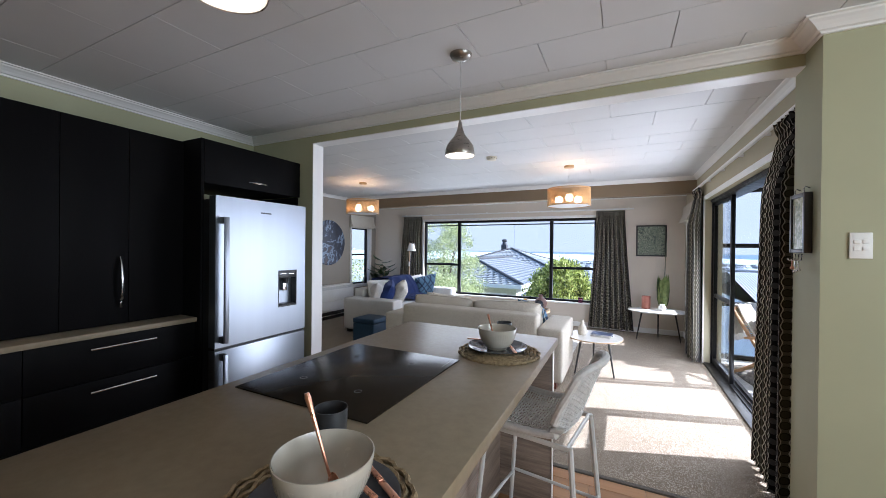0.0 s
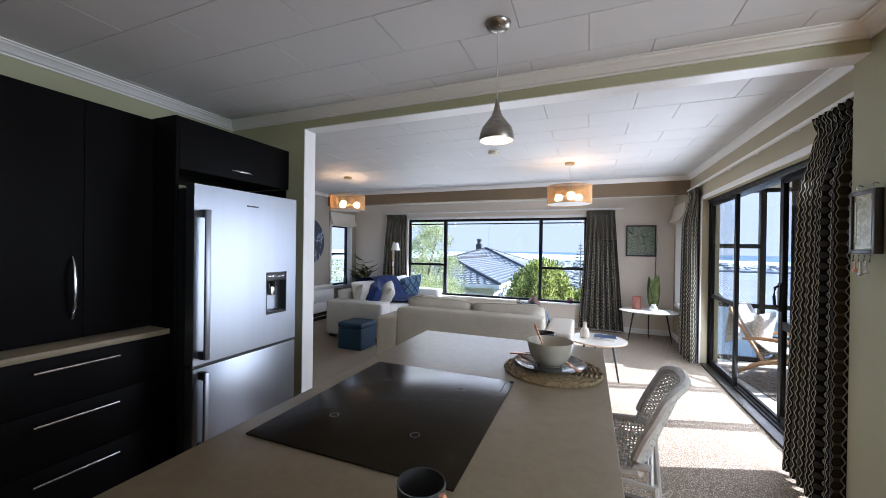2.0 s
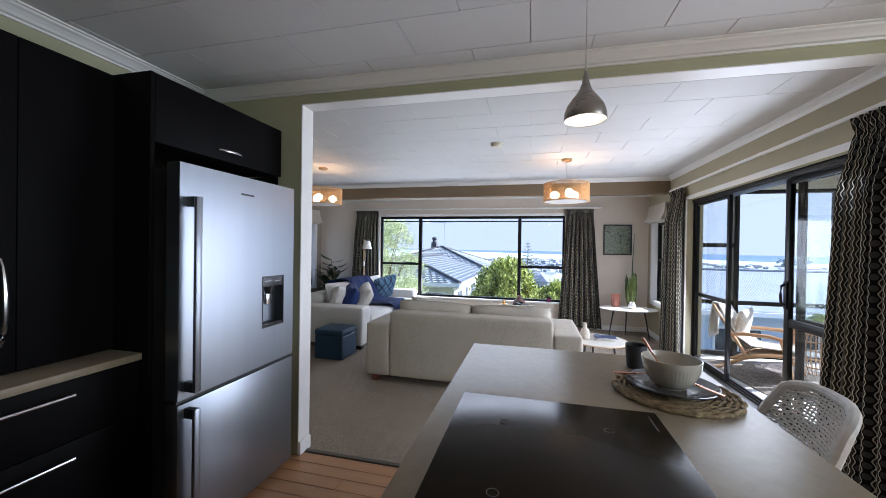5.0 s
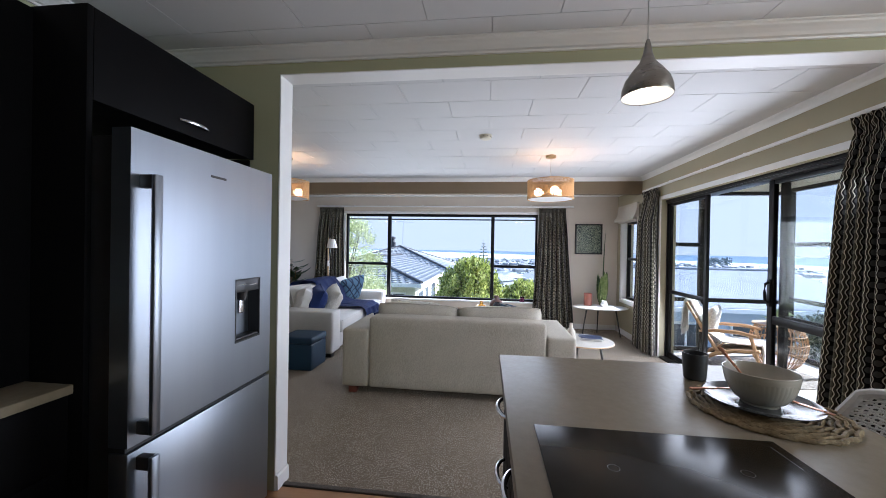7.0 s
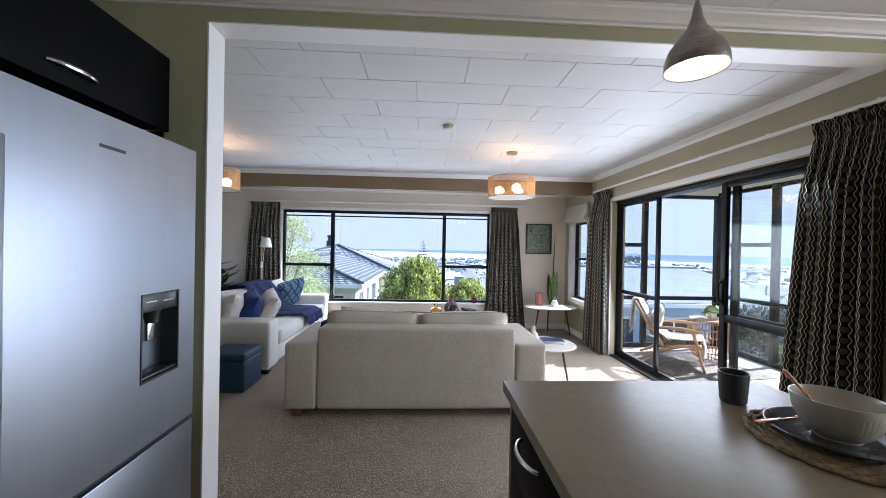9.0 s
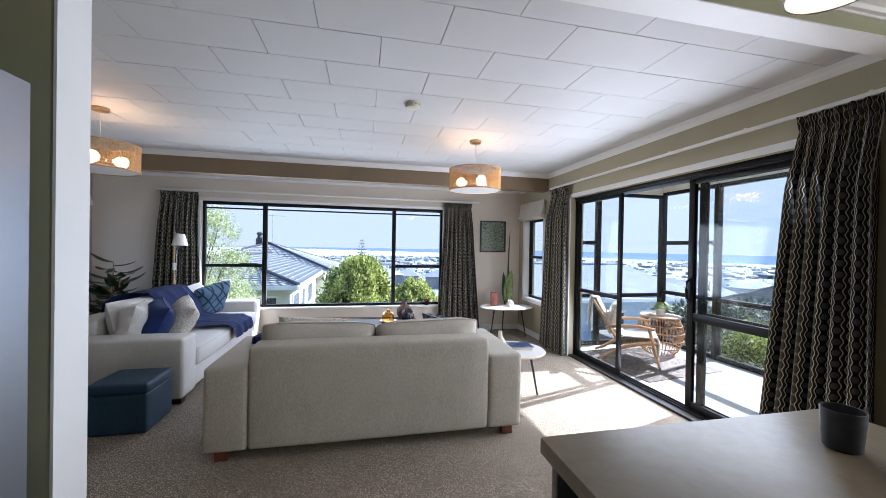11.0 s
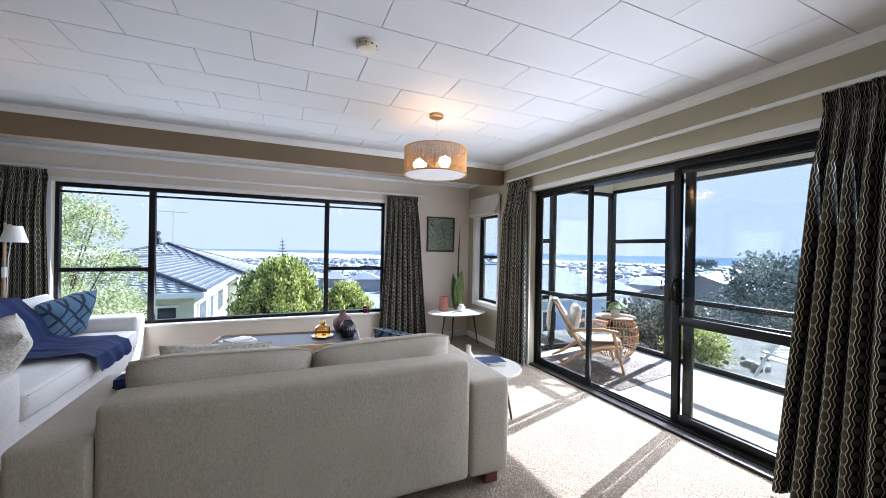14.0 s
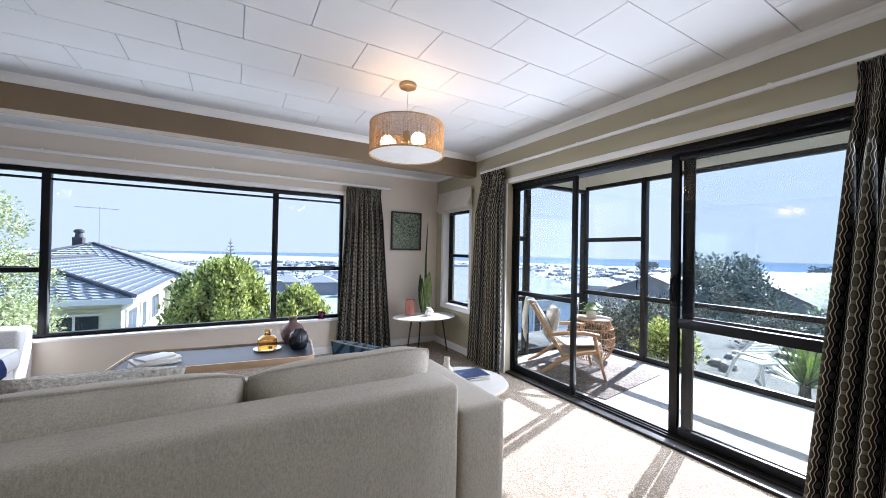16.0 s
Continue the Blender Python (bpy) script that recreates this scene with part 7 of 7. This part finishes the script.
    part("chimney_cap", lathe(bm_new(), [(0, 0), (0.2, 0), (0.16, 0.25), (0.24, 0.3), (0.24, 0.42), (0.1, 0.5), (0, 0.5)], 14, tuple(q(-10.72, 33.35, 1.75))), M_RIDGE, c)
    a = part("aerial", tube(bm_new(), [q(-9.8, 33.2, 1.3), q(-9.8, 33.2, 3.6)], 0.025, 6), M_CHROME, t)
    part("aerial_bar", tube(bm_new(), [q(-10.9, 33.2, 3.55), q(-8.9, 33.2, 3.5)], 0.02, 6), M_CHROME, a)
    for k in range(6):
        part("aerial_rod", tube(bm_new(), [q(-10.8 + k * 0.2, 33.0, 3.55), q(-10.8 + k * 0.2, 33.4, 3.55)], 0.012, 4), M_CHROME, a)
    return t


def iron_roof_house():
    t = thing("iron_roof_house", (6.0, 16.0, -6.0), "pale blue house with a grey corrugated iron roof", "house")
    o = Vector((6.0, 16.0, -6.0))
    x0, x1, ye, yr, ze, zr = 2.2, 9.3, 13.6, 18.0, -0.26, 0.66
    bm = bm_new()
    n = int((x1 - x0) / 0.076) * 4
    for (ya, za, yb, zb) in ((ye, ze, yr, zr), (yr, zr, 22.4, ze)):
        lo, hi = [], []
        for i in range(n + 1):
            x = x0 + (x1 - x0) * i / n
            h = 0.0055 * math.sin(2 * math.pi * i / 4)
            lo.append(bm.verts.new(Vector((x, ya, za + h)) - o))
            hi.append(bm.verts.new(Vector((x, yb, zb + h)) - o))
        for i in range(n):
            bm.faces.new((lo[i], lo[i + 1], hi[i + 1], hi[i]))
    part("corrugated_roof", bm, M_IRON, t, smooth=False)
    part("ridge_cap", tube(bm_new(), [Vector((x0, yr, zr + 0.02)) - o, Vector((x1, yr, zr + 0.02)) - o], 0.06, 8), M_IRON, t)
    part("wall", box(bm_new(), x0 + 0.4 - o.x, x1 - 0.4 - o.x, ye + 0.45 - o.y, 21.9 - o.y, 0.0, 5.62), M_BLUEWALL, t)
    bm = bm_new()
    for x in (x0 + 0.41, x1 - 0.41):
        v = [bm.verts.new(Vector(p) - o) for p in ((x, ye + 0.45, -0.38), (x, 21.9, -0.38), (x, yr, 0.6))]
        bm.faces.new(v)
    bmesh.ops.solidify(bm, geom=bm.faces[:], thickness=0.02)
    part("gable_wall", bm, M_BLUEWALL, t)
    part("gutter", box(bm_new(), x0 - o.x, x1 - o.x, ye - 0.1 - o.y, ye - o.y, ze - 0.14 - o.z, ze - 0.02 - o.z), M_WHITE, t)
    for xa, xb in ((3.0, 4.2), (4.9, 6.2), (6.9, 7.6)):
        house_window(t, xa - o.x, xb - o.x, ye + 0.45 - o.y, -1.7 - o.z, -0.85 - o.z, 2)
    return t


def gable_house(name, x, y, z, w, d, h, rise, turn, wallm, roofm, label):
    t = thing(name, (x, y, z), label, "house", turn=turn)
    part("wall", box(bm_new(), -w / 2, w / 2, -d / 2, d / 2, 0, h), wallm, t)
    bm = bm_new()
    for s in (-1, 1):
        v = [bm.verts.new(p) for p in ((s * (w / 2 - 0.01), -d / 2, h), (s * (w / 2 - 0.01), d / 2, h), (s * (w / 2 - 0.01), 0, h + rise))]
        bm.faces.new(v)
    bmesh.ops.solidify(bm, geom=bm.faces[:], thickness=0.02)
    part("gable", bm, wallm, t)
    for s in (-1, 1):
        bm = bm_new()
        v = [bm.verts.new(p) for p in ((-w / 2 - 0.4, s * (d / 2 + 0.45), h - 0.12), (w / 2 + 0.4, s * (d / 2 + 0.45), h - 0.12), (w / 2 + 0.4, 0, h + rise + 0.05), (-w / 2 - 0.4, 0, h + rise + 0.05))]
        bm.faces.new(v)
        bmesh.ops.solidify(bm, geom=bm.faces[:], thickness=0.1)
        part("roof", bm, roofm, t)
    for s in (-1, 1):
        for k in range(3):
            xc = -w / 2 + w * (k + 0.5) / 3
            f = part("window", box(bm_new(), xc - 0.5, xc + 0.5, s * d / 2 - 0.03, s * d / 2 + 0.03, h - 1.5, h - 0.6), M_WHITE, t)
            part("pane", box(bm_new(), xc - 0.42, xc + 0.42, s * d / 2 - 0.04, s * d / 2 + 0.04, h - 1.43, h - 0.67), M_WINDOWDARK, f)
        for k in range(2):
            yc = -d / 4 + d / 2 * k
            f = part("window", box(bm_new(), s * w / 2 - 0.03, s * w / 2 + 0.03, yc - 0.45, yc + 0.45, h - 1.5, h - 0.6), M_WHITE, t)
            part("pane", box(bm_new(), s * w / 2 - 0.04, s * w / 2 + 0.04, yc - 0.38, yc + 0.38, h - 1.43, h - 0.67), M_WINDOWDARK, f)
    return t


def leaf_quads(bm, rnd, centre, spread, count, size, upward=0.0, slim=0.32):
    """Small leaf faces strewn round a centre, each with its own tilt."""
    c = Vector(centre)
    for _ in range(count):
        d = Vector((rnd.gauss(0, 1), rnd.gauss(0, 1), rnd.gauss(0, 1))).normalized() * (rnd.random() ** 0.5)
        p = c + Vector((d.x * spread[0], d.y * spread[1], d.z * spread[2]))
        ax = (d + Vector((rnd.uniform(-0.7, 0.7), rnd.uniform(-0.7, 0.7), rnd.uniform(-0.4, 0.7) + upward))).normalized()
        sd = ax.cross(Vector((rnd.uniform(-1, 1), rnd.uniform(-1, 1), rnd.uniform(-1, 1)))).normalized()
        L = size * rnd.uniform(0.7, 1.4)
        W = L * slim
        v = [bm.verts.new(q) for q in (p, p + ax * L * 0.5 + sd * W, p + ax * L, p + ax * L * 0.5 - sd * W)]
        bm.faces.new(v)


def leafy(name, base, height, rx, ry, clumps, leaves, leaf, material, label, category, seed, upward=0.0, trunk=0.12, low=0.15, tuft=0.22, slim=0.3, mound=False):
    t = thing(name, base, label, category)
    rnd = random.Random(seed)
    top = height * 0.92
    part("trunk", tube(bm_new(), [(0, 0, -0.3), (0.03, 0.02, height * 0.3), (-0.04, 0.05, height * 0.6), (0.0, 0.0, top * 0.9)], [trunk, trunk * 0.8, trunk * 0.5, trunk * 0.15], 8), M_BARK, t)
    cents = []
    for k in range(clumps):
        a, q = rnd.uniform(0, 2 * math.pi), rnd.random() ** 0.45
        z = low + (1 - low) * rnd.random()
        shape = (1 - z) ** 0.42 * 1.12 + 0.05 if mound else max(0.12, 1 - ((z - 0.45) / 0.62) ** 2) ** 0.5
        wob = 1 + 0.28 * noise.noise(Vector((math.cos(a) * 1.5, math.sin(a) * 1.5, z * 3 + seed)))
        cents.append((rx * q * shape * wob * math.cos(a), ry * q * shape * wob * math.sin(a), z * height * (0.94 + 0.1 * wob * 0.5)))
    bm = bm_new()
    for c in cents[:max(6, clumps // 12)]:
        tube(bm, [(0, 0, c[2] * 0.45), (c[0] * 0.5, c[1] * 0.5, c[2] * 0.75), c], [trunk * 0.35, trunk * 0.22, trunk * 0.08], 5)
    part("limb", bm, M_BARK, t)
    bm = bm_new()
    for c in cents:
        s = tuft * rnd.uniform(0.7, 1.3)
        leaf_quads(bm, rnd, c, (s, s, s * (1.0 + upward)), leaves, leaf, upward, slim)
    ob = part("crown", bm, material, t, smooth=False)
    return t


def norfolk_pine(x, y, z, h):
    t = thing("norfolk_pine", (x, y, z), "tall tiered pine standing beyond the gardens", "tree")
    part("trunk", tube(bm_new(), [(0, 0, 0), (0, 0, h)], [0.3, 0.03], 8), M_BARK, t)
    bm = bm_new()
    rnd = random.Random(2)
    for k in range(20):
        f = k / 20
        zz = h * (0.15 + 0.83 * f)
        L = h * 0.24 * (1 - f) + 0.25
        for j in range(7):
            a = 2 * math.pi * (j + 0.5 * (k % 2)) / 7
            tip = Vector((L * math.cos(a), L * math.sin(a), zz + 0.18 * L))
            tube(bm, [(0, 0, zz), tip * 0.5 + Vector((0, 0, zz * 0.5 - 0.03 * L)), tip], [0.10, 0.13, 0.03], 5)
    part("branches_crown", bm, M_DARKTREE, t)
    return t


neighbour_house()
iron_roof_house()
gable_house("white_house", 24.0, 18.5, -6.0, 11, 7.5, 4.6, 1.5, 20, M_TOWN, M_IRON, "white gabled house down the slope")
gable_house("white_house", 31.0, 13.5, -6.5, 10, 8, 5.2, 1.6, -15, M_TOWN, M_IRON, "white gabled house among the trees")
gable_house("red_roof_house", 30.0, 34.0, -8.5, 10, 7, 4.2, 1.6, 40, M_TOWN, M_RIDGE, "white house with a dark roof down the slope")
leafy("conifer_bush", (-3.0, 14.0, -3.6), 4.45, 1.85, 1.5, 520, 110, 0.085, M_CONIFER, "dense yellow-green conifer bush before the window", "bush", 3, 0.7, 0.14, 0.3, 0.17, 0.3, True)
leafy("conifer_bush", (-1.35, 14.2, -3.6), 3.7, 1.35, 1.2, 300, 110, 0.085, M_CONIFER, "smaller yellow-green conifer bush beside the first", "bush", 4, 0.7, 0.12, 0.3, 0.17, 0.3, True)
leafy("garden_tree", (-8.1, 15.6, -4.0), 6.5, 1.75, 1.6, 230, 120, 0.062, M_TREE, "light green tree with airy foliage and pale branches", "tree", 5, 0.1, 0.12, 0.35, 0.30)
leafy("garden_tree", (-7.0, 13.2, -4.0), 4.3, 1.5, 1.3, 190, 120, 0.062, M_TREE, "low spreading light green tree below the window", "tree", 6, 0.1, 0.10, 0.4, 0.30)
leafy("garden_tree", (-9.2, 9.4, -3.2), 5.2, 1.4, 1.6, 170, 120, 0.062, M_TREE, "leafy green tree close to the narrow window", "tree", 7, 0.1, 0.10, 0.3, 0.30)
leafy("dark_tree", (14.5, 11.2, -5.0), 6.1, 2.3, 2.1, 260, 60, 0.13, M_DARKTREE, "dark rounded tree down the slope", "tree", 8, 0.1, 0.16, 0.4, 0.4)
leafy("garden_tree", (9.6, 5.6, -2.6), 4.2, 1.9, 1.7, 130, 40, 0.08, M_TREE, "open light green tree with fine twigs", "tree", 9, 0.2, 0.08, 0.4, 0.4)
leafy("garden_shrub", (2.5, 7.9, -0.32), 0.72, 0.45, 0.4, 80, 46, 0.06, M_DARKTREE, "grey-green shrub outside the porch", "shrub", 10, 0.3, 0.03, 0.2, 0.14)
leafy("garden_shrub", (2.6, 6.9, -0.32), 0.55, 0.36, 0.40, 80, 46, 0.05, M_CONIFER, "dense green shrub outside the porch", "shrub", 11, 0.2, 0.03, 0.15, 0.13)
leafy("garden_shrub", (3.3, 7.6, -0.32), 0.78, 0.5, 0.5, 90, 46, 0.06, M_DARKTREE, "dark green shrub outside the porch", "shrub", 12, 0.2, 0.03, 0.15, 0.14)
leafy("garden_shrub", (5.6, 6.4, -0.45), 0.75, 0.8, 0.7, 90, 60, 0.05, M_DARKTREE, "grey-green shrub along the garden edge", "shrub", 13, 0.2, 0.03, 0.15, 0.16)
leafy("garden_shrub", (6.2, 4.9, -0.6), 1.1, 0.8, 0.8, 90, 46, 0.07, M_DARKTREE, "dark green shrub along the garden edge", "shrub", 14, 0.2, 0.03, 0.15, 0.16)
leafy("garden_shrub", (5.2, 8.6, -0.5), 0.8, 0.8, 0.7, 90, 60, 0.05, M_DARKTREE, "low grey-green shrub along the garden edge", "shrub", 15, 0.2, 0.03, 0.15, 0.16)
leafy("garden_shrub", (4.2, 5.2, -0.32), 0.7, 0.6, 0.6, 90, 46, 0.06, M_DARKTREE, "low dark shrub in the garden bed", "shrub", 18, 0.2, 0.03, 0.1, 0.14)
leafy("garden_shrub", (3.5, 4.2, -0.32), 0.6, 0.5, 0.5, 80, 46, 0.06, M_TREE, "low green shrub in the garden bed", "shrub", 19, 0.2, 0.03, 0.1, 0.14)
norfolk_pine(-3.2, 90.0, -14.0, 17.4)


def yucca(x, y, z):
    t = thing("yucca", (x, y, z), "spiky yellow-green yucca outside the porch", "plant")
    rnd = random.Random(4)
    part("stem", tube(bm_new(), [(0, 0, 0), (0, 0, 0.18)], 0.05, 8), M_BARK, t)
    for k in range(46):
        a = k * 2.4
        e = radians(rnd.uniform(15, 80))
        L = rnd.uniform(0.45, 0.7)
        tip = (L * math.cos(a) * math.cos(e), L * math.sin(a) * math.cos(e), 0.15 + L * math.sin(e))
        part("leaf", long_leaf((0, 0, 0.14), tip, 0.02, (0, 0, -0.04), k, 0.35, 6), M_LEAFPALE, t)
    return t


yucca(2.86, 5.48, -0.31)


def garden_chair(x, y, z, turn):
    t = thing("garden_chair", (x, y, z), "white slatted garden chair on the gravel", "garden chair", turn=turn)
    for s in (-1, 1):
        part("back_leg", tube(bm_new(), [(0.26, s * 0.25, 0.0), (0.10, s * 0.25, 0.34), (-0.12, s * 0.25, 0.62)], 0.018, 8), M_WHITE, t)
        part("front_leg", tube(bm_new(), [(-0.26, s * 0.25, 0.0), (-0.20, s * 0.25, 0.36)], 0.018, 8), M_WHITE, t)
        part("armrest", box(bm_new(), -0.26, 0.10, s * 0.27 - 0.03, s * 0.27 + 0.03, 0.42, 0.445, 0.006), M_WHITE, t)
    for k in range(6):
        part("seat_slat", box(bm_new(), -0.22 + k * 0.065, -0.165 + k * 0.065, -0.24, 0.24, 0.345, 0.362, 0.004), M_WHITE, t)
    for k in range(7):
        f = k / 6
        p = Vector((0.10, 0, 0.36)).lerp(Vector((-0.12, 0, 0.62)), f)
        part("back_slat", box(bm_new(), p.x - 0.011, p.x + 0.011, -0.24, 0.24, p.z - 0.012, p.z + 0.012, 0.004), M_WHITE, t)
    return t


garden_chair(2.75, 5.85, -0.30, 70)


def garden_stones():
    """Pale stones strewn over the bed; past counting."""
    bm = bm_new()
    rnd = random.Random(17)
    for _ in range(90):
        x, y = rnd.uniform(1.9, 6.2), rnd.uniform(3.0, 9.2)
        r = rnd.uniform(0.03, 0.11)
        m2 = Matrix.Translation((x, y, -0.30 + r * 0.25)) @ Euler((rnd.random() * 6, rnd.random() * 6, rnd.random() * 6)).to_matrix().to_4x4() @ Matrix.Diagonal((r, r * rnd.uniform(0.6, 1), r * rnd.uniform(0.4, 0.7), 1))
        bmesh.ops.create_icosphere(bm, subdivisions=1, radius=1.0, matrix=m2)
    ob = mesh_ob("garden_stones", bm, island_shades("garden_stone", (0.10, 0.096, 0.09), (0.19, 0.183, 0.17), (0.32, 0.31, 0.29)), True, 60)
    return tagged(ob, "pale stones strewn over the garden bed", "stones", kind="stuff")


garden_stones()


def town():
    """Roofs and trees of the town on the plain, past counting."""
    rnd = random.Random(9)
    walls, roofs, trees = bm_new(), bm_new(), bm_new()
    for _ in range(1500):
        a = radians(rnd.uniform(-35, 125))
        r = 70 + 1050 * rnd.random() ** 0.75
        x, y = r * math.cos(a), r * math.sin(a)
        z = land_height(x, y)
        w, d, h = rnd.uniform(8, 15), rnd.uniform(7, 10), rnd.uniform(2.6, 5.0)
        th = rnd.uniform(0, math.pi)
        R = Matrix.Translation((x, y, z)) @ Matrix.Rotation(th, 4, 'Z')
        vs = [walls.verts.new(R @ Vector(p)) for p in ((-w / 2, -d / 2, -2), (w / 2, -d / 2, -2), (w / 2, d / 2, -2), (-w / 2, d / 2, -2), (-w / 2, -d / 2, h), (w / 2, -d / 2, h), (w / 2, d / 2, h), (-w / 2, d / 2, h))]
        for f in ((0, 1, 5, 4), (1, 2, 6, 5), (2, 3, 7, 6), (3, 0, 4, 7)):
            walls.faces.new([vs[i] for i in f])
        e, rz = 0.5, h + d * 0.22
        vs = [roofs.verts.new(R @ Vector(p)) for p in ((-w / 2 - e, -d / 2 - e, h - 0.1), (w / 2 + e, -d / 2 - e, h - 0.1), (w / 2 + e, d / 2 + e, h - 0.1), (-w / 2 - e, d / 2 + e, h - 0.1), (-w / 2 + d * 0.3, 0, rz), (w / 2 - d * 0.3, 0, rz))]
        for f in ((0, 1, 5, 4), (1, 2, 5), (2, 3, 4, 5), (3, 0, 4)):
            roofs.faces.new([vs[i] for i in f])
    for _ in range(1700):
        a = radians(rnd.uniform(-35, 125))
        r = 150 + 985 * rnd.random() ** 0.7
        x, y = r * math.cos(a), r * math.sin(a)
        s = rnd.uniform(1.5, 4.5) * (1.6 if rnd.random() < 0.12 else 1)
        z = land_height(x, y)
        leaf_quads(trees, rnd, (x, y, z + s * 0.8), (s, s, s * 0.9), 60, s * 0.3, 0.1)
    for ax, rr, n in ((27, 980, 26), (31, 985, 20), (8, 900, 14), (60, 1050, 16), (14, 930, 10)):
        for _ in range(n):
            a = radians(ax + rnd.uniform(-1.2, 1.2))
            x, y = rr * math.cos(a), rr * math.sin(a)
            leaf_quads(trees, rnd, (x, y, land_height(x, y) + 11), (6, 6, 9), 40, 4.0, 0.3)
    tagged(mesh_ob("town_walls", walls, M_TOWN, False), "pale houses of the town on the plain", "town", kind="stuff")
    tagged(mesh_ob("hazed_town_roofs", roofs, M_TOWNROOF, False), "grey town roofs on the plain, paled for haze", "town", kind="stuff")
    tagged(mesh_ob("town_trees", trees, M_HAZEDTREE, False), "trees scattered through the town, paled for haze", "trees", kind="stuff")


town()


def kitchen_boards():
    """Narrow timber boards laid along the kitchen, each a piece of its own, with fine open joints."""
    rnd = random.Random(21)
    w, k, y = 0.0975, 0, 3.93
    meshes = {}
    while y - w > -1.6:
        x = KX0 + 0.005
        cut = rnd.uniform(1.2, 3.6)
        for x1 in (x + cut, x + cut + rnd.uniform(1.4, 2.0), 1.595):
            ln = round(x1 - x, 1)
            if ln not in meshes:
                bm = box(bm_new(), 0.0008, ln - 0.0008, -w + 0.0008, -0.0008, 0.0, 0.018, 0.0015, 1)
                me = bpy.data.meshes.new("plank")
                bm.to_mesh(me); bm.free()
                me.materials.append(M_FLOORWOOD)
                meshes[ln] = me
            ob = new("plank", meshes[ln])
            ob.parent = kitchen_floor
            ob.location = (x, y, -0.0205 + rnd.uniform(-0.0006, 0.0006))
            x += ln
            if x > 1.3:
                break
        y -= w
        k += 1


kitchen_boards()
